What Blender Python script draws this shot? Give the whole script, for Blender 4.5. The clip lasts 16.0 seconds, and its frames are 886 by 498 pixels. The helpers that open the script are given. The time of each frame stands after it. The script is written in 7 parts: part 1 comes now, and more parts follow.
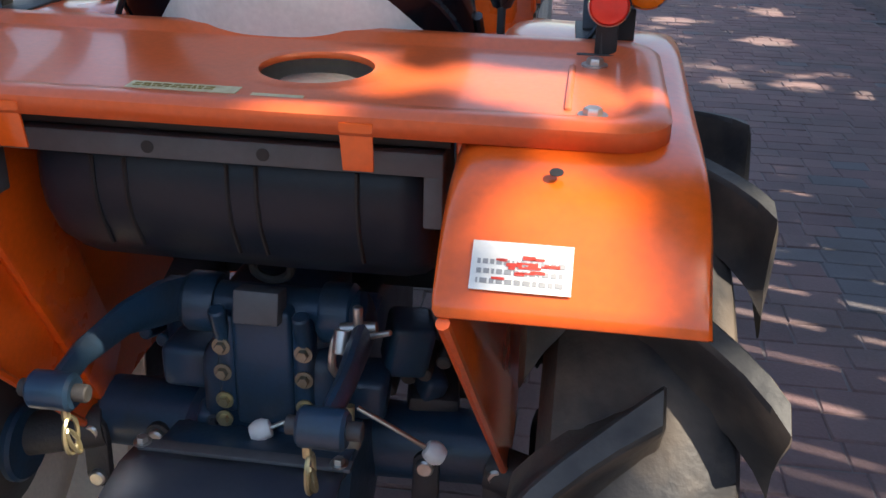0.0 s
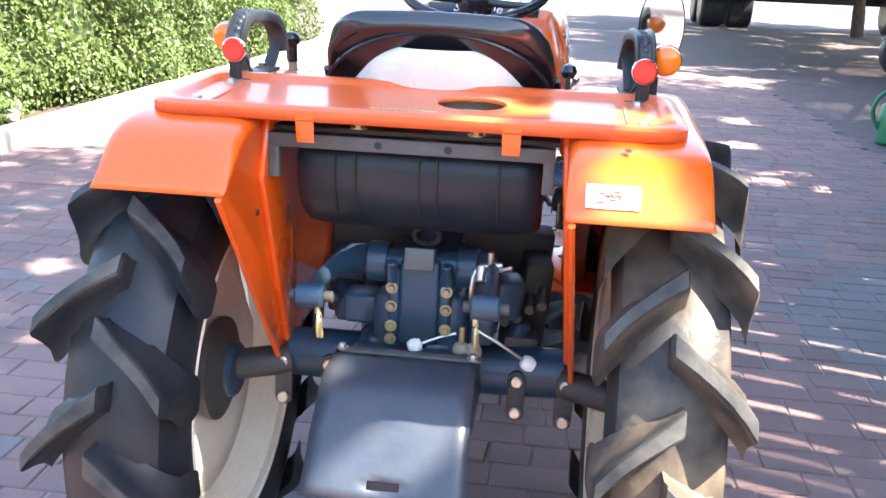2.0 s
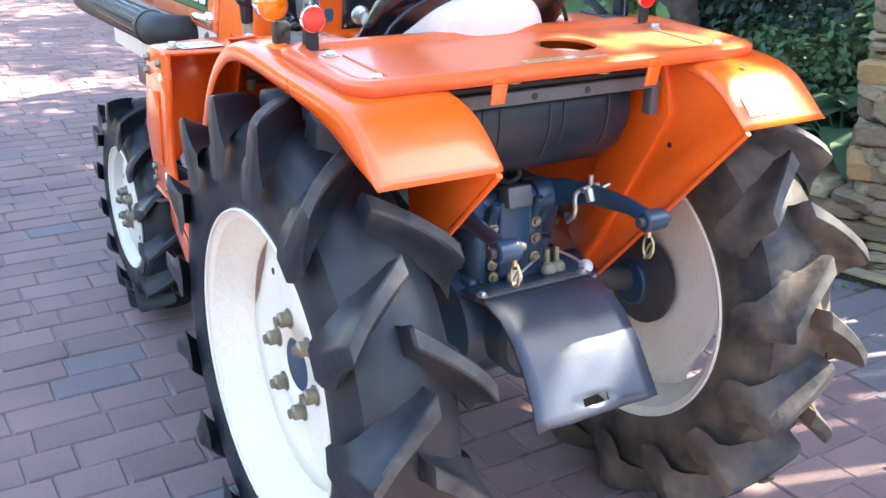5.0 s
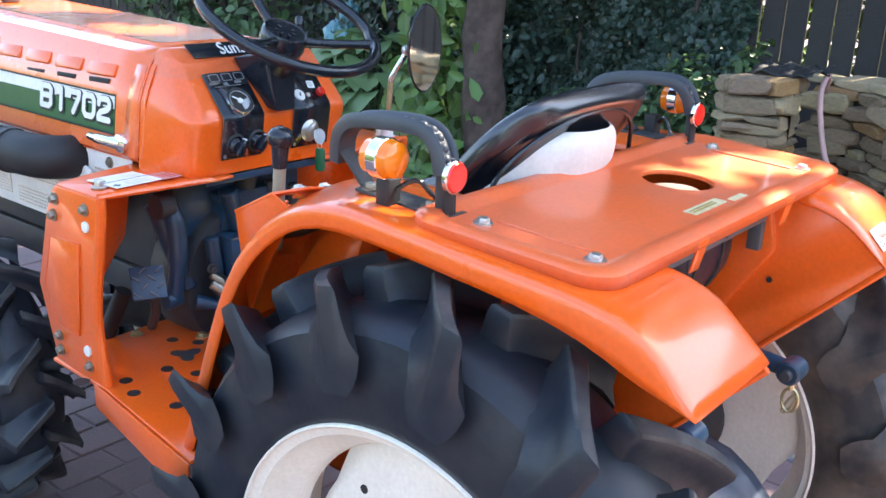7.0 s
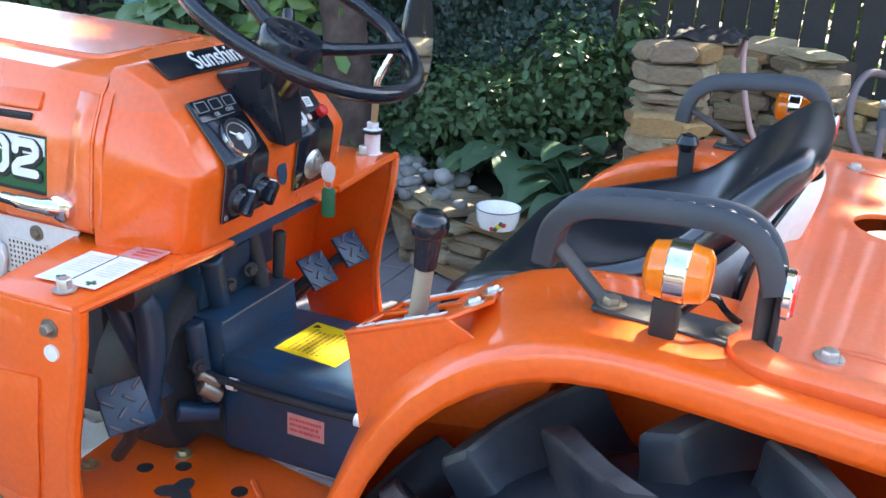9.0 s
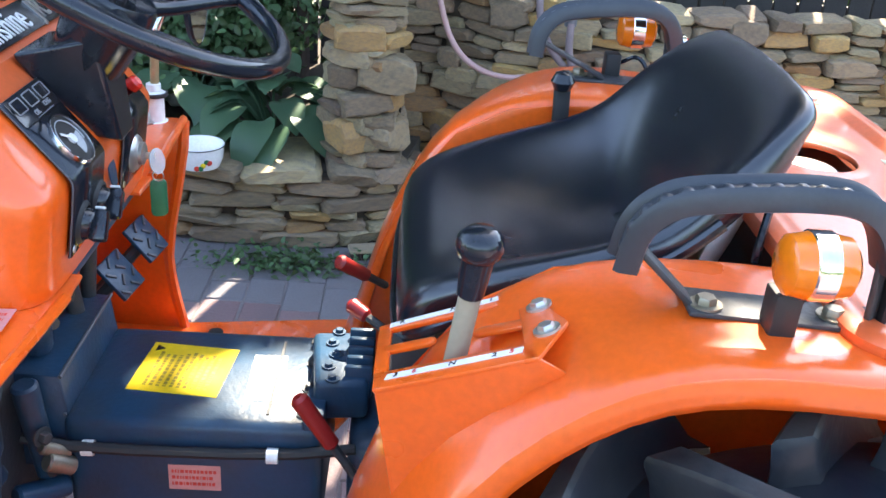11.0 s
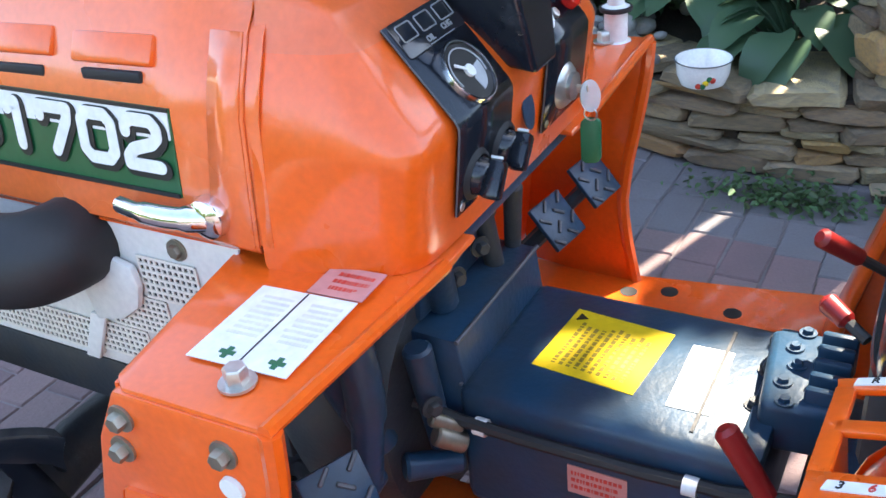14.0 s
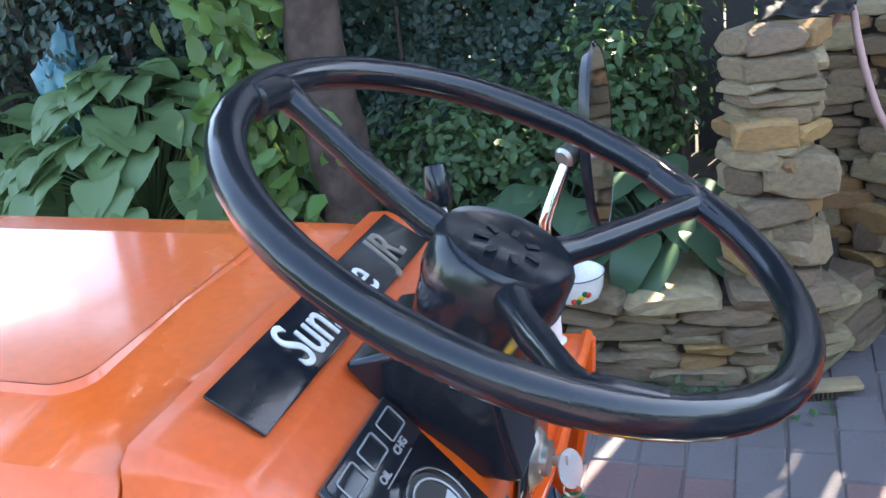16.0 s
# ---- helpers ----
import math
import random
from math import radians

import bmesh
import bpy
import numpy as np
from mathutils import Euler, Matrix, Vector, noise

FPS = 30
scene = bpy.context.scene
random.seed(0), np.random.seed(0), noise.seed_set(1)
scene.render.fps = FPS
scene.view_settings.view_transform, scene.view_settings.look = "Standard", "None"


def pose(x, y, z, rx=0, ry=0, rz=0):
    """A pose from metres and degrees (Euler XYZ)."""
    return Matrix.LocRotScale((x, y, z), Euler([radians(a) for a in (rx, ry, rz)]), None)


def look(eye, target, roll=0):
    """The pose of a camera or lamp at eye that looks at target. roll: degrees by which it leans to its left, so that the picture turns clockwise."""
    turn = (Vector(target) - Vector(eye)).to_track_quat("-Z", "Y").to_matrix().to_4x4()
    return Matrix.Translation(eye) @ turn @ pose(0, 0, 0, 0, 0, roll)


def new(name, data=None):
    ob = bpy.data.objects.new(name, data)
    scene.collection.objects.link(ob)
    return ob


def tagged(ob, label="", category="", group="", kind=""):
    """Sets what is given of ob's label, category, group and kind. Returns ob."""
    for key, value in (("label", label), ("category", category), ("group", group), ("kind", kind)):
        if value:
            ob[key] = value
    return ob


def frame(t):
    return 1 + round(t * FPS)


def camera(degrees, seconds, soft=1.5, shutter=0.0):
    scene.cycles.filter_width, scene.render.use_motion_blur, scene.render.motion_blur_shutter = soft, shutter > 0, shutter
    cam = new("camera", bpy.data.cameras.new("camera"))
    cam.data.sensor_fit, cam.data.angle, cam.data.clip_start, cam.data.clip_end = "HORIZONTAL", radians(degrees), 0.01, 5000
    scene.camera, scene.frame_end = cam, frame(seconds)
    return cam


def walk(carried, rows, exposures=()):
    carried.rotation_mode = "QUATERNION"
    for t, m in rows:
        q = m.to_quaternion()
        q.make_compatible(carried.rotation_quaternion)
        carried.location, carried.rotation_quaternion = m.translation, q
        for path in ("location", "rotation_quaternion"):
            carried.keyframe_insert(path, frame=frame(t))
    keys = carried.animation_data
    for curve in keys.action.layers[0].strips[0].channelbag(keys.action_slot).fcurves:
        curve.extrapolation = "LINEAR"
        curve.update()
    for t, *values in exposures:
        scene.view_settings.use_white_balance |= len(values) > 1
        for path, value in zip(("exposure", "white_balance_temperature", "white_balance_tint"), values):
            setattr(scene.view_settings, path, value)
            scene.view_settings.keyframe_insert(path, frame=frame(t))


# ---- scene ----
cam = camera(49.5, 16.0)
PATH = [
    (0, (0.297, -0.755, 1.102), (0.039, 1.07, 0.319), 1.5),
    (0.5, (0.309, -0.957, 1.100), (0.028, 0.867, 0.330), 3.5),
    (1, (0.32, -1.083, 1.083), (-0.074, 0.754, 0.397), 3.8),
    (1.5, (0.267, -1.2, 1.108), (-0.1, 0.66, 0.472), 3.4),
    (2, (0.199, -1.337, 1.108), (-0.025, 0.568, 0.544), 2.5),
    (2.5, (0.109, -1.294, 1.096), (-0.041, 0.6, 0.473), -0.4),
    (3, (-0.047, -1.285, 1.099), (-0.013, 0.616, 0.479), -1.4),
    (3.5, (-0.208, -1.321, 1.092), (0.025, 0.556, 0.479), -1.6),
    (3.7, (-0.288, -1.322, 1.097), (0.039, 0.534, 0.464), -1.9),
    (5.8, (-1.085, -0.949, 1.188), (0.181, 0.436, 0.497), 2.9),
    (6, (-1.098, -0.888, 1.185), (0.224, 0.452, 0.509), 3.0),
    (6.5, (-1.123, -0.688, 1.212), (0.285, 0.566, 0.546), 2.4),
    (7, (-1.144, -0.5, 1.225), (0.354, 0.672, 0.606), 2.6),
    (7.5, (-1.17, -0.318, 1.253), (0.418, 0.729, 0.636), 3.2),
    (8, (-1.101, -0.182, 1.233), (0.515, 0.825, 0.621), 3.2),
    (8.5, (-1.044, -0.035, 1.236), (0.605, 0.886, 0.577), 2.5),
    (9, (-1.02, 0.12, 1.238), (0.707, 0.841, 0.532), 3.2),
    (9.5, (-0.974, 0.26, 1.236), (0.815, 0.726, 0.473), 3.8),
    (9.7, (-0.942, 0.302, 1.230), (0.862, 0.675, 0.451), 4.0),
    (11.8, (-0.88, 0.545, 1.254), (0.911, 0.357, 0.384), 4.3),
    (12, (-0.845, 0.552, 1.230), (0.947, 0.498, 0.343), 3.8),
    (12.5, (-0.779, 0.502, 1.179), (0.94, 0.932, 0.252), 1.8),
    (13, (-0.725, 0.472, 1.160), (0.832, 1.221, 0.152), -0.5),
    (13.5, (-0.709, 0.463, 1.164), (0.755, 1.325, 0.108), -3.6),
    (14, (-0.669, 0.464, 1.188), (0.804, 1.364, 0.178), -6.1),
    (14.4, (-0.642, 0.505, 1.206), (0.97, 1.303, 0.331), -5.4),
    (14.5, (-0.628, 0.504, 1.223), (0.998, 1.293, 0.366), -5.5),
    (15, (-0.576, 0.551, 1.247), (1.175, 1.223, 0.552), -3.5),
    (15.5, (-0.517, 0.589, 1.243), (1.251, 1.229, 0.564), -5.3),
    (16, (-0.461, 0.63, 1.246), (1.295, 1.26, 0.526), -7.3),
]
walk(cam, [(t, look(eye, target, roll)) for t, eye, target, roll in PATH], exposures=[(0, 1.15, 7000, 10), (0.5, 2.15, 7000, 10), (1, 2.6, 7000, 10), (1.5, 2.8, 7000, 10), (2.5, 2.9, 7000, 10), (3.7, 3.05, 7000, 10), (6, 2.85, 7000, 10), (8, 2.68, 7000, 10), (9.5, 2.8, 7000, 10), (12, 2.9, 7000, 10), (13, 2.8, 7000, 10), (14.5, 2.65, 7000, 10), (16, 2.85, 7000, 10)])

# ---- world and sun ----
SUN_EL, SUN_AZ = radians(51), radians(-18)          # azimuth from +x towards +y
world = bpy.data.worlds.new("sky")
scene.world = world
world.use_nodes = True
wn = world.node_tree
sky = wn.nodes.new("ShaderNodeTexSky")
sky.sky_type = "NISHITA"
sky.sun_disc = False
sky.sun_elevation = SUN_EL
sky.sun_rotation = radians(90) - SUN_AZ
wn.links.new(sky.outputs[0], wn.nodes["Background"].inputs[0])
wn.nodes["Background"].inputs[1].default_value = 0.15
sun = new("sun", bpy.data.lights.new("sun", "SUN"))
sun.data.energy, sun.data.angle, sun.data.color = 5.0, radians(0.55), (1.0, 0.93, 0.82)
sun_way = Vector((math.cos(SUN_EL) * math.cos(SUN_AZ), math.cos(SUN_EL) * math.sin(SUN_AZ), math.sin(SUN_EL)))
sun.matrix_world = look(sun_way * 30, (0, 0, 0))

# ---- materials ----


def material(name, colour, rough=0.5, metal=0.0, spots=None, amount=0.25, scale=12.0, fine=150.0, bump=0.1, coat=0.0,
             rough_spread=0.1, per_piece=0.0, ior=1.5, clear=0.0, emit=0.0):
    """Principled material: base colour with coarse stains towards `spots`, fine grain, bump and roughness variation."""
    m = bpy.data.materials.new(name)
    m.use_nodes = True
    nt = m.node_tree
    n, l = nt.nodes, nt.links
    b = n["Principled BSDF"]
    tc = n.new("ShaderNodeTexCoord")
    big = n.new("ShaderNodeTexNoise")
    big.inputs["Scale"].default_value, big.inputs["Detail"].default_value = scale, 5
    l.new(tc.outputs["Object"], big.inputs["Vector"])
    small = n.new("ShaderNodeTexNoise")
    small.inputs["Scale"].default_value, small.inputs["Detail"].default_value = fine, 3
    l.new(tc.outputs["Object"], small.inputs["Vector"])
    ramp = n.new("ShaderNodeMapRange")
    ramp.inputs[1].default_value, ramp.inputs[2].default_value = 0.38, 0.68
    ramp.inputs[3].default_value, ramp.inputs[4].default_value = 0.0, amount
    l.new(big.outputs[0], ramp.inputs[0])
    mix = n.new("ShaderNodeMix")
    mix.data_type = "RGBA"
    mix.inputs[6].default_value = (*colour, 1)
    mix.inputs[7].default_value = (*(spots or [c * 0.55 for c in colour]), 1)
    l.new(ramp.outputs[0], mix.inputs[0])
    hsv = n.new("ShaderNodeHueSaturation")
    l.new(mix.outputs[2], hsv.inputs["Color"])
    grain = n.new("ShaderNodeMapRange")
    grain.inputs[3].default_value, grain.inputs[4].default_value = 0.86, 1.14
    l.new(small.outputs[0], grain.inputs[0])
    if per_piece:
        info = n.new("ShaderNodeObjectInfo")
        geo = n.new("ShaderNodeNewGeometry")
        add = n.new("ShaderNodeMath")
        add.operation = "ADD"
        l.new(info.outputs["Random"], add.inputs[0])
        l.new(geo.outputs["Random Per Island"], add.inputs[1])
        fr = n.new("ShaderNodeMath")
        fr.operation = "FRACT"
        l.new(add.outputs[0], fr.inputs[0])
        sp = n.new("ShaderNodeMapRange")
        sp.inputs[3].default_value, sp.inputs[4].default_value = 1 - per_piece, 1 + per_piece
        l.new(fr.outputs[0], sp.inputs[0])
        mul = n.new("ShaderNodeMath")
        mul.operation = "MULTIPLY"
        l.new(sp.outputs[0], mul.inputs[0])
        l.new(grain.outputs[0], mul.inputs[1])
        l.new(mul.outputs[0], hsv.inputs["Value"])
        hu = n.new("ShaderNodeMapRange")
        hu.inputs[3].default_value, hu.inputs[4].default_value = 0.5 - 0.05 * per_piece, 0.5 + 0.05 * per_piece
        l.new(fr.outputs[0], hu.inputs[0])
        l.new(hu.outputs[0], hsv.inputs["Hue"])
    else:
        l.new(grain.outputs[0], hsv.inputs["Value"])
    l.new(hsv.outputs[0], b.inputs["Base Color"])
    rr = n.new("ShaderNodeMapRange")
    rr.inputs[3].default_value, rr.inputs[4].default_value = max(0.03, rough - rough_spread), min(1, rough + rough_spread)
    l.new(big.outputs[0], rr.inputs[0])
    l.new(rr.outputs[0], b.inputs["Roughness"])
    b.inputs["Metallic"].default_value = metal
    b.inputs["IOR"].default_value = ior
    b.inputs["Coat Weight"].default_value = coat
    b.inputs["Coat Roughness"].default_value = 0.08
    b.inputs["Transmission Weight"].default_value = clear
    if bump:
        bp = n.new("ShaderNodeBump")
        bp.inputs["Strength"].default_value, bp.inputs["Distance"].default_value = bump, 0.004
        l.new(small.outputs[0], bp.inputs["Height"])
        l.new(bp.outputs[0], b.inputs["Normal"])
    return m


def leaf_material(name, colour, rough=0.45, spread=0.35, through_light=0.35):
    m = bpy.data.materials.new(name)
    m.use_nodes = True
    n, l = m.node_tree.nodes, m.node_tree.links
    b = n["Principled BSDF"]
    geo = n.new("ShaderNodeNewGeometry")
    tc = n.new("ShaderNodeTexCoord")
    no = n.new("ShaderNodeTexNoise")
    no.inputs["Scale"].default_value = 3.0
    l.new(tc.outputs["Object"], no.inputs["Vector"])
    add = n.new("ShaderNodeMath")
    add.operation = "ADD"
    l.new(geo.outputs["Random Per Island"], add.inputs[0])
    l.new(no.outputs[0], add.inputs[1])
    v = n.new("ShaderNodeMapRange")
    v.inputs[1].default_value, v.inputs[2].default_value = 0.3, 1.7
    v.inputs[3].default_value, v.inputs[4].default_value = 1 - spread, 1 + spread
    l.new(add.outputs[0], v.inputs[0])
    hsv = n.new("ShaderNodeHueSaturation")
    hsv.inputs["Color"].default_value = (*colour, 1)
    l.new(v.outputs[0], hsv.inputs["Value"])
    hu = n.new("ShaderNodeMapRange")
    hu.inputs[3].default_value, hu.inputs[4].default_value = 0.475, 0.515
    l.new(geo.outputs["Random Per Island"], hu.inputs[0])
    l.new(hu.outputs[0], hsv.inputs["Hue"])
    l.new(hsv.outputs[0], b.inputs["Base Color"])
    b.inputs["Roughness"].default_value = rough
    tr = n.new("ShaderNodeBsdfTranslucent")
    l.new(hsv.outputs[0], tr.inputs["Color"])
    ms = n.new("ShaderNodeMixShader")
    ms.inputs[0].default_value = through_light
    l.new(b.outputs[0], ms.inputs[1])
    l.new(tr.outputs[0], ms.inputs[2])
    l.new(ms.outputs[0], n["Material Output"].inputs["Surface"])
    return m


ORANGE = material("orange_paint", (0.84, 0.112, 0.008), 0.3, spots=(0.74, 0.115, 0.016), amount=0.5, scale=7, bump=0.02, coat=0.55, rough_spread=0.08)
ORANGE_HOOD = material("orange_paint_hood", (0.84, 0.14, 0.025), 0.27, spots=(0.80, 0.20, 0.075), amount=0.6, scale=5, bump=0.02, coat=0.9, rough_spread=0.1)
ORANGE_DUST = material("orange_paint_rack", (0.76, 0.125, 0.03), 0.38, spots=(0.62, 0.15, 0.07), amount=0.6, scale=9, bump=0.03, coat=0.3)
BLUEGREY = material("blue_grey_paint", (0.015, 0.050, 0.096), 0.36, spots=(0.034, 0.036, 0.036), amount=0.6, scale=16, bump=0.12, coat=0.08, ior=1.42)
IRON = material("dark_iron", (0.03, 0.034, 0.04), 0.55, spots=(0.075, 0.06, 0.045), amount=0.5, scale=22, bump=0.2)
GREYBAR = material("grey_painted_bar", (0.09, 0.095, 0.105), 0.5, spots=(0.06, 0.055, 0.05), amount=0.5, scale=20, bump=0.1)
TANKGREY = material("tank_plastic", (0.010, 0.016, 0.027), 0.38, spots=(0.032, 0.033, 0.036), amount=0.5, scale=9, bump=0.06, ior=1.38)
FLAPGREY = material("flap_rubber", (0.032, 0.043, 0.066), 0.32, spots=(0.062, 0.067, 0.077), amount=0.6, scale=11, bump=0.05)
RUBBER = material("tyre_rubber", (0.014, 0.018, 0.026), 0.40, spots=(0.055, 0.052, 0.048), amount=0.4, scale=14, fine=70, bump=0.16, rough_spread=0.16, ior=1.38)
MUD = material("tyre_rubber_dirty", (0.030, 0.029, 0.030), 0.52, spots=(0.15, 0.115, 0.085), amount=0.8, scale=13, fine=90, bump=0.25, rough_spread=0.18, ior=1.38)
CREST_DUST = material("dusty_worn_rubber", (0.068, 0.066, 0.063), 0.55, spots=(0.018, 0.020, 0.024), amount=0.9, scale=22, fine=120, bump=0.2, rough_spread=0.1, ior=1.38)
CREAM = material("cream_rim_paint", (0.81, 0.75, 0.65), 0.34, spots=(0.66, 0.59, 0.49), amount=0.4, scale=10, bump=0.04, coat=0.25)
WHITE = material("white_paint", (0.76, 0.74, 0.69), 0.4, spots=(0.6, 0.57, 0.5), amount=0.4, scale=14, bump=0.04)
VINYL = material("black_vinyl", (0.007, 0.009, 0.015), 0.25, spots=(0.016, 0.017, 0.019), amount=0.3, scale=9, fine=420, bump=0.025, ior=1.75, rough_spread=0.07)
BLACK = material("black_plastic", (0.009, 0.012, 0.018), 0.16, spots=(0.022, 0.024, 0.028), amount=0.3, scale=20, bump=0.03)
RAIL = material("rail_rubber", (0.028, 0.032, 0.040), 0.42, spots=(0.06, 0.062, 0.066), amount=0.5, scale=18, bump=0.05)
MATT = material("matt_black", (0.016, 0.016, 0.017), 0.6, amount=0.3, bump=0.08)
STEEL = material("zinc_steel", (0.56, 0.55, 0.52), 0.35, 0.9, spots=(0.38, 0.33, 0.27), amount=0.5, scale=60, bump=0.08)
BRASS = material("yellow_zinc", (0.52, 0.45, 0.26), 0.38, 0.8, spots=(0.3, 0.24, 0.15), amount=0.5, scale=60, bump=0.08)
CHROME = material("chrome", (0.8, 0.8, 0.8), 0.1, 1.0, amount=0.1, bump=0.0, rough_spread=0.04)
RED = material("red_reflector", (0.75, 0.02, 0.012), 0.18, amount=0.15, coat=0.6, bump=0.03)
REDGRIP = material("red_grip", (0.28, 0.013, 0.012), 0.4, amount=0.3, bump=0.03)
AMBER = material("amber_lens", (0.86, 0.19, 0.006), 0.16, amount=0.2, coat=0.5, bump=0.03)
LABEL = material("white_label", (0.8, 0.8, 0.77), 0.45, spots=(0.66, 0.62, 0.55), amount=0.4, scale=40, bump=0.0)
YELLOW = material("yellow_label", (0.80, 0.55, 0.015), 0.4, amount=0.15, bump=0.0)
FAINT = material("faint_print", (0.68, 0.65, 0.62), 0.5, amount=0.2, bump=0.0)
WORN_INK = material("worn_ink", (0.30, 0.20, 0.03), 0.5, amount=0.4, scale=80, bump=0.0)
AGED = material("aged_zinc", (0.33, 0.30, 0.24), 0.45, 0.85, spots=(0.22, 0.17, 0.1), amount=0.5, scale=60, bump=0.08)
PRINT = material("grey_print", (0.30, 0.30, 0.30), 0.5, amount=0.2, bump=0.0)
DIAL = material("gauge_dial", (0.42, 0.43, 0.44), 0.25, amount=0.3, scale=60, bump=0.0)
FADED = material("faded_label", (0.62, 0.56, 0.33), 0.5, spots=(0.45, 0.3, 0.16), amount=0.6, scale=90, bump=0.0)
PINK = material("pink_label", (0.62, 0.27, 0.24), 0.45, amount=0.3, scale=40, bump=0.0)
GREEN = material("green_decal", (0.012, 0.10, 0.035), 0.35, amount=0.2, bump=0.0)
INK = material("black_ink", (0.012, 0.012, 0.012), 0.45, amount=0.1, bump=0.0)
REDINK = material("red_ink", (0.6, 0.05, 0.03), 0.45, amount=0.1, bump=0.0)
GREENTAG = material("green_plastic", (0.01, 0.13, 0.055), 0.4, amount=0.2, bump=0.02)
WOODGREY = material("bed_knob", (0.33, 0.28, 0.2), 0.5, amount=0.3, bump=0.05)
PAVER = material("paving_brick", (0.222, 0.136, 0.132), 0.82, spots=(0.15, 0.115, 0.11), amount=0.75, scale=3, fine=120, bump=0.5, per_piece=0.11)
PAVER_GREY = material("paving_grey", (0.166, 0.150, 0.157), 0.85, spots=(0.138, 0.116, 0.112), amount=0.7, scale=3, fine=120, bump=0.5, per_piece=0.06)
SAND = material("joint_sand", (0.23, 0.19, 0.185), 0.95, amount=0.5, scale=6, bump=0.6)
STONE = material("sandstone", (0.33, 0.235, 0.135), 0.82, spots=(0.21, 0.165, 0.12), amount=0.9, scale=9, fine=45, bump=0.9, per_piece=0.34)
STONE_GREY = material("grey_sandstone", (0.295, 0.220, 0.125), 0.82, spots=(0.18, 0.145, 0.10), amount=0.9, scale=8, fine=45, bump=0.9, per_piece=0.3)
STONE_GOLD = material("golden_sandstone", (0.42, 0.25, 0.095), 0.82, spots=(0.27, 0.18, 0.10), amount=0.8, scale=10, fine=45, bump=0.9, per_piece=0.25)
PEBBLE = material("pebbles", (0.26, 0.25, 0.235), 0.7, spots=(0.11, 0.105, 0.1), amount=0.7, scale=20, bump=0.3, per_piece=0.4)
SOIL = material("soil", (0.05, 0.038, 0.028), 0.95, spots=(0.09, 0.07, 0.05), amount=0.7, scale=14, fine=80, bump=1.0)
# wall core; its dark colour stands in for the shade in deep joints
JOINT_SHADE = material("shaded_joint_core", (0.06, 0.045, 0.032), 0.95, spots=(0.03, 0.025, 0.02), amount=0.7, scale=14, fine=80, bump=0.8)
HOSEPINK = material("pink_hose_rubber", (0.45, 0.27, 0.25), 0.5, spots=(0.36, 0.25, 0.22), amount=0.4, scale=12, bump=0.05)
BARK = material("bark", (0.06, 0.038, 0.03), 0.9, spots=(0.15, 0.105, 0.085), amount=0.6, scale=18, fine=60, bump=1.0)
FENCE = material("dark_fence_wood", (0.022, 0.018, 0.016), 0.7, spots=(0.04, 0.034, 0.03), amount=0.5, scale=10, fine=90, bump=0.4, per_piece=0.2)
KERB = material("concrete_kerb", (0.5, 0.485, 0.45), 0.85, spots=(0.36, 0.33, 0.29), amount=0.6, scale=7, bump=0.4)
CANGREEN = material("watering_can_plastic", (0.012, 0.17, 0.075), 0.4, amount=0.3, bump=0.02)
ENAMEL = material("white_enamel", (0.82, 0.82, 0.8), 0.2, amount=0.1, coat=0.4, bump=0.0)
HOSE = material("rubber_hose", (0.16, 0.12, 0.125), 0.5, amount=0.3, bump=0.05)
GLASS = material("clear_plastic", (0.9, 0.9, 0.88), 0.15, clear=0.6, bump=0.0)
MIRROR = material("mirror_glass", (0.85, 0.85, 0.85), 0.03, 1.0, amount=0.05, bump=0.0, rough_spread=0.01)
HOSTA = leaf_material("hosta_leaf", (0.19, 0.29, 0.125), 0.36, 0.25)
SPRUCE = leaf_material("blue_spruce_needle", (0.075, 0.105, 0.135), 0.5, 0.4, 0.1)
BAG = material("turquoise_plastic_film", (0.05, 0.22, 0.25), 0.3, spots=(0.2, 0.33, 0.4), amount=0.6, scale=9, bump=0.2)
TARP = material("pale_tarpaulin", (0.42, 0.50, 0.48), 0.45, spots=(0.30, 0.38, 0.38), amount=0.6, scale=8, bump=0.15)
HOSTA_BLUE = leaf_material("hosta_leaf_dark", (0.09, 0.165, 0.09), 0.38)
IVY = leaf_material("ivy_leaf", (0.030, 0.060, 0.042), 0.40, 0.45, 0.15)
VINE = leaf_material("creeper_leaf", (0.13, 0.23, 0.06), 0.42)
BUSH = leaf_material("bush_leaf", (0.085, 0.155, 0.062), 0.45, 0.45)
HEDGE = leaf_material("hedge_leaf", (0.088, 0.138, 0.038), 0.45, 0.5)
CROWN = leaf_material("tree_leaf", (0.06, 0.11, 0.028), 0.5)
FAR = leaf_material("far_leaf", (0.10, 0.17, 0.04), 0.5)

# ---- building blocks ----


def empty(name, label, category, group="", kind=""):
    return tagged(new(name), label, category, group, kind)


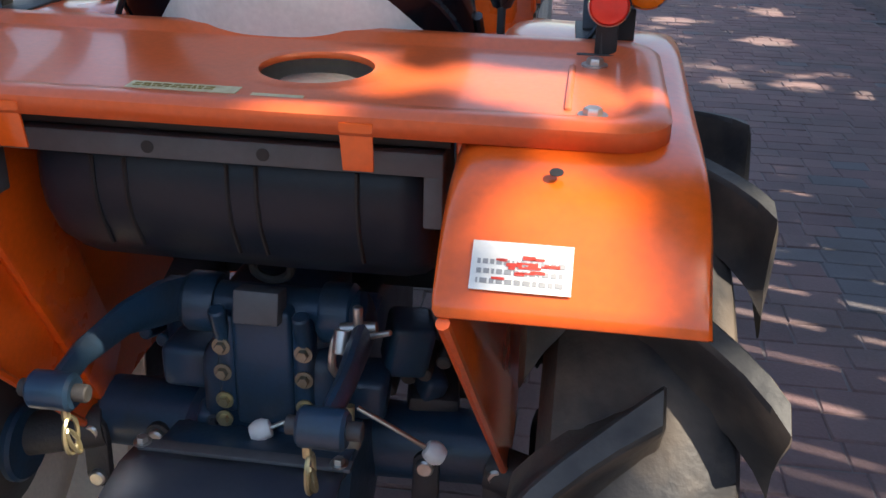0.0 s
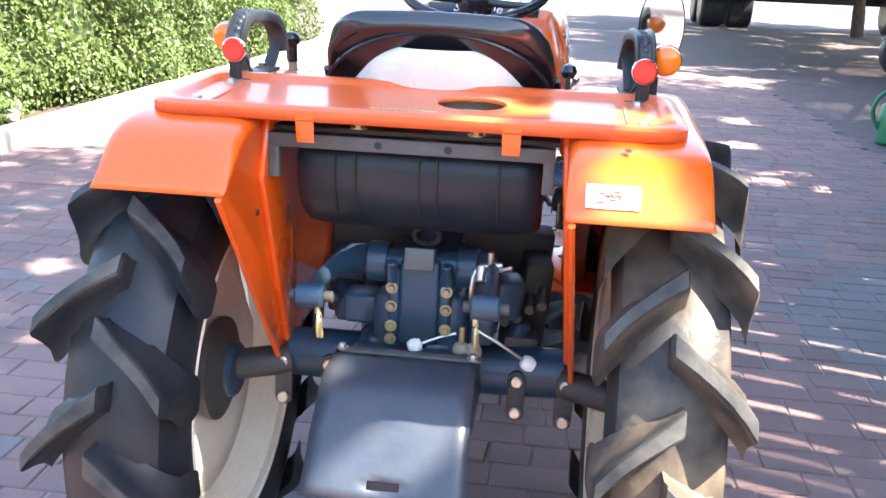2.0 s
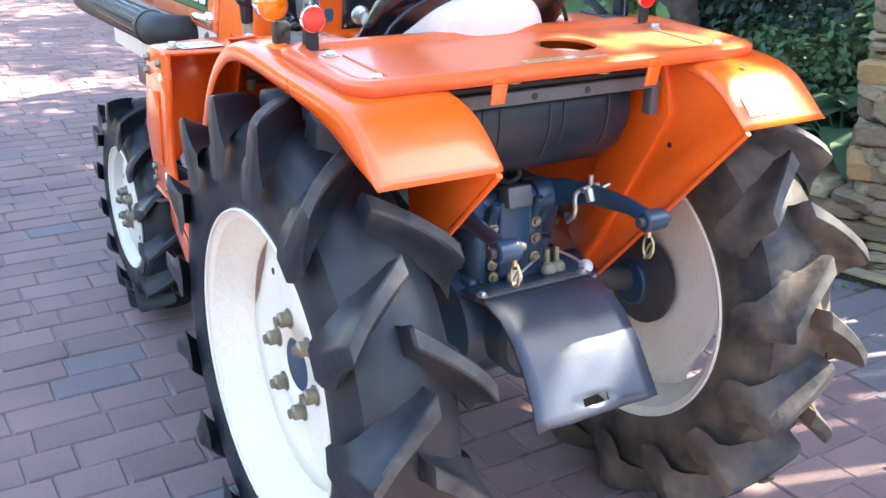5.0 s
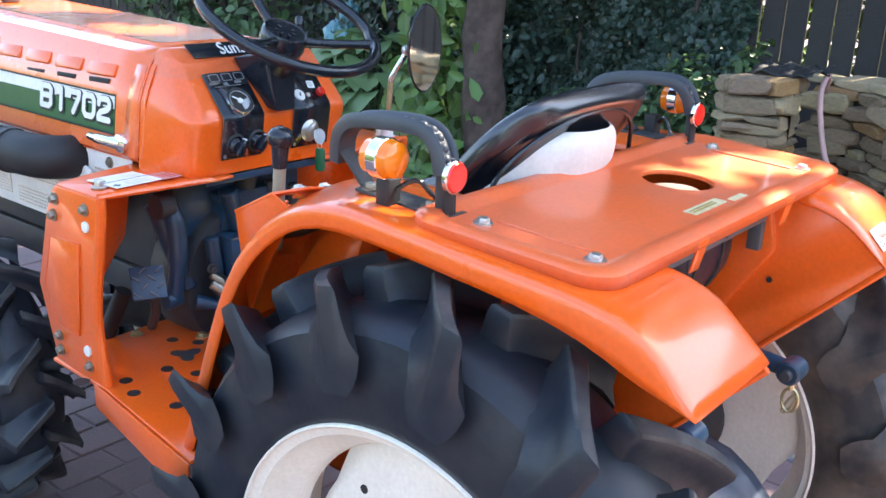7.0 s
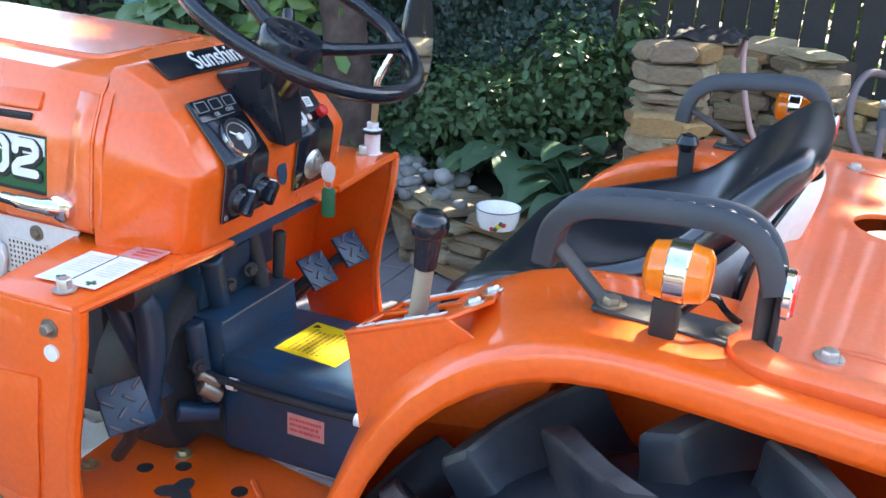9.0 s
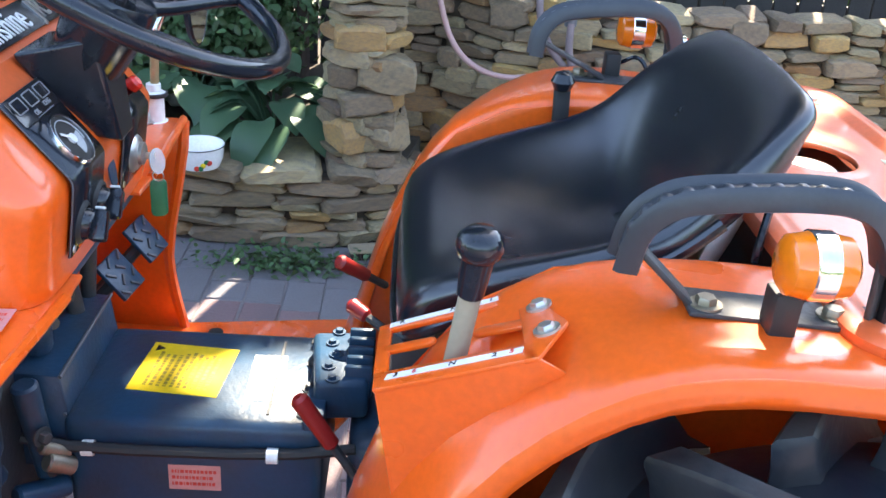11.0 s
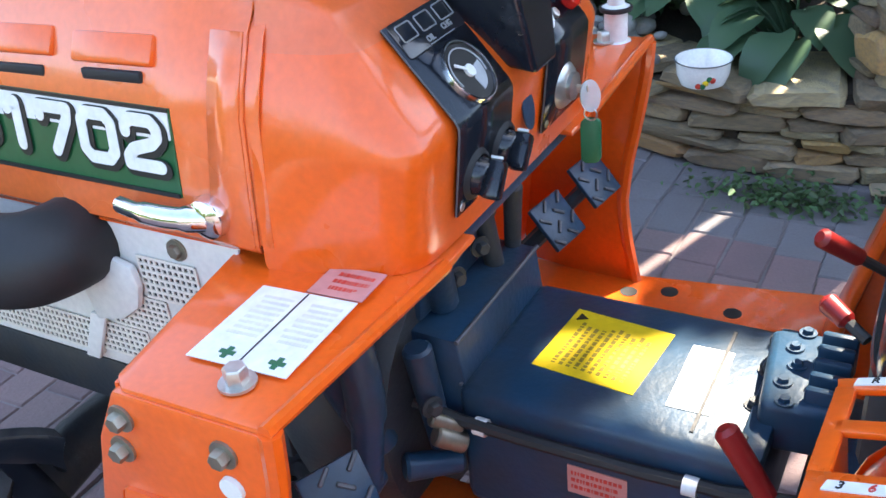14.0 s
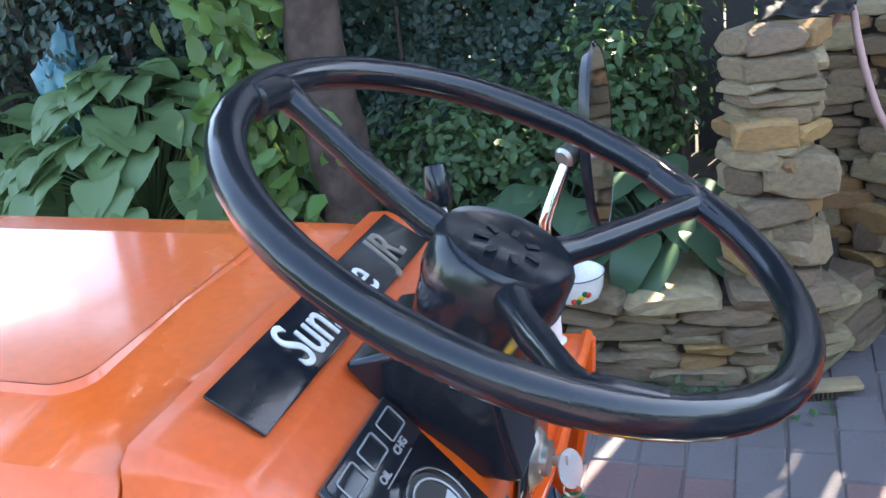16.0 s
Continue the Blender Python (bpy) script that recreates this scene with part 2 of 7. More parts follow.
def part(name, bm, mat, parent=None, label="", solid=0.0, angle=38, bevel=0.0):
    """Links a bmesh as one mesh object under a thing or a part."""
    me = bpy.data.meshes.new(name)
    bmesh.ops.recalc_face_normals(bm, faces=bm.faces)
    bm.to_mesh(me)
    bm.free()
    me.materials.append(mat)
    for p in me.polygons:
        p.use_smooth = True
    me.set_sharp_from_angle(angle=radians(angle))
    ob = new(name, me)
    ob.parent = parent
    if solid:
        md = ob.modifiers.new("thickness", "SOLIDIFY")
        md.thickness, md.offset = solid, 0
    if bevel:
        md = ob.modifiers.new("edge", "BEVEL")
        md.width, md.segments, md.limit_method, md.angle_limit = bevel, 2, "ANGLE", radians(35)
    if label:
        tagged(ob, label)
    return ob


def mesh_part(name, verts, faces, mat, parent=None, smooth=False):
    me = bpy.data.meshes.new(name)
    me.from_pydata(verts, [], faces)
    me.materials.append(mat)
    if smooth:
        me.polygons.foreach_set("use_smooth", [True] * len(me.polygons))
    ob = new(name, me)
    ob.parent = parent
    return ob


def box(bm, centre, size, turn=None, bevel=0.0, seg=2):
    r = bmesh.ops.create_cube(bm, size=1.0)
    vs = r["verts"]
    m = Matrix.Translation(centre) @ (turn or Matrix.Identity(4)) @ Matrix.Diagonal((*size, 1))
    bmesh.ops.transform(bm, matrix=m, verts=vs)
    if bevel:
        es = list({e for v in vs for e in v.link_edges})
        bmesh.ops.bevel(bm, geom=es, offset=bevel, segments=seg, affect="EDGES", profile=0.5)
    return bm


def new_box(*a, **k):
    return box(bmesh.new(), *a, **k)


def rot(rx=0, ry=0, rz=0):
    return pose(0, 0, 0, rx, ry, rz)


def align(way):
    """Rotation that takes z to the given direction."""
    return Vector(way).normalized().to_track_quat("Z", "Y").to_matrix().to_4x4()


def rod(bm, a, b, r1, r2=None, seg=14, chamfer=0.0):
    a, b = Vector(a), Vector(b)
    r2 = r1 if r2 is None else r2
    length = (b - a).length
    prof = [(0, 0), (r1 - chamfer, 0), (r1, chamfer), (r2, length - chamfer), (r2 - chamfer, length), (0, length)] if chamfer else \
        [(0, 0), (r1, 0), (r2, length), (0, length)]
    return lathe(bm, prof, Matrix.Translation(a) @ align(b - a), seg)


def lathe(bm, prof, m=None, seg=24, sweep=1.0):
    """Turns a profile of (radius, height) round the local z axis."""
    m = m or Matrix.Identity(4)
    rings = []
    for r, z in prof:
        if r < 1e-6:
            rings.append([bm.verts.new(m @ Vector((0, 0, z)))])
        else:
            rings.append([bm.verts.new(m @ Vector((r * math.cos(2 * math.pi * i / seg), r * math.sin(2 * math.pi * i / seg), z))) for i in range(seg)])
    for p, q in zip(rings, rings[1:]):
        for i in range(seg):
            j = (i + 1) % seg
            if len(p) == 1 and len(q) == 1:
                continue
            if len(p) == 1:
                bm.faces.new((p[0], q[i], q[j]))
            elif len(q) == 1:
                bm.faces.new((p[i], q[0], p[j]))
            else:
                bm.faces.new((p[i], q[i], q[j], p[j]))
    return bm


def tube(bm, pts, r, seg=10, closed=False, smooth=0):
    """A round bar along points; smooth: rounds of corner cutting."""
    pts = [Vector(p) for p in pts]
    for _ in range(smooth):
        out = [] if closed else [pts[0]]
        rng = range(len(pts)) if closed else range(len(pts) - 1)
        for i in rng:
            a, b = pts[i], pts[(i + 1) % len(pts)]
            out += [a.lerp(b, 0.25), a.lerp(b, 0.75)]
        pts = out if closed else out + [pts[-1]]
    n = len(pts)
    rings, up = [], None
    for i, p in enumerate(pts):
        d = (pts[(i + 1) % n] - pts[i - 1]) if closed or 0 < i < n - 1 else (pts[1] - pts[0] if i == 0 else pts[-1] - pts[-2])
        d.normalize()
        if up is None:
            up = d.orthogonal().normalized()
        up = (up - d * up.dot(d)).normalized()
        side = d.cross(up)
        rr = r[i * (len(r) - 1) // max(1, n - 1)] if isinstance(r, (list, tuple)) else r
        rings.append([bm.verts.new(p + rr * (math.cos(2 * math.pi * k / seg) * up + math.sin(2 * math.pi * k / seg) * side)) for k in range(seg)])
    for i in range(n if closed else n - 1):
        a, b = rings[i], rings[(i + 1) % n]
        for k in range(seg):
            bm.faces.new((a[k], a[(k + 1) % seg], b[(k + 1) % seg], b[k]))
    if not closed:
        bm.faces.new(rings[0][::-1])
        bm.faces.new(rings[-1])
    return bm


def loft(bm, sections, ring=False, caps=False):
    """Skins rows of points of equal length; ring: each row is closed."""
    rows = [[bm.verts.new(p) for p in s] for s in sections]
    n = len(rows[0])
    for a, b in zip(rows, rows[1:]):
        for i in range(n if ring else n - 1):
            j = (i + 1) % n
            bm.faces.new((a[i], a[j], b[j], b[i]))
    if caps:
        bm.faces.new(rows[0][::-1])
        bm.faces.new(rows[-1])
    return bm


def plate(bm, outline, away, bevel=0.0):
    """A flat plate: the outline's polygon, thick along the vector away."""
    away = Vector(away)
    a = [bm.verts.new(Vector(p)) for p in outline]
    b = [bm.verts.new(Vector(p) + away) for p in outline]
    faces = [bm.faces.new(a), bm.faces.new(b[::-1])]
    n = len(a)
    for i in range(n):
        faces.append(bm.faces.new((a[i], a[(i + 1) % n], b[(i + 1) % n], b[i])))
    if bevel:
        es = list({e for f in faces for e in f.edges})
        bmesh.ops.bevel(bm, geom=es, offset=bevel, segments=2, affect="EDGES", profile=0.5)
    return bm


def rounded(x0, x1, y0, y1, r, n=5):
    """A rounded rectangle, as (x, y)."""
    out = []
    for cx, cy, a in ((x1 - r, y1 - r, 0), (x0 + r, y1 - r, 90), (x0 + r, y0 + r, 180), (x1 - r, y0 + r, 270)):
        out += [(cx + r * math.cos(radians(a + 90 * i / n)), cy + r * math.sin(radians(a + 90 * i / n))) for i in range(n + 1)]
    return out


def hexbolt(bm, at, way, r=0.009, h=0.007, washer=True):
    m = Matrix.Translation(at) @ align(way)
    if washer:
        lathe(bm, [(0, 0), (r * 1.55, 0), (r * 1.55, 0.002), (0, 0.002)], m, 16)
    lathe(bm, [(0, 0.002), (r, 0.002), (r, h), (r * 0.85, h + 0.0015), (0, h + 0.0015)], m, 6)
    return bm


def lettering(name, text, size, m, mat, parent, depth=0.0006, bold=0.0, shear=0.0, stretch=1.0):
    """Raised letters in the built-in font, as a mesh."""
    cu = bpy.data.curves.new(name, "FONT")
    cu.body, cu.size, cu.extrude, cu.offset, cu.shear = text, size, depth, bold, shear
    cu.align_x, cu.align_y = "CENTER", "CENTER"
    tmp = bpy.data.objects.new(name, cu)
    scene.collection.objects.link(tmp)
    me = bpy.data.meshes.new_from_object(tmp.evaluated_get(bpy.context.evaluated_depsgraph_get()))
    bpy.data.objects.remove(tmp)
    me.transform(m @ Matrix.Diagonal((stretch, 1, 1, 1)))
    me.materials.clear()
    me.materials.append(mat)
    ob = new(name, me)
    ob.parent = parent
    return ob


def bars(bm, m, w, h, lines, seed, thick=0.0004, fill=0.85):
    """Rows of short bars in the local xy plane, for print too small to read."""
    rnd = random.Random(seed)
    for i in range(lines):
        y = h * (0.5 - (i + 0.5) / lines)
        x = -w / 2
        while x < w / 2 * fill:
            b = rnd.uniform(0.02, 0.09) * w
            if x + b > w / 2:
                break
            box(bm, m @ Vector((x + b / 2, y, 0)), (b, h / lines * 0.5, thick), m.to_3x3().to_4x4())
            x += b + 0.025 * w
    return bm

# ---- the tractor ----
AXLE_Y, AXLE_Z = 0.118, 0.467
tractor = empty("tractor", "small orange compact tractor with black lugged tyres on brick paving", "tractor")
tractor.location = (0, 0, -0.03)


def tyre_profile(r_out, r_in, w):
    """Cross-section (radius, offset) of a tyre carcass."""
    return [(r_in, -w * 0.40), (r_in + 0.006, -w * 0.455), (r_in + 0.02, -w * 0.485), (r_in + (r_out - r_in) * 0.45, -w * 0.505), (r_out - 0.055, -w * 0.485), (r_out - 0.024, -w * 0.43),
            (r_out - 0.008, -w * 0.29), (r_out, 0), (r_out - 0.008, w * 0.29), (r_out - 0.024, w * 0.43), (r_out - 0.055, w * 0.485),
            (r_in + (r_out - r_in) * 0.45, w * 0.505), (r_in + 0.02, w * 0.485), (r_in + 0.006, w * 0.455), (r_in, w * 0.40)]


def lug(bm, side, phase, r0, r1, w, reach, m, rnd):
    """One slanting tread bar: a narrow crest hooked at the shoulder, hollow flanks that run out into the carcass; side: -1 or 1."""
    k = r1 / 0.435
    rows = []
    worn = rnd.uniform(-0.003, 0.001)
    # along the bar: place, top height, foot depth, half width of the crest, spread of the foot
    for u, up, down, tip, flare in ((-0.085, -0.078, 0.085, 0.013, 0.014), (-0.068, -0.040, 0.072, 0.0135, 0.026), (-0.045, -0.014, 0.056, 0.0135, 0.033), (-0.015, -0.003, 0.038, 0.014, 0.034), (0.12, -0.001, 0.024, 0.0132, 0.031),
                                    (0.30, 0.0, 0.016, 0.0122, 0.028), (0.5, 0.001, 0.012, 0.0122, 0.027), (0.7, 0.001, 0.012, 0.013, 0.025), (0.88, 0.0, 0.012, 0.0145, 0.021), (1.0, -0.001, 0.012, 0.0155, 0.017), (1.03, -0.008, 0.012, 0.0145, 0.017)):
        x = side * (w * 0.575 - u * w * 0.62)
        a = phase + reach * (max(u, 0.0) ** 0.82) - 0.035 * max(0.0, 0.2 - u)
        top, base = r1 + (up + worn) * k, r0 - down * k
        h = top - base
        row = []
        for da, hh in ((-tip - flare, 0.0), (-tip - flare * 0.45, 0.22), (-tip - flare * 0.18, 0.55), (-tip - 0.001, 0.93), (-tip + 0.003, 1.0), (tip - 0.003, 1.0), (tip + 0.001, 0.93), (tip + flare * 0.12, 0.55), (tip + flare * 0.36, 0.22), (tip + flare, 0.0)):
            r = base + h * hh
            ang = a + da * k / r1
            row.append(m @ Vector((x, -r * math.cos(ang), r * math.sin(ang))))
        rows.append(row)
    loft(bm, rows, ring=True, caps=True)


def make_wheel(at, side, r, r_core, w, rim_r, lugs, reach, rubber, disc_in, seed):
    """A driven wheel: carcass, tread bars, rim, disc, nuts. side: -1 left, 1 right."""
    ex = Matrix.Translation(at)
    turn = ex @ align((1, 0, 0))
    wheel = part("wheel_hub", rod(bmesh.new(), ex @ Vector((-0.05 * side, 0, 0)), ex @ Vector((side * (w / 2 - disc_in + 0.012), 0, 0)), 0.047, seg=24, chamfer=0.004), BLUEGREY, tractor,
                 "blue-grey hub of a wheel")
    bm = bmesh.new()
    prof = tyre_profile(r_core, rim_r + 0.003, w)
    lathe(bm, prof, turn, 72)
    wear = random.Random(int(100 * seed) + side)
    part("tyre", bm, rubber, wheel, "black rubber agricultural tyre with dried mud")
    bm = bmesh.new()
    for i in range(lugs):
        for s in (-1, 1):
            lug(bm, s, 2 * math.pi * (i + (0.5 if s != side else 0.0)) / lugs + seed + wear.uniform(-0.006, 0.006), r_core, r, w, reach, ex, wear)
    bars_ = part("tread_bar", bm, rubber, wheel, angle=46)
    bars_.data.materials.append(CREST_DUST)
    for p in bars_.data.polygons:
        v = [bars_.data.vertices[i].co - ex.translation for i in p.vertices]
        if all(math.hypot(q.y, q.z) > r_core + (r - r_core) * 0.80 for q in v):
            p.material_index = 1      # dusty worn crests
    f, d = w * 0.43, rim_r - 0.035
    bm = lathe(bmesh.new(), [(rim_r + 0.004, -f - 0.006), (rim_r + 0.006, -f), (rim_r - 0.008, -f + 0.006), (rim_r - 0.014, -f + 0.03), (d, -f + 0.05),
                             (d - 0.006, 0), (d, f - 0.06), (rim_r - 0.014, f - 0.03), (rim_r - 0.008, f - 0.006), (rim_r + 0.006, f), (rim_r + 0.004, f + 0.006)], turn, 72)
    part("rim", bm, CREAM, wheel, "cream painted steel rim", solid=0.004)
    xd = side * (w / 2 - disc_in)
    bm = bmesh.new()
    outer, n = [], 96
    for i in range(n):
        a = 2 * math.pi * i / n
        rr = d + 0.002 - (0.034 * max(0.0, min(1.0, 2.2 * math.sin(2 * a + 0.6) - 1.1)))
        outer.append(ex @ Vector((xd, rr * math.cos(a), rr * math.sin(a))))
    mid = [ex @ Vector((xd + side * 0.002, 0.8 * d * math.cos(2 * math.pi * i / n), 0.8 * d * math.sin(2 * math.pi * i / n))) for i in range(n)]
    inn = [ex @ Vector((xd + side * 0.010, 0.42 * d * math.cos(2 * math.pi * i / n), 0.42 * d * math.sin(2 * math.pi * i / n))) for i in range(n)]
    cen = [ex @ Vector((xd + side * 0.010, 0.20 * d * math.cos(2 * math.pi * i / n), 0.20 * d * math.sin(2 * math.pi * i / n))) for i in range(n)]
    loft(bm, [outer, mid, inn, cen], ring=True)
    disc = part("wheel_disc", bm, CREAM, wheel, "cream painted wheel disc with round holes", solid=0.006)
    for i in range(6):
        a = 2 * math.pi * i / 6 + 0.25
        p = ex @ Vector((xd + side * 0.012, 0.345 * d * math.cos(a), 0.345 * d * math.sin(a)))
        bm = bmesh.new()
        lathe(bm, [(0, 0), (0.017, 0), (0.017, 0.003), (0.0125, 0.003), (0.0125, 0.018), (0.008, 0.021), (0.008, 0.026), (0, 0.027)], Matrix.Translation(p) @ align((side, 0, 0)), 12)
        part("wheel_nut", bm, AGED, wheel)
    for i in range(4):
        a = 2 * math.pi * i / 4 + 0.9
        p = ex @ Vector((xd + side * 0.006, 0.72 * d * math.cos(a), 0.72 * d * math.sin(a)))
        part("disc_hole", lathe(bmesh.new(), [(0, 0), (0.0062, 0), (0.0062, 0.0015), (0, 0.0015)], Matrix.Translation(p) @ align((side, 0, 0)), 14), MATT, wheel)
    return wheel


for s in (-1, 1):
    make_wheel((0.3625 * s, AXLE_Y, AXLE_Z), s, 0.436, 0.394, 0.156, 0.254, 15, 0.205, MUD if s > 0 else RUBBER, 0.0805, -0.02 if s > 0 else 0.10)
    make_wheel((0.27 * s, 1.445, 0.325), s, 0.296, 0.268, 0.13, 0.163, 14, 0.22, RUBBER, 0.03, 0.25)

# rear fenders
CREST = [(-0.207, 0.849), (-0.187, 0.871), (-0.161, 0.898), (-0.135, 0.919), (-0.085, 0.932), (0.0, 0.938), (0.08, 0.943), (0.17, 0.952), (0.25, 0.957),
         (0.305, 0.948), (0.355, 0.924), (0.41, 0.881), (0.458, 0.812), (0.495, 0.722), (0.527, 0.632), (0.562, 0.525)]


SWELL = (0, 0, 0, 0, 0, 0, 0, 0, 0, 0.2, 0.7, 1, 1, 0.75, 0.4, 0.1)      # how far the inner side stands up over the front of the arch


def fender(s):
    bm = bmesh.new()
    rows, top = [], []
    for i, (y, z) in enumerate(CREST):
        k = min(1.0, i / 3)
        skirt = (0.0, 0.016, 0.036, 0.050, 0.040, 0.030)[i] if i < 6 else 0.028
        j = max(0.0, min(1.0, (0.47 - y) / 0.2))
        up = Vector((0, 0, 1)) if i < 9 else Vector((0, math.sin((i - 9) / 6 * 1.25), math.cos((i - 9) / 6 * 1.25)))
        dn = -up
        p = Vector((0, y, z))
        xin = 0.212 + 0.010 * (1 - j)
        swell = up * 0.034 * SWELL[i]
        top.append((y + swell.y, z + swell.z - 0.010))
        row = [p + Vector((s * xin, 0, 0)) + dn * 0.014 * k, p + Vector((s * (xin + 0.006), 0, 0)) + dn * 0.004 * k, p + Vector((s * (xin + 0.018), 0, 0)), p + Vector((s * 0.28, 0, 0)),
               p + Vector((s * 0.352, 0, 0)), p + Vector((s * 0.379, 0, 0)) + dn * 0.0005 * k, p + Vector((s * 0.3885, 0, 0)) + dn * 0.0045 * k,
               p + Vector((s * 0.390, 0, 0)) + dn * min(skirt, 0.016), p + Vector((s * 0.388, 0, 0)) + dn * skirt]
        row = [q + swell * min(1.0, (0.384 - abs(q.x)) / 0.09) if abs(q.x) < 0.384 else q for q in row]
        rows.append(row)
    loft(bm, rows)
    f = part("fender", bm, ORANGE, tractor, "glossy orange sheet-metal rear fender", solid=0.003, angle=50)
    f.modifiers.new("round", "SUBSURF").levels = 1
    f.modifiers["round"].render_levels = 1
    f.modifiers.move(1, 0)
    # inner wall
    out = [(0.150, 0.472)] + [(-0.209, 0.842)] + top[1:] + [(0.562, 0.50), (0.30, 0.50)]

    def lean(y, z):
        return s * (0.213 + 0.034 * (0.95 - z) / 0.47)
    bm = bmesh.new()
    plate(bm, [(lean(y, z), y, z) for y, z in out], (s * 0.004, 0, 0), bevel=0.0012)
    part("fender_wall", bm, ORANGE, f, "orange inner fender wall")
    bm = bmesh.new()
    # turned rear edge and pressed rib of the wall
    tube(bm, [(lean(-0.205, 0.845), -0.208, 0.845), (lean(0.15, 0.472), 0.148, 0.474)], 0.005, 8)
    plate(bm, [(lean(y, z) - s * 0.012, y, z) for y, z in ((-0.04, 0.925), (0.06, 0.925), (0.045, 0.85), (0.21, 0.56), (0.17, 0.50), (0.15, 0.515), (-0.055, 0.84))], (s * 0.0135, 0, 0), bevel=0.006)
    part("pressed_rib", bm, ORANGE, f)
    for y, z in ((-0.05, 0.79), (0.13, 0.62)):
        part("bolt", hexbolt(bmesh.new(), (lean(y, z) - s * 0.001, y, z), (-s, 0, 0), 0.005, 0.003, False), MATT, f)
    # hanging plate on the outside at the front of the arch
    part("wall_step", plate(bmesh.new(), [(lean(0.3, .8) + s * 0.004, 0.30, 0.93), (lean(0.3, .8) + s * 0.004, 0.40, 0.86), (lean(.4, .7) + s * 0.004, 0.45, 0.78), (lean(.4, .7) + s * 0.004, 0.33, 0.80)],
                            (s * 0.045, 0, 0), bevel=0.008), ORANGE, f)
    if s > 0:
        part("rear_hole", lathe(bmesh.new(), [(0, 0), (0.005, 0), (0.005, 0.0004), (0, 0.0004)], Matrix.Translation((s * 0.285, -0.128, 0.9262)) @ align((0, -0.3, 1)), 16), MATT, f)
    return f


fenders = {s: fender(s) for s in (-1, 1)}

# sticker on the right fender
m = Matrix.Translation((0.268, -0.1835, 0.8775)) @ rot(46.5, 0, 0)
st = part("warning_sticker", new_box(m @ Vector((0, 0, 0.001)), (0.066, 0.034, 0.001), rot(46.5, 0, 0)), LABEL, fenders[1], "worn white warning sticker with rubbed red print")
part("print", bars(bmesh.new(), m @ Matrix.Translation((0, -0.004, 0.0018)), 0.058, 0.02, 3, 3), PRINT, st)
bm = bmesh.new()
rnd = random.Random(7)
for _ in range(16):
    x, y = rnd.gauss(0.004, 0.011), rnd.gauss(0.0, 0.005)
    box(bm, m @ Vector((x, y, 0.0021)), (rnd.uniform(0.004, 0.012), rnd.uniform(0.001, 0.003), 0.0004), rot(46.5, 0, 0))
tagged(part("rubbed_patch", bm, REDINK, st), kind="stuff")

# luggage rack over the tank
RZ = 0.951
rack = part("rack", bmesh.new(), ORANGE_DUST, tractor, "dusty orange pressed-steel tray over the tank with a round hole")
bm = bmesh.new()
N = 6
HOLE = (0.070, 0.045)
ring = []
for (r_in, z, c) in ((0.0, -0.010, 0.040), (0.0, 0.004, 0.040), (0.006, 0.008, 0.036), (0.022, 0.0075, 0.030), (0.030, 0.001, 0.025), (0.036, 0.0, 0.020)):
    ring.append([Vector((x, y, RZ + z)) for x, y in rounded(-0.364 + r_in, 0.364 - r_in, -0.090 + r_in, 0.172 - r_in, c, N)])

count = [max(1, round((ring[0][(i + 1) % len(ring[0])] - p).length / 0.025)) for i, p in enumerate(ring[0])]
ring = [[p.lerp(row[(i + 1) % len(row)], j / count[i]) for i, p in enumerate(row) for j in range(count[i])] for row in ring]
loft(bm, ring, ring=True)
inner = ring[-1]
n = len(inner)
hole = []
for p in inner:
    a = math.atan2((p.y - HOLE[1]) * 2.6, p.x - HOLE[0])
    hole.append(a)
hr = 0.051
order = [Vector((HOLE[0] + 0.063 * math.cos(a), HOLE[1] + 0.063 * math.sin(a), RZ)) for a in hole]
o2 = [Vector((HOLE[0] + 0.056 * math.cos(a), HOLE[1] + 0.056 * math.sin(a), RZ + 0.0012)) for a in hole]
o3 = [Vector((HOLE[0] + hr * math.cos(a), HOLE[1] + hr * math.sin(a), RZ + 0.001)) for a in hole]
o4 = [Vector((HOLE[0] + hr * math.cos(a), HOLE[1] + hr * math.sin(a), RZ - 0.004)) for a in hole]
mid = Vector((HOLE[0], HOLE[1], RZ))
inner2 = [p.lerp(mid, 0.03) for p in inner]
order0 = [mid + (p - mid) * 1.10 for p in order]
loft(bm, [inner, inner2, order0, order, o2, o3, o4], ring=True)
bmesh.ops.remove_doubles(bm, verts=bm.verts, dist=0.0002)
bmesh.ops.recalc_face_normals(bm, faces=bm.faces)
bm.to_mesh(rack.data)
bm.free()
for p in rack.data.polygons:
    p.use_smooth = True
rack.data.set_sharp_from_angle(angle=radians(40))
md = rack.modifiers.new("thickness", "SOLIDIFY")
md.thickness, md.offset = 0.0025, 0
for x in (-0.31, 0.31):
    for y in (0.10, -0.045):
        part("rack_bolt", hexbolt(bmesh.new(), (x * 0.99, y, RZ + 0.001), (0, 0, 1), 0.0075, 0.006), STEEL, rack)
    for y in (-0.06, 0.0, 0.035):
        part("rack_rib", new_box((x - math.copysign(0.022, x), 0.03 + 0 * y, RZ + 0.001), (0.006, 0.13, 0.006), None, bevel=0.0025), ORANGE_DUST, rack) if y == 0.0 else None
for x in (-0.142, 0.136):
    part("rack_tab", plate(bmesh.new(), [(x - 0.013, -0.0925, RZ), (x + 0.013, -0.0925, RZ), (x + 0.012, -0.086, RZ - 0.04), (x - 0.012, -0.086, RZ - 0.04)], (0, 0.003, 0), 0.001), ORANGE, rack)
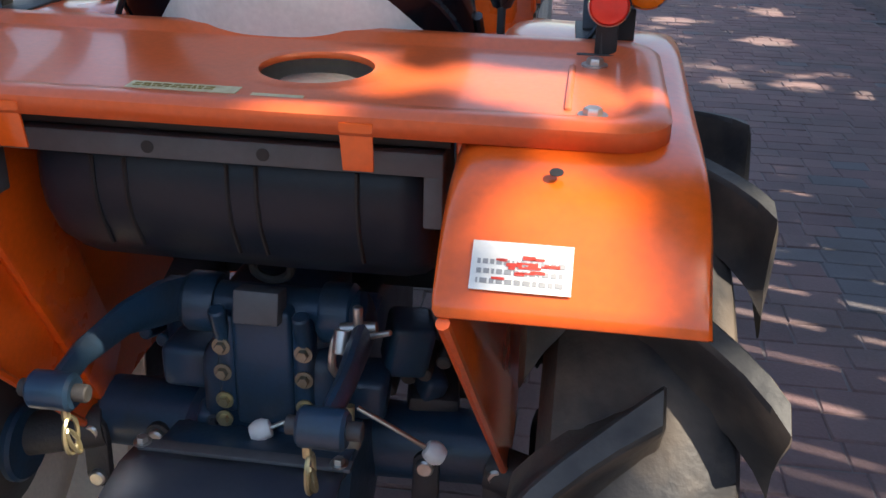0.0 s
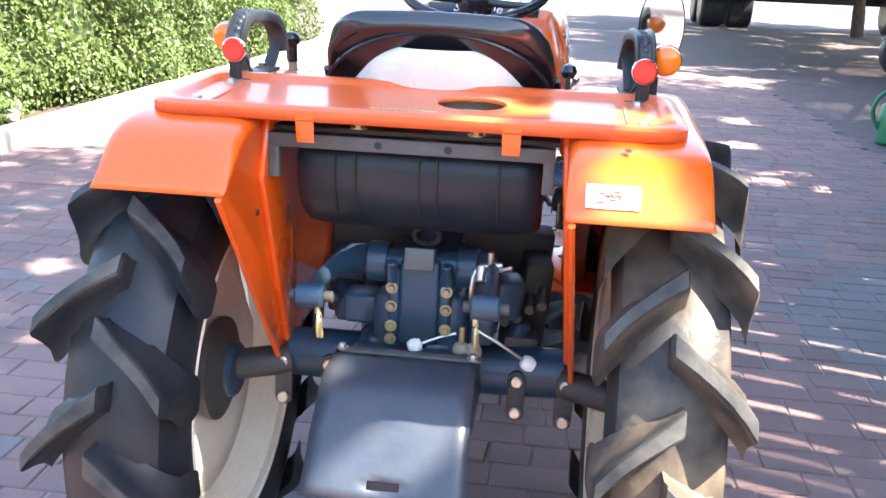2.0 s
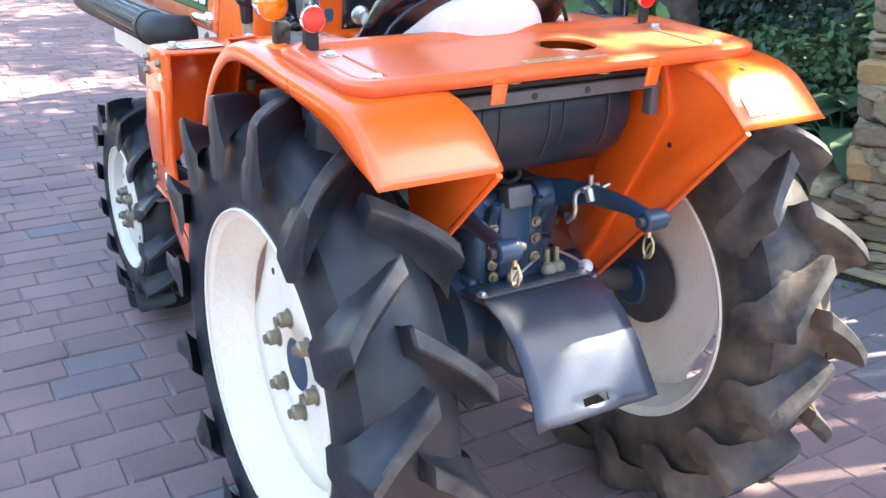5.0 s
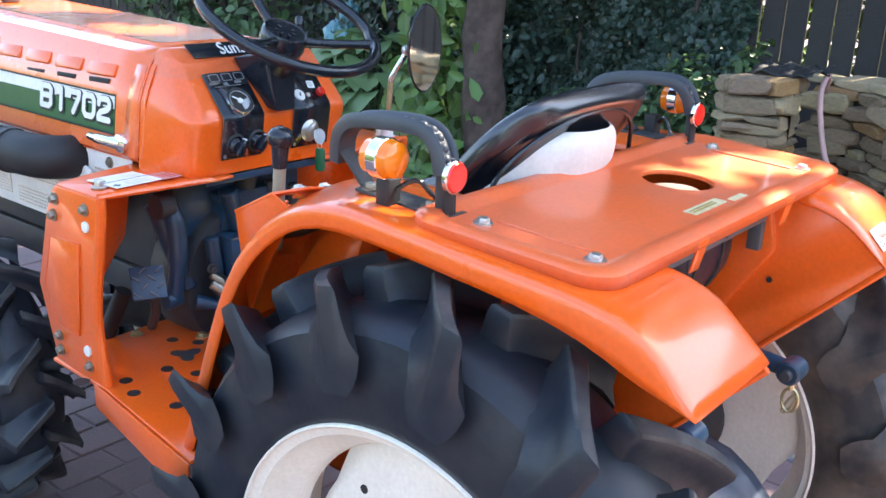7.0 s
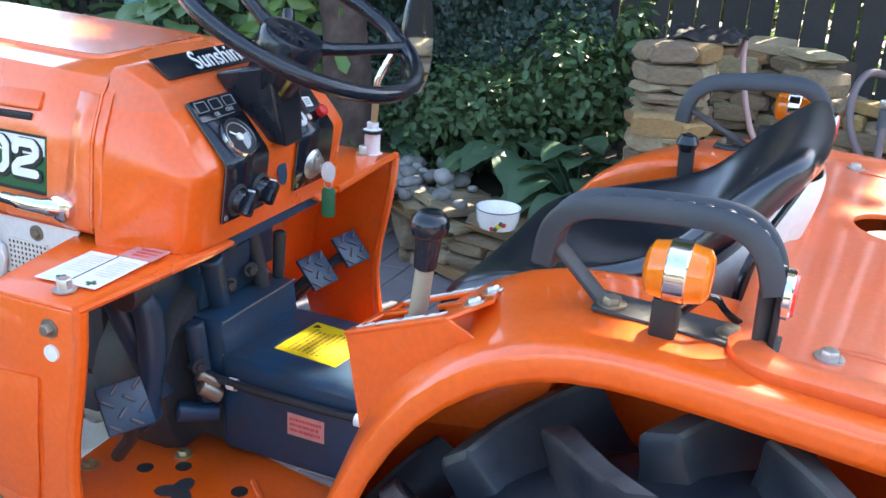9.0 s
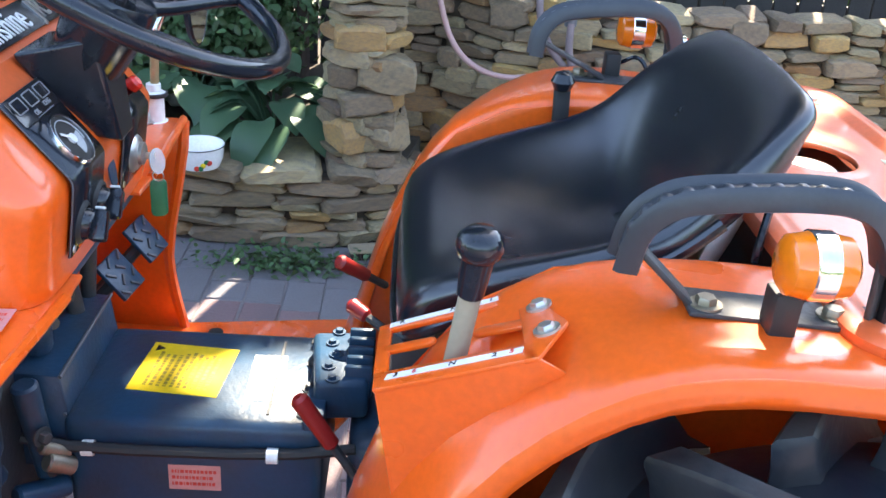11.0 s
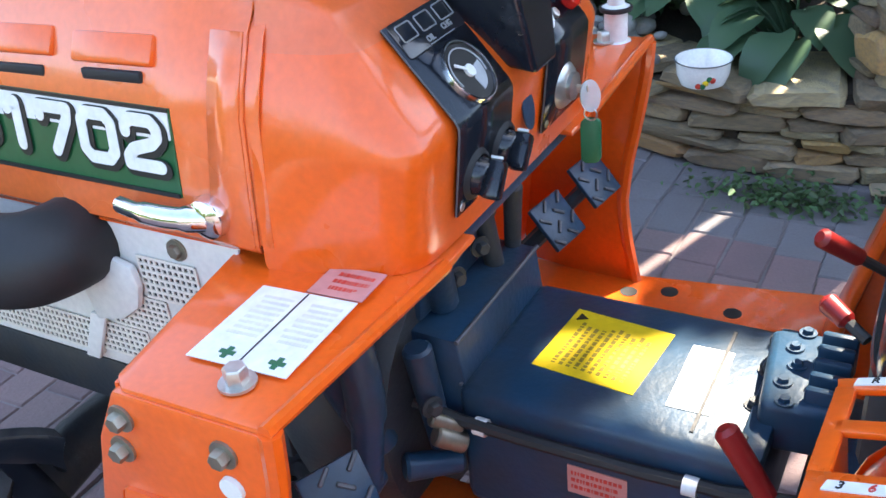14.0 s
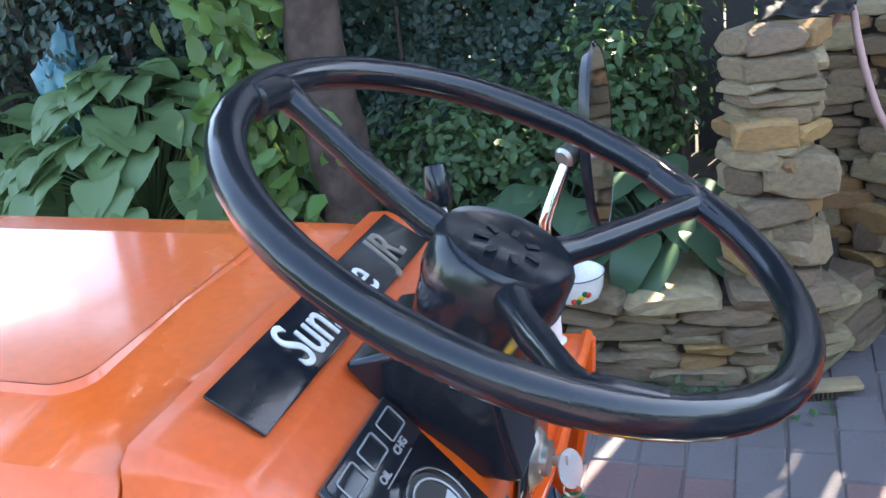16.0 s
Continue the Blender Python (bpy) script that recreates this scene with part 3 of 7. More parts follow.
m = Matrix.Translation((-0.03, -0.045, RZ + 0.0035))
pl = part("rack_label", new_box((-0.018, -0.036, RZ + 0.0015), (0.092, 0.018, 0.0012)), FADED, rack, "narrow faded yellow load label")
part("print", bars(bmesh.new(), Matrix.Translation((-0.018, -0.036, RZ + 0.0025)), 0.082, 0.010, 2, 5, fill=0.6), WORN_INK, pl)
pl = part("rack_label", new_box((0.062, -0.045, RZ + 0.0015), (0.042, 0.010, 0.0012)), FADED, rack)

rack.matrix_basis = Matrix.Translation((0, 0.10, 0.952)) @ rot(3.0, 0, 0) @ Matrix.Translation((0, -0.10, -0.952))      # the tray rises to the front
# tank under the rack with its grey bar
TANK = [(0.004, 0.892), (-0.012, 0.875), (-0.013, 0.845), (-0.008, 0.818), (0.010, 0.785), (0.045, 0.757), (0.09, 0.745), (0.14, 0.75), (0.16, 0.80), (0.16, 0.88), (0.14, 0.893)]
rows = []
for x, k in ((-0.180, 0.70), (-0.177, 0.84), (-0.168, 0.93), (-0.150, 0.985), (-0.06, 1.0), (0.06, 1.0), (0.150, 0.985), (0.168, 0.93), (0.177, 0.84), (0.180, 0.70)):
    rows.append([Vector((x, 0.075 + (y - 0.075) * k, 0.825 + (z - 0.825) * k)) for y, z in TANK])
tank = part("fuel_tank", loft(bmesh.new(), rows, ring=True, caps=True), TANKGREY, tractor, "dark blue-grey moulded fuel tank with grooves", angle=60)
for x in (-0.118, -0.088, 0.004, 0.030, 0.118):
    part("tank_groove", tube(bmesh.new(), [(x, y - 0.0002, z) for y, z in TANK[1:5]], 0.0022, 6, smooth=1), MATT, tank)
part("filler_cap", lathe(bmesh.new(), [(0, 0), (0.038, 0), (0.040, 0.004), (0.040, 0.018), (0.035, 0.024), (0, 0.026)], Matrix.Translation((HOLE[0], HOLE[1] + 0.004, 0.912)), 28), STEEL, tank, "pale metal filler cap")
part("filler_neck", rod(bmesh.new(), (HOLE[0], HOLE[1] + 0.004, 0.86), (HOLE[0], HOLE[1] + 0.004, 0.913), 0.03), TANKGREY, tank)
bar = part("tank_bar", new_box((-0.006, -0.032, 0.896), (0.402, 0.022, 0.020), None, bevel=0.002), GREYBAR, tractor, "grey steel angle bar behind the tank")
for s in (-1, 1):
    part("bar_leg", new_box((s * 0.193 - 0.006, -0.032, 0.868), (0.016, 0.02, 0.052), None, bevel=0.002), GREYBAR, bar)
part("bar_shelf", new_box((0, 0.0, 0.912), (0.40, 0.07, 0.008), None, bevel=0.002), MATT, bar)
for x in (-0.05, 0.048):
    part("bar_hole", lathe(bmesh.new(), [(0, 0), (0.0055, 0), (0.0055, 0.0006), (0, 0.0006)], Matrix.Translation((x, -0.0432, 0.896)) @ align((0, -1, 0)), 14), MATT, bar)
for x in (-0.08, 0.085):
    part("bar_bolt", hexbolt(bmesh.new(), (x, -0.03, 0.9165), (0, 0, 1), 0.008, 0.006), BRASS, bar)

# gearbox, rear axle and lift
gear = part("gearbox", new_box((0, 0.30, 0.56), (0.15, 0.46, 0.17), None, bevel=0.02, seg=3), BLUEGREY, tractor, "dark blue-grey cast gearbox housing")
part("lift_cover", new_box((0, 0.085, 0.632), (0.062, 0.05, 0.135), None, bevel=0.006, seg=3), BLUEGREY, gear)
part("lift_housing", new_box((0, 0.15, 0.63), (0.125, 0.12, 0.145), None, bevel=0.02, seg=3), BLUEGREY, gear)
part("rocker_shaft", rod(bmesh.new(), (-0.115, 0.10, 0.685), (0.115, 0.10, 0.685), 0.024, seg=20, chamfer=0.004), BLUEGREY, gear)
part("top_cap", new_box((0.0, 0.063, 0.705), (0.046, 0.03, 0.034), rot(-12, 0, 0), bevel=0.002), GREYBAR, gear)
for s in (-1, 1):
    part("shaft_boss", lathe(bmesh.new(), [(0, 0), (0.03, 0), (0.032, 0.004), (0.032, 0.03), (0.027, 0.036), (0, 0.036)], Matrix.Translation((s * 0.055, 0.10, 0.685)) @ align((s, 0, 0)), 20), BLUEGREY, gear)
    for z in (0.655, 0.625, 0.592):
        part("cover_bolt", hexbolt(bmesh.new(), (s * 0.043, 0.062, z), (0, -1, 0), 0.0062, 0.006), BRASS if z < 0.60 else AGED, gear)
    part("cover_ear", new_box((s * 0.04, 0.078, 0.632), (0.022, 0.03, 0.115), None, bevel=0.008, seg=3), BLUEGREY, gear)
    part("cover_stud", rod(bmesh.new(), (s * 0.043, 0.07, 0.66), (s * 0.043, 0.055, 0.70), 0.009, seg=10, chamfer=0.002), BLUEGREY, gear)
part("drain_plug", hexbolt(bmesh.new(), (-0.043, 0.058, 0.572), (0, -1, 0), 0.006, 0.007), BRASS, gear)
part("drawbar_eye", tube(bmesh.new(), [(0.005 + 0.02 * math.cos(a), 0.09, 0.735 + 0.014 * math.sin(a)) for a in [i * math.pi / 8 for i in range(16)]], 0.005, 8, closed=True), MATT, gear)
for i, (x, y, z, sx, sy, sz) in enumerate(((-0.10, 0.13, 0.60, .06, .06, .05), (0.09, 0.14, 0.575, .05, .06, .05), (-0.06, 0.09, 0.552, .05, .035, .03), (0.04, 0.085, 0.552, .07, .035, .03),
                                           (0.13, 0.17, 0.62, .05, .05, .07), (-0.14, 0.2, 0.58, .05, .07, .05), (0.15, 0.2, 0.555, .03, .05, .04))):
    part("casting", new_box((x, y, z), (sx, sy, sz), rot(3 * i, 2 * i, 5 * i), bevel=0.009, seg=3), BLUEGREY, gear)
for i in range(7):
    a = i / 6
    part("casting_bolt", hexbolt(bmesh.new(), (-0.09 + 0.18 * a, 0.07, 0.548 + 0.01 * (i % 2)), (0, -1, 0.1), 0.0055, 0.006), IRON, gear)
for s in (-1, 1):
    axle = part("axle_housing", rod(bmesh.new(), (s * 0.07, 0.180, 0.485), (s * 0.240, 0.180, 0.485), 0.046, 0.042, seg=24, chamfer=0.006), BLUEGREY, tractor, "blue-grey rear axle housing")
    part("axle_shaft", rod(bmesh.new(), (s * 0.23, 0.150, 0.482), (s * 0.36, AXLE_Y, AXLE_Z), 0.026, seg=20), IRON, axle)
    part("axle_flange", lathe(bmesh.new(), [(0, 0), (0.085, 0), (0.088, 0.004), (0.088, 0.014), (0.05, 0.03), (0.026, 0.036), (0, 0.036)],
                              Matrix.Translation((s * (0.350 + 0.092 - 0.082 - 0.006), AXLE_Y, AXLE_Z)) @ align((-s, 0, 0)), 28), IRON, axle)
    for x, z0, z1 in ((s * 0.238, 0.484, 0.420), (s * 0.158, 0.486, 0.430)):
        part("link_plate", plate(bmesh.new(), [(x + 0.016 * math.cos(t), 0.131, (z0 if 0 <= t < math.pi else z1) + 0.016 * math.sin(t)) for t in [i * math.pi / 6 for i in range(12)]], (0, 0.012, 0), 0.002), IRON, axle)
        for z in (z0, z1):
            part("link_bolt", lathe(bmesh.new(), [(0, 0), (0.0105, 0), (0.0105, 0.006), (0.008, 0.008), (0, 0.008)], Matrix.Translation((x, 0.131, z)) @ align((0, -1, 0)), 16), STEEL, axle)
for x, y, z, sx, sy, sz in ((0.17, 0.30, 0.58, 0.05, 0.10, 0.16), (0.15, 0.22, 0.50, 0.06, 0.08, 0.10), (-0.16, 0.28, 0.60, 0.06, 0.12, 0.10), (0.12, 0.33, 0.66, 0.16, 0.05, 0.08), (-0.12, 0.33, 0.66, 0.16, 0.05, 0.08)):
    part("bracket", new_box((x, y, z), (sx, sy, sz), rot(6, 4, 9), bevel=0.008), IRON, gear)
for k in range(5):
    x = 0.11 + 0.02 * k
    part("fitting", rod(bmesh.new(), (x, 0.16 + 0.01 * (k % 2), 0.56 + 0.012 * k), (x, 0.22, 0.57 + 0.012 * k), 0.009, seg=10, chamfer=0.002), IRON, gear)
    part("fitting", rod(bmesh.new(), (-x - 0.01, 0.17, 0.575 + 0.008 * k), (-x - 0.01, 0.23, 0.58), 0.008, seg=10, chamfer=0.002), BLUEGREY, gear)
# lift arms
for s, tip in ((-1, (-0.130, -0.10, 0.69)), (1, (0.118, -0.135, 0.705))):
    bm = bmesh.new()
    a, b = Vector((s * 0.095, 0.10, 0.688)), Vector(tip)
    rows = []
    for u, wd, ht in ((0, 0.03, 0.05), (0.15, 0.03, 0.05), (0.4, 0.022, 0.036), (0.75, 0.018, 0.028), (1, 0.016, 0.026)):
        c = a.lerp(b, u) + Vector((s * 0.012 * math.sin(math.pi * u), 0, 0.012 * math.sin(math.pi * u)))
        rows.append([c + Vector((wd * 0.5 * math.cos(t), 0, ht * 0.5 * math.sin(t))) for t in [i * math.pi / 6 + 0.2 for i in range(12)]])
    loft(bm, rows, ring=True, caps=True)
    arm = part("lift_arm", bm, BLUEGREY, tractor, "blue-grey cast lift arm with linch pin")
    part("arm_end", rod(bmesh.new(), b + Vector((-0.02, 0, 0)), b + Vector((0.02, 0, 0)), 0.017, seg=18, chamfer=0.003), BLUEGREY, arm)
    part("arm_pin", rod(bmesh.new(), b + Vector((-0.03, 0, 0)), b + Vector((0.032, 0, 0)), 0.008, seg=12, chamfer=0.001), IRON, arm)
    q = b + Vector((0.012 * -s, -0.006, -0.012))
    part("linch_pin", tube(bmesh.new(), [q + Vector((0.002, 0.011 * math.cos(t), -0.028 + 0.018 * math.sin(t))) for t in [i * math.pi / 8 for i in range(16)]], 0.0022, 6, closed=True), BRASS, arm, "brass linch pin ring")
    part("linch_pin", tube(bmesh.new(), [q + Vector((0.004, 0.009 * math.cos(t + 1), -0.034 + 0.016 * math.sin(t))) for t in [i * math.pi / 8 for i in range(16)]], 0.002, 6, closed=True), BRASS, arm)
    part("pin_head", rod(bmesh.new(), q + Vector((0, 0, -0.012)), q + Vector((0, 0, 0.01)), 0.004, seg=8), BRASS, arm)
# top-link latch at the right of the lift
latch = part("latch", tube(bmesh.new(), [(0.085, 0.03, 0.655), (0.085, 0.01, 0.675), (0.088, 0.02, 0.705), (0.10, 0.02, 0.712)], 0.004, 8, smooth=1), STEEL, tractor, "zinc latch with wing nut")
for p, q, r in (((0.095, 0.01, 0.715), (0.13, 0.012, 0.72), 0.006), ((0.112, 0.01, 0.70), (0.112, 0.01, 0.74), 0.005), ((0.12, 0.005, 0.712), (0.145, 0.0, 0.722), 0.003), ((0.10, 0.0, 0.72), (0.10, -0.01, 0.70), 0.008)):
    part("latch_piece", rod(bmesh.new(), p, q, r, seg=10, chamfer=0.001), STEEL, latch)
# remote levers with pale knobs
for p, q in (((0.06, 0.07, 0.585), (-0.002, 0.052, 0.565)), ((0.095, 0.075, 0.59), (0.175, 0.082, 0.54))):
    lv = part("valve_lever", tube(bmesh.new(), [p, (Vector(p) + Vector(q)) / 2 + Vector((0, -0.004, 0.004)), q], 0.0028, 8, smooth=1), STEEL, tractor, "thin steel lever with a pale knob")
    d = (Vector(q) - Vector(p)).normalized()
    part("knob", lathe(bmesh.new(), [(0, -0.012), (0.009, -0.010), (0.0125, -0.003), (0.0125, 0.004), (0.009, 0.011), (0, 0.012)], Matrix.Translation(q) @ align(d), 14), LABEL, lv)
for x in (0.07, 0.09):
    kn = part("fitting", lathe(bmesh.new(), [(0, -0.014), (0.009, -0.012), (0.013, -0.004), (0.013, 0.006), (0.009, 0.013), (0, 0.014)], Matrix.Translation((x, 0.055, 0.562)), 14), WOODGREY, tractor, "beige round fitting")
    part("stem", rod(bmesh.new(), (x, 0.06, 0.575), (x, 0.062, 0.60), 0.005), BRASS, kn)
# guard flap
FLAP = [(0.003, 0.568), (-0.034, 0.571), (-0.073, 0.562), (-0.107, 0.539), (-0.141, 0.504), (-0.169, 0.463), (-0.1745, 0.4535), (-0.181, 0.4425), (-0.189, 0.428)]
bm = bmesh.new()
rows = []
for i, (y, z) in enumerate(FLAP):
    rows.append([Vector((-0.114 + 0.215 * u / 10 + (0.010 * i / 8) * (u / 5 - 1), y + 0.001 * math.sin(u * 1.9), z + 0.001 * math.sin(u * 1.3))) for u in range(11)])
loft(bm, rows)
slot = [f for f in bm.faces if abs(f.calc_center_median().x) < 0.02 and 0.4425 < f.calc_center_median().z < 0.4535]
bmesh.ops.delete(bm, geom=slot, context="FACES")
flap = part("guard_flap", bm, FLAPGREY, tractor, "dark grey bent rubber guard flap with a slot", solid=0.004, angle=60)
part("flap_strip", new_box((0.0, -0.004, 0.5735), (0.216, 0.016, 0.005), None, bevel=0.0015), GREYBAR, flap)
part("flap_bracket", new_box((0.0, 0.034, 0.556), (0.20, 0.070, 0.012), rot(-8, 0, 0), bevel=0.003), BLUEGREY, flap)
for x in (-0.105, 0.095):
    part("flap_bolt", hexbolt(bmesh.new(), (x, -0.004, 0.575), (0, 0, 1), 0.006, 0.006), STEEL, flap)
part("shaft_guard", rod(bmesh.new(), (-0.0, -0.02, 0.48), (0.0, 0.09, 0.48), 0.075, seg=28, chamfer=0.01), BLUEGREY, gear)
part("differential", lathe(bmesh.new(), [(0, 0), (0.09, 0), (0.10, 0.02), (0.10, 0.16), (0.08, 0.19), (0, 0.2)], Matrix.Translation((-0.10, 0.13, 0.47)) @ align((1, 0, 0)), 28), BLUEGREY, gear)

# grab rails with lamps and reflectors
for s in (-1, 1):
    line = [(s * 0.300, 0.330, 0.985), (s * 0.303, 0.326, 1.018), (s * 0.306, 0.306, 1.040), (s * 0.309, 0.275, 1.048), (s * 0.312, 0.200, 1.054), (s * 0.314, 0.168, 1.049), (s * 0.316, 0.150, 1.030), (s * 0.318, 0.142, 1.002)]
    pts = [Vector(p) for p in line]
    for _ in range(3):
        pts = [pts[0]] + [q for a, b in zip(pts, pts[1:]) for q in (a.lerp(b, 0.25), a.lerp(b, 0.75))] + [pts[-1]]
    rows = []
    for i, p in enumerate(pts):
        d = (pts[min(i + 1, len(pts) - 1)] - pts[max(i - 1, 0)]).normalized()
        out = d.cross(Vector((1, 0, 0))).normalized()
        if out.z < -0.2 or out.dot(p - Vector((p.x, 0.24, 0.98))) < 0:
            out = -out
        flat = out.cross(d).normalized() * s
        rows.append([p + flat * u + out * v for u, v in ((-0.015, -0.011), (-0.0155, 0.003), (-0.0125, 0.0065), (-0.0095, 0.0045), (-0.008, 0.0005), (0.008, 0.0005), (0.0095, 0.0045), (0.0125, 0.0065), (0.0155, 0.003), (0.015, -0.011), (0.011, -0.013), (-0.011, -0.013))])
    foot = part("grab_rail", loft(bmesh.new(), rows, ring=True, caps=True), RAIL, tractor, "black rubber-covered grab rail with a dimpled groove", angle=50)
    gap = 0.0
    for a, b in zip(pts[3:-3], pts[4:-3]):
        gap += (b - a).length
        if gap > 0.0125:
            gap = 0.0
            out = (b - a).cross(Vector((1, 0, 0))).normalized()
            out = -out if out.dot(a - Vector((a.x, 0.24, 0.98))) < 0 else out
            part("rail_dimple", lathe(bmesh.new(), [(0, 0.0035), (0.003, 0.003), (0.005, 0.0012), (0.006, 0)], Matrix.Translation(a + out * 0.0004) @ align(out), 10), RAIL, foot)
    part("rail_foot", plate(bmesh.new(), [(s * 0.285, 0.28, 0.9575), (s * 0.325, 0.28, 0.9575), (s * 0.33, 0.135, 0.951), (s * 0.29, 0.135, 0.951)], (0, 0, 0.004), 0.001), IRON, foot)
    for p, q in (((s * 0.302, 0.324, 1.005), (s * 0.304, 0.276 if s < 0 else 0.235, 0.960)), ((s * 0.316, 0.149, 1.02), (s * 0.318, 0.147, 0.952))):
        d = Vector(q) - Vector(p)
        part("rail_leg", new_box((Vector(p) + Vector(q)) / 2, (0.022, 0.005, d.length), align(d), bevel=0.002), IRON, foot)
    for y, z in ((0.266, 0.9605), (0.172, 0.9565)):
        part("rail_bolt", hexbolt(bmesh.new(), (s * 0.312, y, z), (0, 0, 1), 0.0078, 0.006), AGED, foot)
    lathe_m = Matrix.Translation((s * 0.350, 0.212 if s < 0 else 0.190, 1.014)) @ align((0, -1, 0))
    lamp = part("turn_lamp", lathe(bmesh.new(), [(0, -0.025), (0.015, -0.024), (0.0205, -0.020), (0.0225, -0.009), (0.023, -0.008)], lathe_m, 32), AMBER, foot, "amber turn lamp with a silver band")
    part("lamp_band", lathe(bmesh.new(), [(0.023, -0.008), (0.0242, -0.007), (0.0242, 0.007), (0.023, 0.008)], lathe_m, 32), CHROME, lamp)
    part("lamp_lens", lathe(bmesh.new(), [(0.023, 0.008), (0.0225, 0.009), (0.0205, 0.020), (0.015, 0.024), (0, 0.025)], lathe_m, 32), AMBER, lamp)
    part("lamp_stalk", new_box((s * 0.332, 0.22, 0.967), (0.024, 0.02, 0.04), None, bevel=0.003), MATT, foot)
    part("wire", tube(bmesh.new(), [(s * 0.33, 0.208, 0.975), (s * 0.315, 0.19, 0.99), (s * 0.305, 0.175, 0.968), (s * 0.29, 0.16, 0.955)], 0.003, 6, smooth=2), BLACK, foot)
    rf = part("reflector", lathe(bmesh.new(), [(0, 0), (0.0165, 0), (0.018, 0.003), (0.018, 0.006), (0.016, 0.0085), (0, 0.0095)], Matrix.Translation((s * 0.316, 0.139, 1.000)) @ align((0, -1, 0)), 28), RED, foot, "round red rear reflector")
    part("reflector_ring", lathe(bmesh.new(), [(0.0181, -0.001), (0.0195, 0), (0.0195, 0.005), (0.0181, 0.0062)], Matrix.Translation((s * 0.316, 0.139, 1.000)) @ align((0, -1, 0)), 28), CHROME, foot)
    part("reflector_post", new_box((s * 0.316, 0.1415, 0.976), (0.020, 0.005, 0.050), None, bevel=0.002), MATT, foot)

# seat
SEAT = [  # middle y, z; side y, z; half width
    (0.460, 0.808, 0.458, 0.815, 0.145), (0.474, 0.832, 0.470, 0.842, 0.160), (0.468, 0.856, 0.462, 0.868, 0.172), (0.446, 0.866, 0.440, 0.886, 0.178), (0.41, 0.866, 0.40, 0.904, 0.183),
    (0.36, 0.862, 0.35, 0.924, 0.186), (0.31, 0.862, 0.302, 0.941, 0.187), (0.268, 0.869, 0.266, 0.957, 0.187), (0.238, 0.888, 0.242, 0.975, 0.187), (0.214, 0.925, 0.219, 0.997, 0.186),
    (0.193, 0.970, 0.197, 1.017, 0.183), (0.171, 1.020, 0.175, 1.034, 0.174), (0.151, 1.052, 0.156, 1.047, 0.158), (0.133, 1.064, 0.138, 1.054, 0.135)]
bm = bmesh.new()
rows = []
for ym, zm, ys, zs, wd in SEAT:
    row = []
    for k in range(17):
        u = k / 8 - 1
        a = abs(u) ** 2.3
        drop = -0.012 * max(0, abs(u) - 0.9) / 0.1
        row.append(Vector((wd * u, ym + (ys - ym) * a, zm + (zs - zm) * a + drop)))
    rows.append(row)
loft(bm, rows)
seat = part("seat", bm, VINYL, tractor, "black vinyl bucket seat with a pale back shell", solid=0.035, angle=80)
ss = seat.modifiers.new("round", "SUBSURF")
ss.levels = ss.render_levels = 2
# pale shell behind and below the cushion
bm = bmesh.new()
rows = []
for y, z, wd in ((0.40, 0.800, 0.13), (0.30, 0.80, 0.150), (0.23, 0.812, 0.158), (0.186, 0.85, 0.160), (0.152, 0.92, 0.158), (0.136, 0.975, 0.145), (0.130, 1.002, 0.125), (0.132, 1.016, 0.09)):
    rows.append([Vector((wd * (k / 6 - 1), y + 0.07 * abs(k / 6 - 1) ** 2.5, z)) for k in range(13)])
loft(bm, rows)
sh = part("seat_shell", bm, WHITE, seat, "off-white plastic seat shell", solid=0.004, angle=70)
sh.modifiers.new("round", "SUBSURF").levels = 1
edge = [(0.182 * math.cos(t), 0.1385 + 0.045 * abs(math.cos(t)) ** 2.5, 0.935 + 0.105 * math.sin(t)) for t in [math.pi * i / 24 for i in range(25)]]
part("seat_piping", tube(bmesh.new(), edge, 0.0035, 6), BLACK, seat)
part("seat_button", lathe(bmesh.new(), [(0, 0), (0.012, 0), (0.011, 0.004), (0.004, 0.006), (0, 0.004)], Matrix.Translation((0, 0.262, 0.888)) @ align((0, 0.8, 0.6)), 16), VINYL, seat)
side = [(wd + 0.002, ys, zs - 0.026) for ym, zm, ys, zs, wd in SEAT[3:10]][::-1]
lip = [(-x, y, z) for x, y, z in side] + [(-0.165, 0.472, 0.835), (-0.12, 0.486, 0.818), (0, 0.488, 0.812), (0.12, 0.486, 0.818), (0.165, 0.472, 0.835)] + side[::-1]
part("seat_piping", tube(bmesh.new(), lip, 0.0055, 8, smooth=3), VINYL, seat)
part("seat_base", new_box((0, 0.36, 0.755), (0.20, 0.26, 0.10), None, bevel=0.01), IRON, seat)

# block letters drawn with broad strokes
STROKES = {"B": [[(0, 0), (0, 1), (0.8, 1), (1, 0.86), (1, 0.64), (0.85, 0.52), (0, 0.52)], [(0.85, 0.52), (1, 0.38), (1, 0.14), (0.8, 0), (0, 0)]], "1": [[(0.25, 0.82), (0.6, 1), (0.6, 0)]],
           "7": [[(0, 0.78), (0, 1), (1, 1), (0.95, 0.75), (0.42, 0)]], "0": [[(0.2, 0), (0, 0.18), (0, 0.82), (0.2, 1), (0.8, 1), (1, 0.82), (1, 0.18), (0.8, 0), (0.2, 0)]],
           "2": [[(0, 0.72), (0, 0.86), (0.18, 1), (0.82, 1), (1, 0.84), (1, 0.66), (0.8, 0.5), (0.2, 0.34), (0, 0.16), (0, 0), (1, 0)]]}


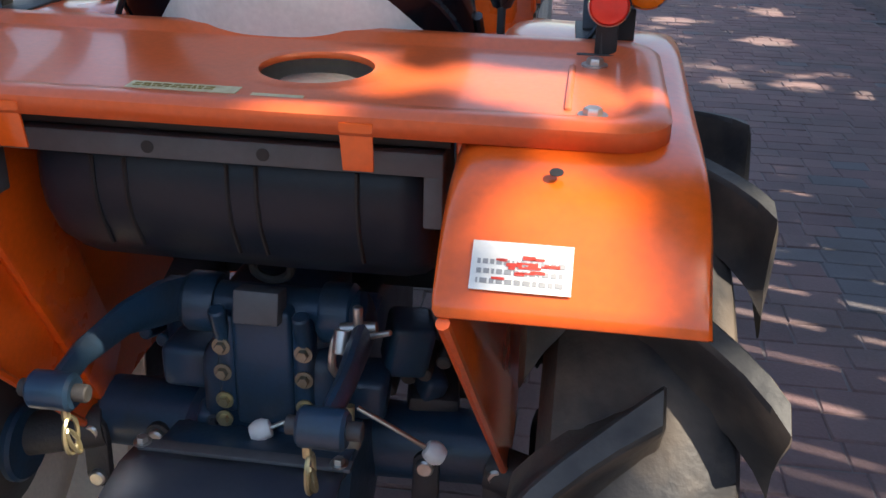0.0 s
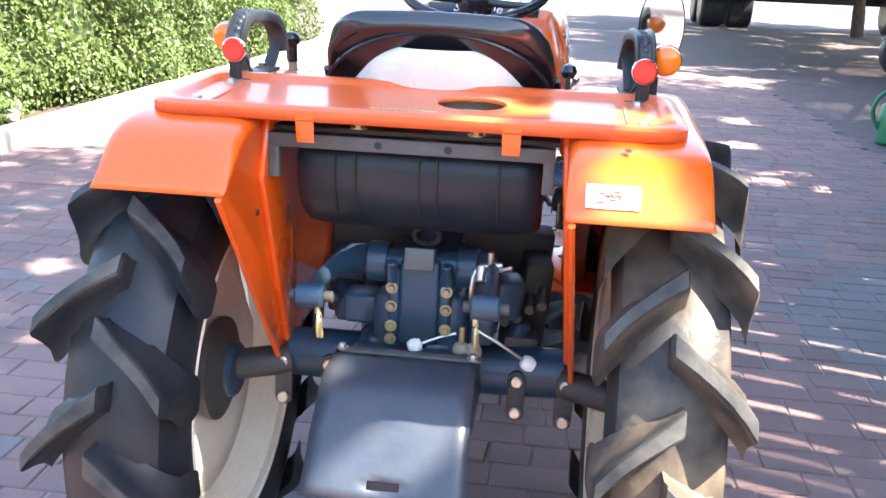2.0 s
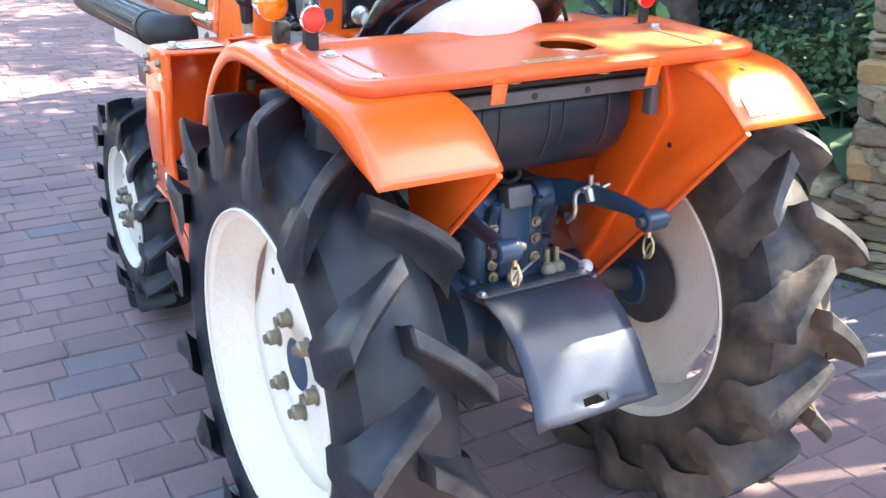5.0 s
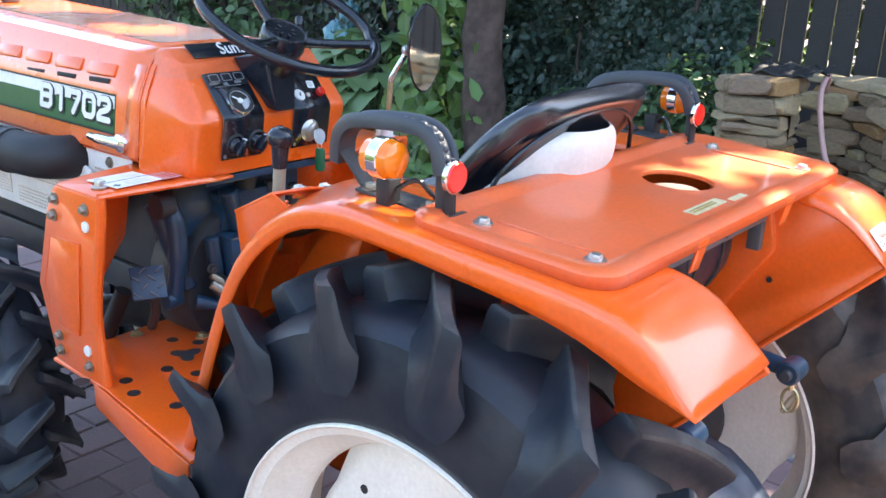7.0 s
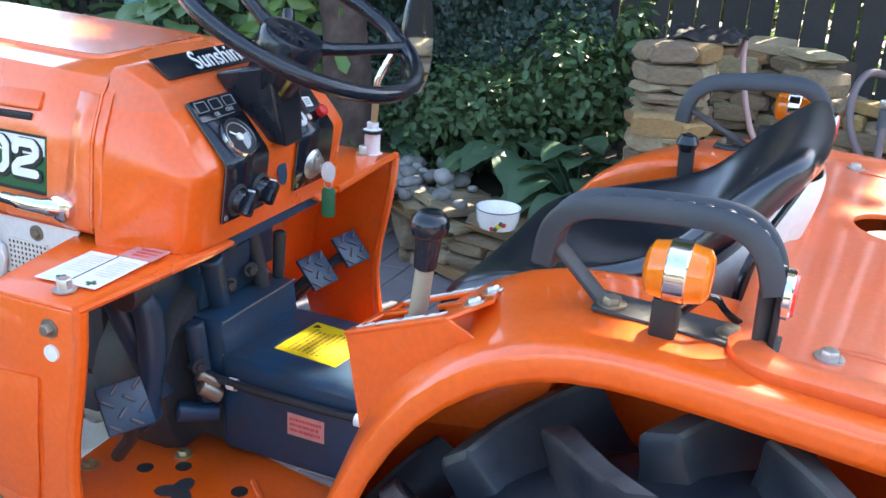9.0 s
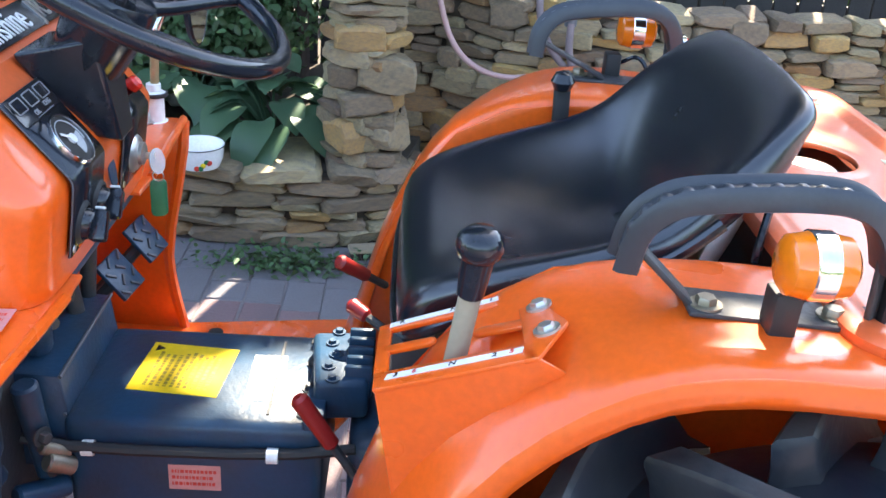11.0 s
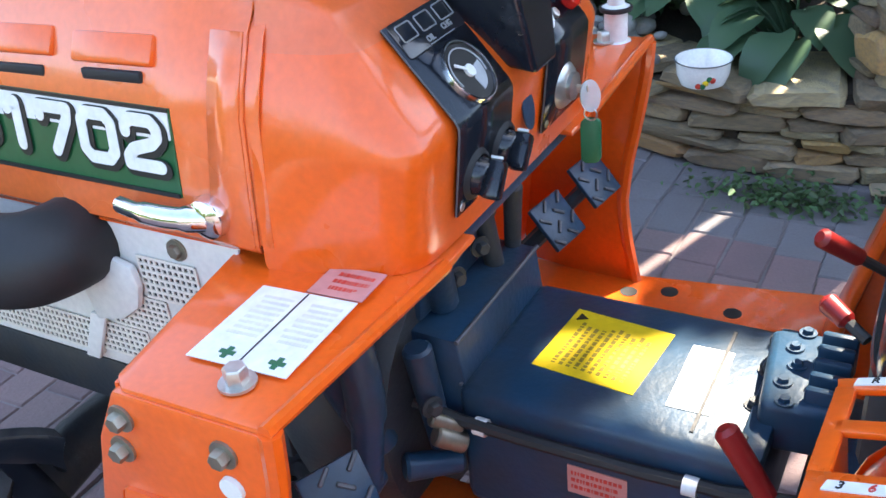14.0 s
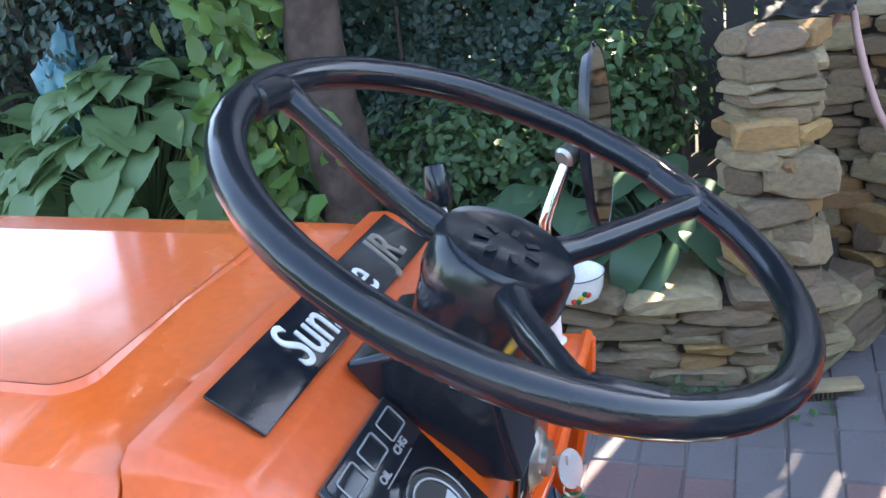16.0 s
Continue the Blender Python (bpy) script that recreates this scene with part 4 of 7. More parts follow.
def block_letters(text, m, pitch, wide, tall, stroke):
    """Bold square lettering as flat bars with round joints, centred on m."""
    bm = bmesh.new()
    for i, ch in enumerate(text):
        ox = (i - (len(text) - 1) / 2) * pitch - wide / 2
        for line in STROKES[ch]:
            pts = [Vector((ox + x * wide, (y - 0.5) * tall, 0)) for x, y in line]
            for p, q in zip(pts, pts[1:]):
                d = q - p
                box(bm, m @ ((p + q) / 2), (d.length, stroke, 0.0006), m.to_3x3().to_4x4() @ rot(0, 0, math.degrees(math.atan2(d.y, d.x))))
            for k, p in enumerate(pts):
                lathe(bm, [(0, -0.0003), (stroke / 2, -0.0003), (stroke / 2, 0.00032 + 0.00001 * k), (0, 0.00032 + 0.00001 * k)], m @ Matrix.Translation(p), 10)
    return bm


# hood
HY0, HY1 = 0.9055, 1.95
SECT = [(-0.203, 0.864), (-0.207, 0.870), (-0.1955, 0.968), (-0.189, 0.988), (-0.173, 1.024), (-0.160, 1.040), (-0.11, 1.045), (0, 1.049),
        (0.11, 1.045), (0.160, 1.040), (0.173, 1.024), (0.189, 0.988), (0.1955, 0.968), (0.207, 0.870), (0.203, 0.864)]
bm = bmesh.new()
loft(bm, [[Vector((x, y, z + (0.030 if z > 1.03 else 0.022 if z > 1.0 else 0.0) * (y - HY0))) for x, z in SECT] for y in [HY0 + (HY1 - HY0) * i / 12 for i in range(13)]])
hood = part("hood", bm, ORANGE_HOOD, tractor, "orange engine hood with white and green side stripes", solid=0.003, angle=28)
for s in (-1, 1):
    bm = bmesh.new()
    for i, y in enumerate((1.06, 1.165, 1.27, 1.375)):
        part("louvre_slot", new_box((s * 0.1905, y - 0.03, 0.988 - 0.004 * i), (0.006, 0.062, 0.009), rot(-1.5, 0, 0), bevel=0.002), MATT, hood)
        part("louvre", plate(bmesh.new(), [(s * 0.186, y - 0.072, 0.995), (s * 0.186, y + 0.012, 0.993), (s * 0.175, y + 0.012, 1.014), (s * 0.175, y - 0.072, 1.016)], (s * 0.006, 0, 0.004), 0.003), ORANGE, hood)
    DR = rot(0, -6.7 * s, 0)
    DC = Matrix.Translation((s * 0.2012, 1.413, 0.935)) @ DR
    stripe = part("decal_panel", new_box(DC @ Vector((0, 0, 0)), (0.0012, 0.88, 0.070), DR), GREEN, hood, "green decal panel with white stripe and model number")
    part("white_stripe", new_box(DC @ Vector((s * 0.0008, 0, 0.0215)), (0.0012, 0.876, 0.0215), DR), LABEL, stripe)
    part("decal_line", new_box(DC @ Vector((s * 0.0016, 0, 0.0335)), (0.001, 0.878, 0.0028), DR), INK, stripe)
    part("decal_line", new_box(DC @ Vector((s * 0.0016, 0, -0.0335)), (0.001, 0.878, 0.0035), DR), INK, stripe)
    face = DC @ Matrix.Translation((s * 0.0022, -0.316, 0.006)) @ (rot(0, 0, -90) if s < 0 else rot(0, 0, 90)) @ rot(90, 0, 0)
    for dx, dy, wd, mt, nm, lift in ((0.002, -0.002, 0.0165, INK, "model_number_shadow", 0.0), (0.0, 0.0, 0.0105, LABEL, "model_number", 0.0008)):
        part(nm, block_letters("B1702", face @ Matrix.Translation((dx, dy, lift)), 0.047, 0.032, 0.036, wd), mt, stripe)
    # bonnet catch
    h = part("hood_catch", lathe(bmesh.new(), [(0, 0), (0.017, 0), (0.018, 0.004), (0.016, 0.012), (0.01, 0.016), (0, 0.017)], Matrix.Translation((s * 0.204, 0.945, 0.891)) @ align((s, 0, 0)), 20), CHROME, hood, "chrome hood catch")
    part("catch_arm", tube(bmesh.new(), [(s * 0.212, 0.945, 0.891), (s * 0.224, 0.965, 0.893), (s * 0.226, 1.0, 0.894), (s * 0.218, 1.03, 0.892)], [0.011, 0.009, 0.007, 0.005], 10, smooth=2), CHROME, h)
    part("hood_edge", new_box((s * 0.199, 1.43, 0.866), (0.012, 1.0, 0.008), None, bevel=0.002), ORANGE, hood)
bm = bmesh.new()      # raised middle of the hood with rounded rear corners
ring = rounded(-0.112, 0.112, 0.962, 1.935, 0.022, 5)
lift = lambda x, y, up: Vector((x, y, 1.0495 - 0.036 * abs(x) + 0.030 * (y - HY0) + up))
low = [lift(x, y, -0.004) for x, y in ring]
high = [lift(x * 0.955, 1.45 + (y - 1.45) * 0.990, 0.0055) for x, y in ring]
loft(bm, [low, high], ring=True)
bm.faces.new([bm.verts.new(p + Vector((0, 0, 0.0006))) for p in high])
part("raised_panel", bm, ORANGE_HOOD, hood, angle=20)
for s in (-1, 1):
    edge = [(x, z) for x, z in SECT if x * s > 0.15]
    edge = edge if s > 0 else edge[::-1]
    part("side_band", loft(bmesh.new(), [[Vector((x + s * 0.0022, y + (0.012 if z < 0.9 else 0.0) * (y > 0.93), z + 0.001)) for x, z in edge[1:]] for y in (0.9075, 0.936)]), ORANGE_HOOD, hood, solid=0.002, angle=28)
part("hood_hinge", new_box((-0.03, 1.62, 1.080), (0.035, 0.02, 0.012), None, bevel=0.003), IRON, hood)
part("radiator_grille", new_box((0, 1.945, 0.90), (0.36, 0.02, 0.2), None, bevel=0.01), MATT, hood)

# engine side panels, engine block, exhaust
engine = part("engine", new_box((0, 1.42, 0.735), (0.27, 0.9, 0.23), None, bevel=0.02), IRON, tractor, "dark engine block under the hood")
for s in (-1, 1):
    bm = bmesh.new()
    plate(bm, [(s * 0.196, 0.93, 0.865), (s * 0.196, 1.93, 0.865), (s * 0.196, 1.93, 0.70), (s * 0.196, 1.10, 0.70), (s * 0.196, 0.965, 0.80)], (s * 0.004, 0, 0), 0.0015)
    sp = part("side_panel", bm, WHITE, engine, "cream side panel with mesh grille")
    for (y0, y1, z0, z1) in ((0.985, 1.048, 0.792, 0.832), (1.03, 1.10, 0.752, 0.788), (1.065, 1.13, 0.716, 0.748), (1.17, 1.33, 0.765, 0.825), (1.13, 1.33, 0.71, 0.745), (1.36, 1.6, 0.72, 0.825)):
        part("mesh_back", new_box((s * 0.2005, (y0 + y1) / 2, (z0 + z1) / 2), (0.0012, y1 - y0, z1 - z0)), MATT, sp)
        bm = bmesh.new()
        k = int((y1 - y0) / 0.006)
        for i in range(k + 1):
            box(bm, (s * 0.2018, y0 + (y1 - y0) * i / k, (z0 + z1) / 2), (0.0012, 0.0026, z1 - z0))
        k = int((z1 - z0) / 0.006)
        for i in range(k + 1):
            box(bm, (s * 0.2022, (y0 + y1) / 2, z0 + (z1 - z0) * i / k), (0.0012, y1 - y0, 0.0026))
        part("mesh", bm, CREAM, sp)
    for y, z in ((1.0, 0.846), (1.135, 0.846), (1.24, 0.845), (1.4, 0.845), (1.20, 0.80)):
        part("panel_bolt", hexbolt(bmesh.new(), (s * 0.2, y, z), (s, 0, 0), 0.0065, 0.005), AGED, sp)
part("heat_shield", plate(bmesh.new(), [(-0.2035, y, z) for y, z in ((1.088, 0.834), (1.050, 0.824), (1.046, 0.806), (1.054, 0.782), (1.078, 0.765), (1.112, 0.757), (1.12, 0.80))], (-0.008, 0, 0), 0.003), WHITE, engine, "stained cream heat shield")
part("shield_strut", plate(bmesh.new(), [(-0.2035, 1.105, 0.760), (-0.2035, 1.124, 0.760), (-0.2035, 1.150, 0.705), (-0.2035, 1.132, 0.705)], (-0.005, 0, 0), 0.0015), WHITE, engine)
mf = part("exhaust_muffler", tube(bmesh.new(), [(-0.275, 1.9, 0.838), (-0.272, 1.29, 0.842), (-0.270, 1.17, 0.844), (-0.262, 1.12, 0.844), (-0.235, 1.105, 0.842), (-0.19, 1.11, 0.838)], 0.040, 20, smooth=2), MATT, engine, "matt black exhaust muffler along the hood")
bm = bmesh.new()
for i in range(24):
    for k in range(7):
        a = -0.4 + k * 0.34
        p = Vector((-0.272 - 0.0405 * math.cos(a), 1.22 + 0.018 * i + (0.009 if k % 2 else 0), 0.842 + 0.0405 * math.sin(a)))
        lathe(bm, [(0, 0), (0.0035, 0), (0.0035, 0.0006), (0, 0.0006)], Matrix.Translation(p) @ align((-math.cos(a), 0, math.sin(a))), 6)
part("muffler_guard_holes", bm, BLACK, mf)
part("muffler_band", tube(bmesh.new(), [(-0.271, 1.20, 0.8435), (-0.2715, 1.215, 0.8435)], 0.0425, 20), IRON, mf)
fa = part("front_axle", tube(bmesh.new(), [(-0.2, 1.46, 0.30), (-0.1, 1.46, 0.36), (0.1, 1.46, 0.36), (0.2, 1.46, 0.30)], 0.04, 14, smooth=1), IRON, tractor, "dark front axle beam")
part("frame_rail", new_box((-0.11, 1.5, 0.585), (0.03, 1.0, 0.06), None, bevel=0.004), IRON, fa)
part("frame_rail", new_box((0.11, 1.5, 0.585), (0.03, 1.0, 0.06), None, bevel=0.004), IRON, fa)
part("steering_rod", tube(bmesh.new(), [(-0.25, 0.98, 0.50), (-0.26, 1.2, 0.40), (-0.24, 1.42, 0.36)], 0.011, 10, smooth=1), MATT, fa)
part("steering_arm", tube(bmesh.new(), [(-0.22, 0.95, 0.62), (-0.24, 0.98, 0.54), (-0.25, 0.99, 0.49)], 0.016, 10, smooth=1), MATT, fa)

bm = bmesh.new()
loft(bm, [[Vector((x * 0.984, y, 0.95 + (z - 0.95) * 0.975)) for x, z in SECT] for y in (0.894, 0.93)])
part("hood_seal", bm, ORANGE_HOOD, hood, solid=0.002, angle=28)

# dashboard cowl
cowl = part("dash_cowl", bmesh.new(), ORANGE, tractor, "orange dashboard cowl")


def cowl_ring(z, pts, rise=None):
    """One level of the cowl: the left half in plan from the hood round to the middle of the rear, then its mirror image."""
    left = [Vector((x, y, z + (rise[i] if rise else 0.0))) for i, (x, y) in enumerate(pts)]
    return left + [Vector((-p.x, p.y, p.z)) for p in reversed(left)]


COWL = [
    (0.850, ((-0.207, 0.903), (-0.197, 0.865), (-0.186, 0.825), (-0.178, 0.805), (-0.164, 0.793), (-0.146, 0.788), (-0.05, 0.788))),
    (0.856, ((-0.2065, 0.903), (-0.1965, 0.865), (-0.186, 0.824), (-0.178, 0.803), (-0.164, 0.791), (-0.146, 0.786), (-0.05, 0.786))),
    (0.905, ((-0.2025, 0.903), (-0.195, 0.865), (-0.186, 0.820), (-0.179, 0.799), (-0.166, 0.786), (-0.148, 0.781), (-0.05, 0.781))),
    (0.943, ((-0.1965, 0.903), (-0.193, 0.865), (-0.187, 0.818), (-0.181, 0.795), (-0.168, 0.780), (-0.150, 0.774), (-0.05, 0.773))),
    (0.958, ((-0.194, 0.903), (-0.191, 0.865), (-0.185, 0.821), (-0.177, 0.800), (-0.165, 0.787), (-0.150, 0.781), (-0.05, 0.7805))),
    (0.985, ((-0.186, 0.903), (-0.183, 0.868), (-0.176, 0.834), (-0.169, 0.819), (-0.161, 0.809), (-0.151, 0.804), (-0.05, 0.803))),
    (1.012, ((-0.173, 0.903), (-0.171, 0.875), (-0.166, 0.850), (-0.161, 0.840), (-0.156, 0.832), (-0.150, 0.827), (-0.05, 0.826)))]
bm = bmesh.new()
rows = [cowl_ring(z, pts) for z, pts in COWL]
rows.append(cowl_ring(1.024, ((-0.166, 0.903), (-0.164, 0.882), (-0.159, 0.862), (-0.155, 0.852), (-0.152, 0.845), (-0.148, 0.841), (-0.05, 0.840)), (0.006, 0.006, 0.004, 0.003, 0.002, 0, 0)))
rows.append(cowl_ring(1.031, ((-0.160, 0.903), (-0.159, 0.889), (-0.157, 0.874), (-0.155, 0.863), (-0.152, 0.854), (-0.149, 0.848), (-0.05, 0.847)), (0.023, 0.024, 0.017, 0.011, 0.006, 0.003, 0.003)))
loft(bm, rows)
bm.verts.ensure_lookup_table()
top = [min(bm.verts, key=lambda v: (v.co - p).length) for p in rows[-1]]
for i in range(6):
    try:
        bm.faces.new([top[i], top[i + 1], top[12 - i], top[13 - i]])
    except ValueError:
        pass
fold = bm.edges.layers.float.new("crease_edge")
for e in bm.edges:
    p, q = e.verts[0].co, e.verts[1].co
    if e.verts[0] in top and e.verts[1] in top:
        e[fold] = 0.75
    elif abs(p.z - q.z) < 0.002 and abs(p.z - 0.943) < 0.002 and abs((p + q).x) > 0.30:
        e[fold] = 0.45
    elif abs(p.z - q.z) > 0.01 and min(p.z, q.z) > 0.94 and any(abs(abs(v.x) - x) < 1e-4 and abs(v.y - y) < 1e-4 for v in (p, q) for x, y in ((0.185, 0.821), (0.176, 0.834), (0.166, 0.850))):
        e[fold] = 0.6
bmesh.ops.recalc_face_normals(bm, faces=bm.faces)
bm.to_mesh(cowl.data)
bm.free()
cowl.data.materials.append(ORANGE_DUST)
for p in cowl.data.polygons:
    p.use_smooth = True
    if min(cowl.data.vertices[i].co.z for i in p.vertices) > 1.010:
        p.material_index = 1      # top faces take the rack's duller orange
md = cowl.modifiers.new("round", "SUBSURF")
md.levels = md.render_levels = 2
# plate with the series name
PLT = Matrix.Translation((0.0, 0.8690, 1.0485)) @ rot(34.5, 0, 0)
pn = part("name_plate", new_box(PLT @ Vector((0.006, 0, 0.0012)), (0.250, 0.036, 0.0022), rot(34.5, 0, 0), bevel=0.001), BLACK, cowl, "black name plate with white italic lettering")
lettering("lettering", "Sunshine", 0.043, PLT @ Matrix.Translation((-0.006, 0.0, 0.0028)), LABEL, pn, shear=0.25, bold=0.0, stretch=0.72)
lettering("lettering", "JR.", 0.036, PLT @ Matrix.Translation((0.088, 0.0, 0.0028)), STEEL, pn, shear=0.3, bold=0.0006, stretch=0.8)
# instrument panels on the sloping face
SL = 49.7
DP = Matrix.Translation((0, 0.8005, 0.9815)) @ rot(SL, 0, 0)       # local x right, y up the slope, z towards the driver
for s in (-1, 1):
    xa, xb = (-0.127, -0.040) if s < 0 else (0.031, 0.120)
    bend = [(0.8262, 1.0155), (0.8010, 0.9858), (0.7745, 0.9545), (0.7716, 0.9490), (0.7718, 0.9425), (0.7760, 0.9105), (0.7808, 0.8770)]
    pan = part("instrument_panel", loft(bmesh.new(), [[Vector((xa, y, z)), Vector((xb, y, z))] for y, z in bend]), BLACK, cowl, "black bent instrument panel with white print", solid=0.003)
    part("panel_edge", tube(bmesh.new(), [Vector((xa, y, z)) for y, z in bend] + [Vector((xb, y, z)) for y, z in reversed(bend)], 0.0009, 6, closed=True), GREYBAR, pan)
    if s < 0:
        part("print_plate", plate(bmesh.new(), [DP @ Vector((-0.083 + x, 0.0285 + y, 0.0042)) for x, y in rounded(-0.042, 0.042, -0.0145, 0.0145, 0.004, 3)], DP.to_3x3() @ Vector((0, 0, 0.0012)), 0.0004), BLACK, pan)
        g = DP @ Matrix.Translation((-0.080, -0.016, 0.0025))
        ga = part("gauge", lathe(bmesh.new(), [(0.0, 0.002), (0.0235, 0.002), (0.0242, 0.006), (0.0254, 0.006), (0.0262, 0.003), (0.0262, 0)], g, 36), CHROME, pan, "round water gauge with chrome bezel")
        part("gauge_face", lathe(bmesh.new(), [(0, 0.003), (0.0235, 0.003), (0.0235, 0.0034), (0, 0.0034)], g, 32), INK, ga)
        # pale wedge at the lower right of the dial
        part("gauge_wedge", plate(bmesh.new(), [g @ Vector((0.006 * math.cos(a), 0.006 * math.sin(a), 0.0036)) for a in [radians(-85 + 12 * i) for i in range(9)]] + [g @ Vector((0.0175 * math.cos(a), 0.0175 * math.sin(a), 0.0036)) for a in [radians(11 - 12 * i) for i in range(9)]], g.to_3x3() @ Vector((0, 0, 0.0005))), DIAL, ga)
        part("gauge_scale", tube(bmesh.new(), [g @ Vector((0.0195 * math.cos(a), 0.0195 * math.sin(a), 0.0042)) for a in [radians(-20 + 220 * i / 16) for i in range(17)]], 0.0007, 5), DIAL, ga)
        part("gauge_hub", lathe(bmesh.new(), [(0, 0.0034), (0.005, 0.0034), (0.005, 0.006), (0, 0.0065)], g, 14), LABEL, ga)
        part("gauge_needle", new_box(g @ Vector((-0.006, 0.004, 0.0058)), (0.018, 0.0022, 0.001), g.to_3x3().to_4x4() @ rot(0, 0, 145)), LABEL, ga)
        for i in range(3):
            q = DP @ Matrix.Translation((-0.109 + 0.0262 * i, 0.0325, 0.0060))
            part("warning_window", tube(bmesh.new(), [q @ Vector((x, y, 0)) for x, y in rounded(-0.0095, 0.0095, -0.0065, 0.0065, 0.001, 1)], 0.0006, 4, closed=True), PRINT, pan)
        lettering("lettering", "OIL", 0.0065, DP @ Matrix.Translation((-0.090, 0.0195, 0.0058)), PRINT, pan, depth=0.0003, bold=0.0002)
        lettering("lettering", "CHG", 0.0065, DP @ Matrix.Translation((-0.064, 0.0215, 0.0058)), PRINT, pan, depth=0.0003, bold=0.0002)
        part("print_line", new_box(DP @ Vector((-0.077, 0.0155, 0.0058)), (0.036, 0.0006, 0.0005), rot(SL, 0, 0)), PRINT, pan)
        for x, z, turn in ((-0.100, 0.901, 35), (-0.053, 0.903, 40)):
            kn = part("switch_knob", rod(bmesh.new(), (x, 0.780, z), (x, 0.766, z - 0.003), 0.0165, 0.0140, seg=20, chamfer=0.002), BLACK, pan, "black rotary switch knob with a winged grip")
            part("knob_grip", new_box((x, 0.761, z - 0.003), (0.0130, 0.016, 0.030), rot(0, turn, 0), bevel=0.0035, seg=2), BLACK, kn)
            part("knob_ring", lathe(bmesh.new(), [(0.0205, 0.0), (0.021, 0.002), (0.019, 0.005), (0.0165, 0.006), (0.0165, 0)], Matrix.Translation((x, 0.7785, z)) @ align((0, -1, -0.14)), 22), MATT, kn)
            part("knob_mark", new_box((x + 0.009, 0.7615, z + 0.011), (0.003, 0.009, 0.002), rot(0, turn, 0)), LABEL, kn)
        for x, z in ((-0.121, 0.883), (-0.048, 0.887)):
            part("screw", lathe(bmesh.new(), [(0, 0), (0.0038, 0), (0.0033, 0.002), (0, 0.0025)], Matrix.Translation((x, 0.7795, z)) @ align((0, -1, -0.14)), 12), STEEL, pan)
    else:
        stk = part("small_sticker", new_box(DP @ Vector((0.094, 0.000, 0.0050)), (0.016, 0.015, 0.0008), rot(SL, 0, 0) @ rot(0, 0, -8)), LABEL, pan, "small white sticker")
        part("print", bars(bmesh.new(), DP @ Matrix.Translation((0.094, 0.000, 0.0056)), 0.012, 0.010, 3, 57, thick=0.0002, fill=0.5), PRINT, stk)
        lk = part("lock", lathe(bmesh.new(), [(0, 0), (0.0115, 0), (0.0115, 0.002), (0.010, 0.0035), (0, 0.0035)], DP @ Matrix.Translation((0.056, -0.019, 0.0042)), 24), LABEL, pan, "round white lock with a keyhole")
        part("keyhole", new_box(DP @ Vector((0.056, -0.019, 0.0080)), (0.003, 0.008, 0.0008), rot(SL, 0, 0) @ rot(0, 0, -20)), INK, lk)
        part("pilot_lamp", lathe(bmesh.new(), [(0, 0), (0.005, 0), (0.0045, 0.003), (0, 0.004)], DP @ Matrix.Translation((0.075, -0.021, 0.0045)), 14), STEEL, pan)
        part("red_lamp", rod(bmesh.new(), DP @ Vector((0.104, -0.020, 0.003)), DP @ Vector((0.104, -0.020, 0.017)), 0.0085, chamfer=0.003), RED, pan, "small red pilot lamp")
        part("screw", lathe(bmesh.new(), [(0, 0), (0.0038, 0), (0.0033, 0.002), (0, 0.0025)], Matrix.Translation((0.038, 0.7795, 0.883)) @ align((0, -1, -0.14)), 12), BRASS, pan)
        ig = part("ignition_switch", lathe(bmesh.new(), [(0, 0), (0.0215, 0), (0.0215, 0.002), (0.017, 0.007), (0.0125, 0.008), (0.0125, 0.012), (0.009, 0.0135), (0, 0.0135)], Matrix.Translation((0.073, 0.777, 0.906)) @ align((0, -1, -0.05)), 26), STEEL, pan, "ignition switch with key and green tag")
        part("key", new_box((0.074, 0.760, 0.903), (0.0025, 0.014, 0.008), None, bevel=0.0008), STEEL, ig)
        KB = Matrix.Translation((0.075, 0.752, 0.897)) @ align((-0.55, -0.75, 0.2))
        part("key_bow", plate(bmesh.new(), [KB @ Vector((0.0105 * math.cos(t), 0.0145 * math.sin(t), -0.0008)) for t in [i * math.pi / 12 for i in range(24)]], KB.to_3x3() @ Vector((0, 0, 0.0016)), 0.0004), GLASS, ig, "clear plastic key bow")
        part("key_ring", tube(bmesh.new(), [(0.075, 0.752 + 0.006 * math.cos(t), 0.880 + 0.006 * math.sin(t)) for t in [i * math.pi / 6 for i in range(12)]], 0.0009, 5, closed=True), STEEL, ig)
        part("key_tag", plate(bmesh.new(), [(0.076 - 0.3 * y, 0.753 + 0.9 * y, 0.853 + z) for y, z in rounded(-0.0095, 0.0095, -0.022, 0.022, 0.006, 4)], (0.004, 0, 0), 0.001), GREENTAG, ig, "green plastic key tag")
part("badge", lathe(bmesh.new(), [(0, 0), (0.011, 0), (0.011, 0.0012), (0, 0.0015)], Matrix.Translation((0.0, 0.7775, 0.912)) @ align((0, -1, 0.12)) @ Matrix.Diagonal((0.95, 1.6, 1, 1)), 24), BLUEGREY, cowl, "small blue-grey oval badge")
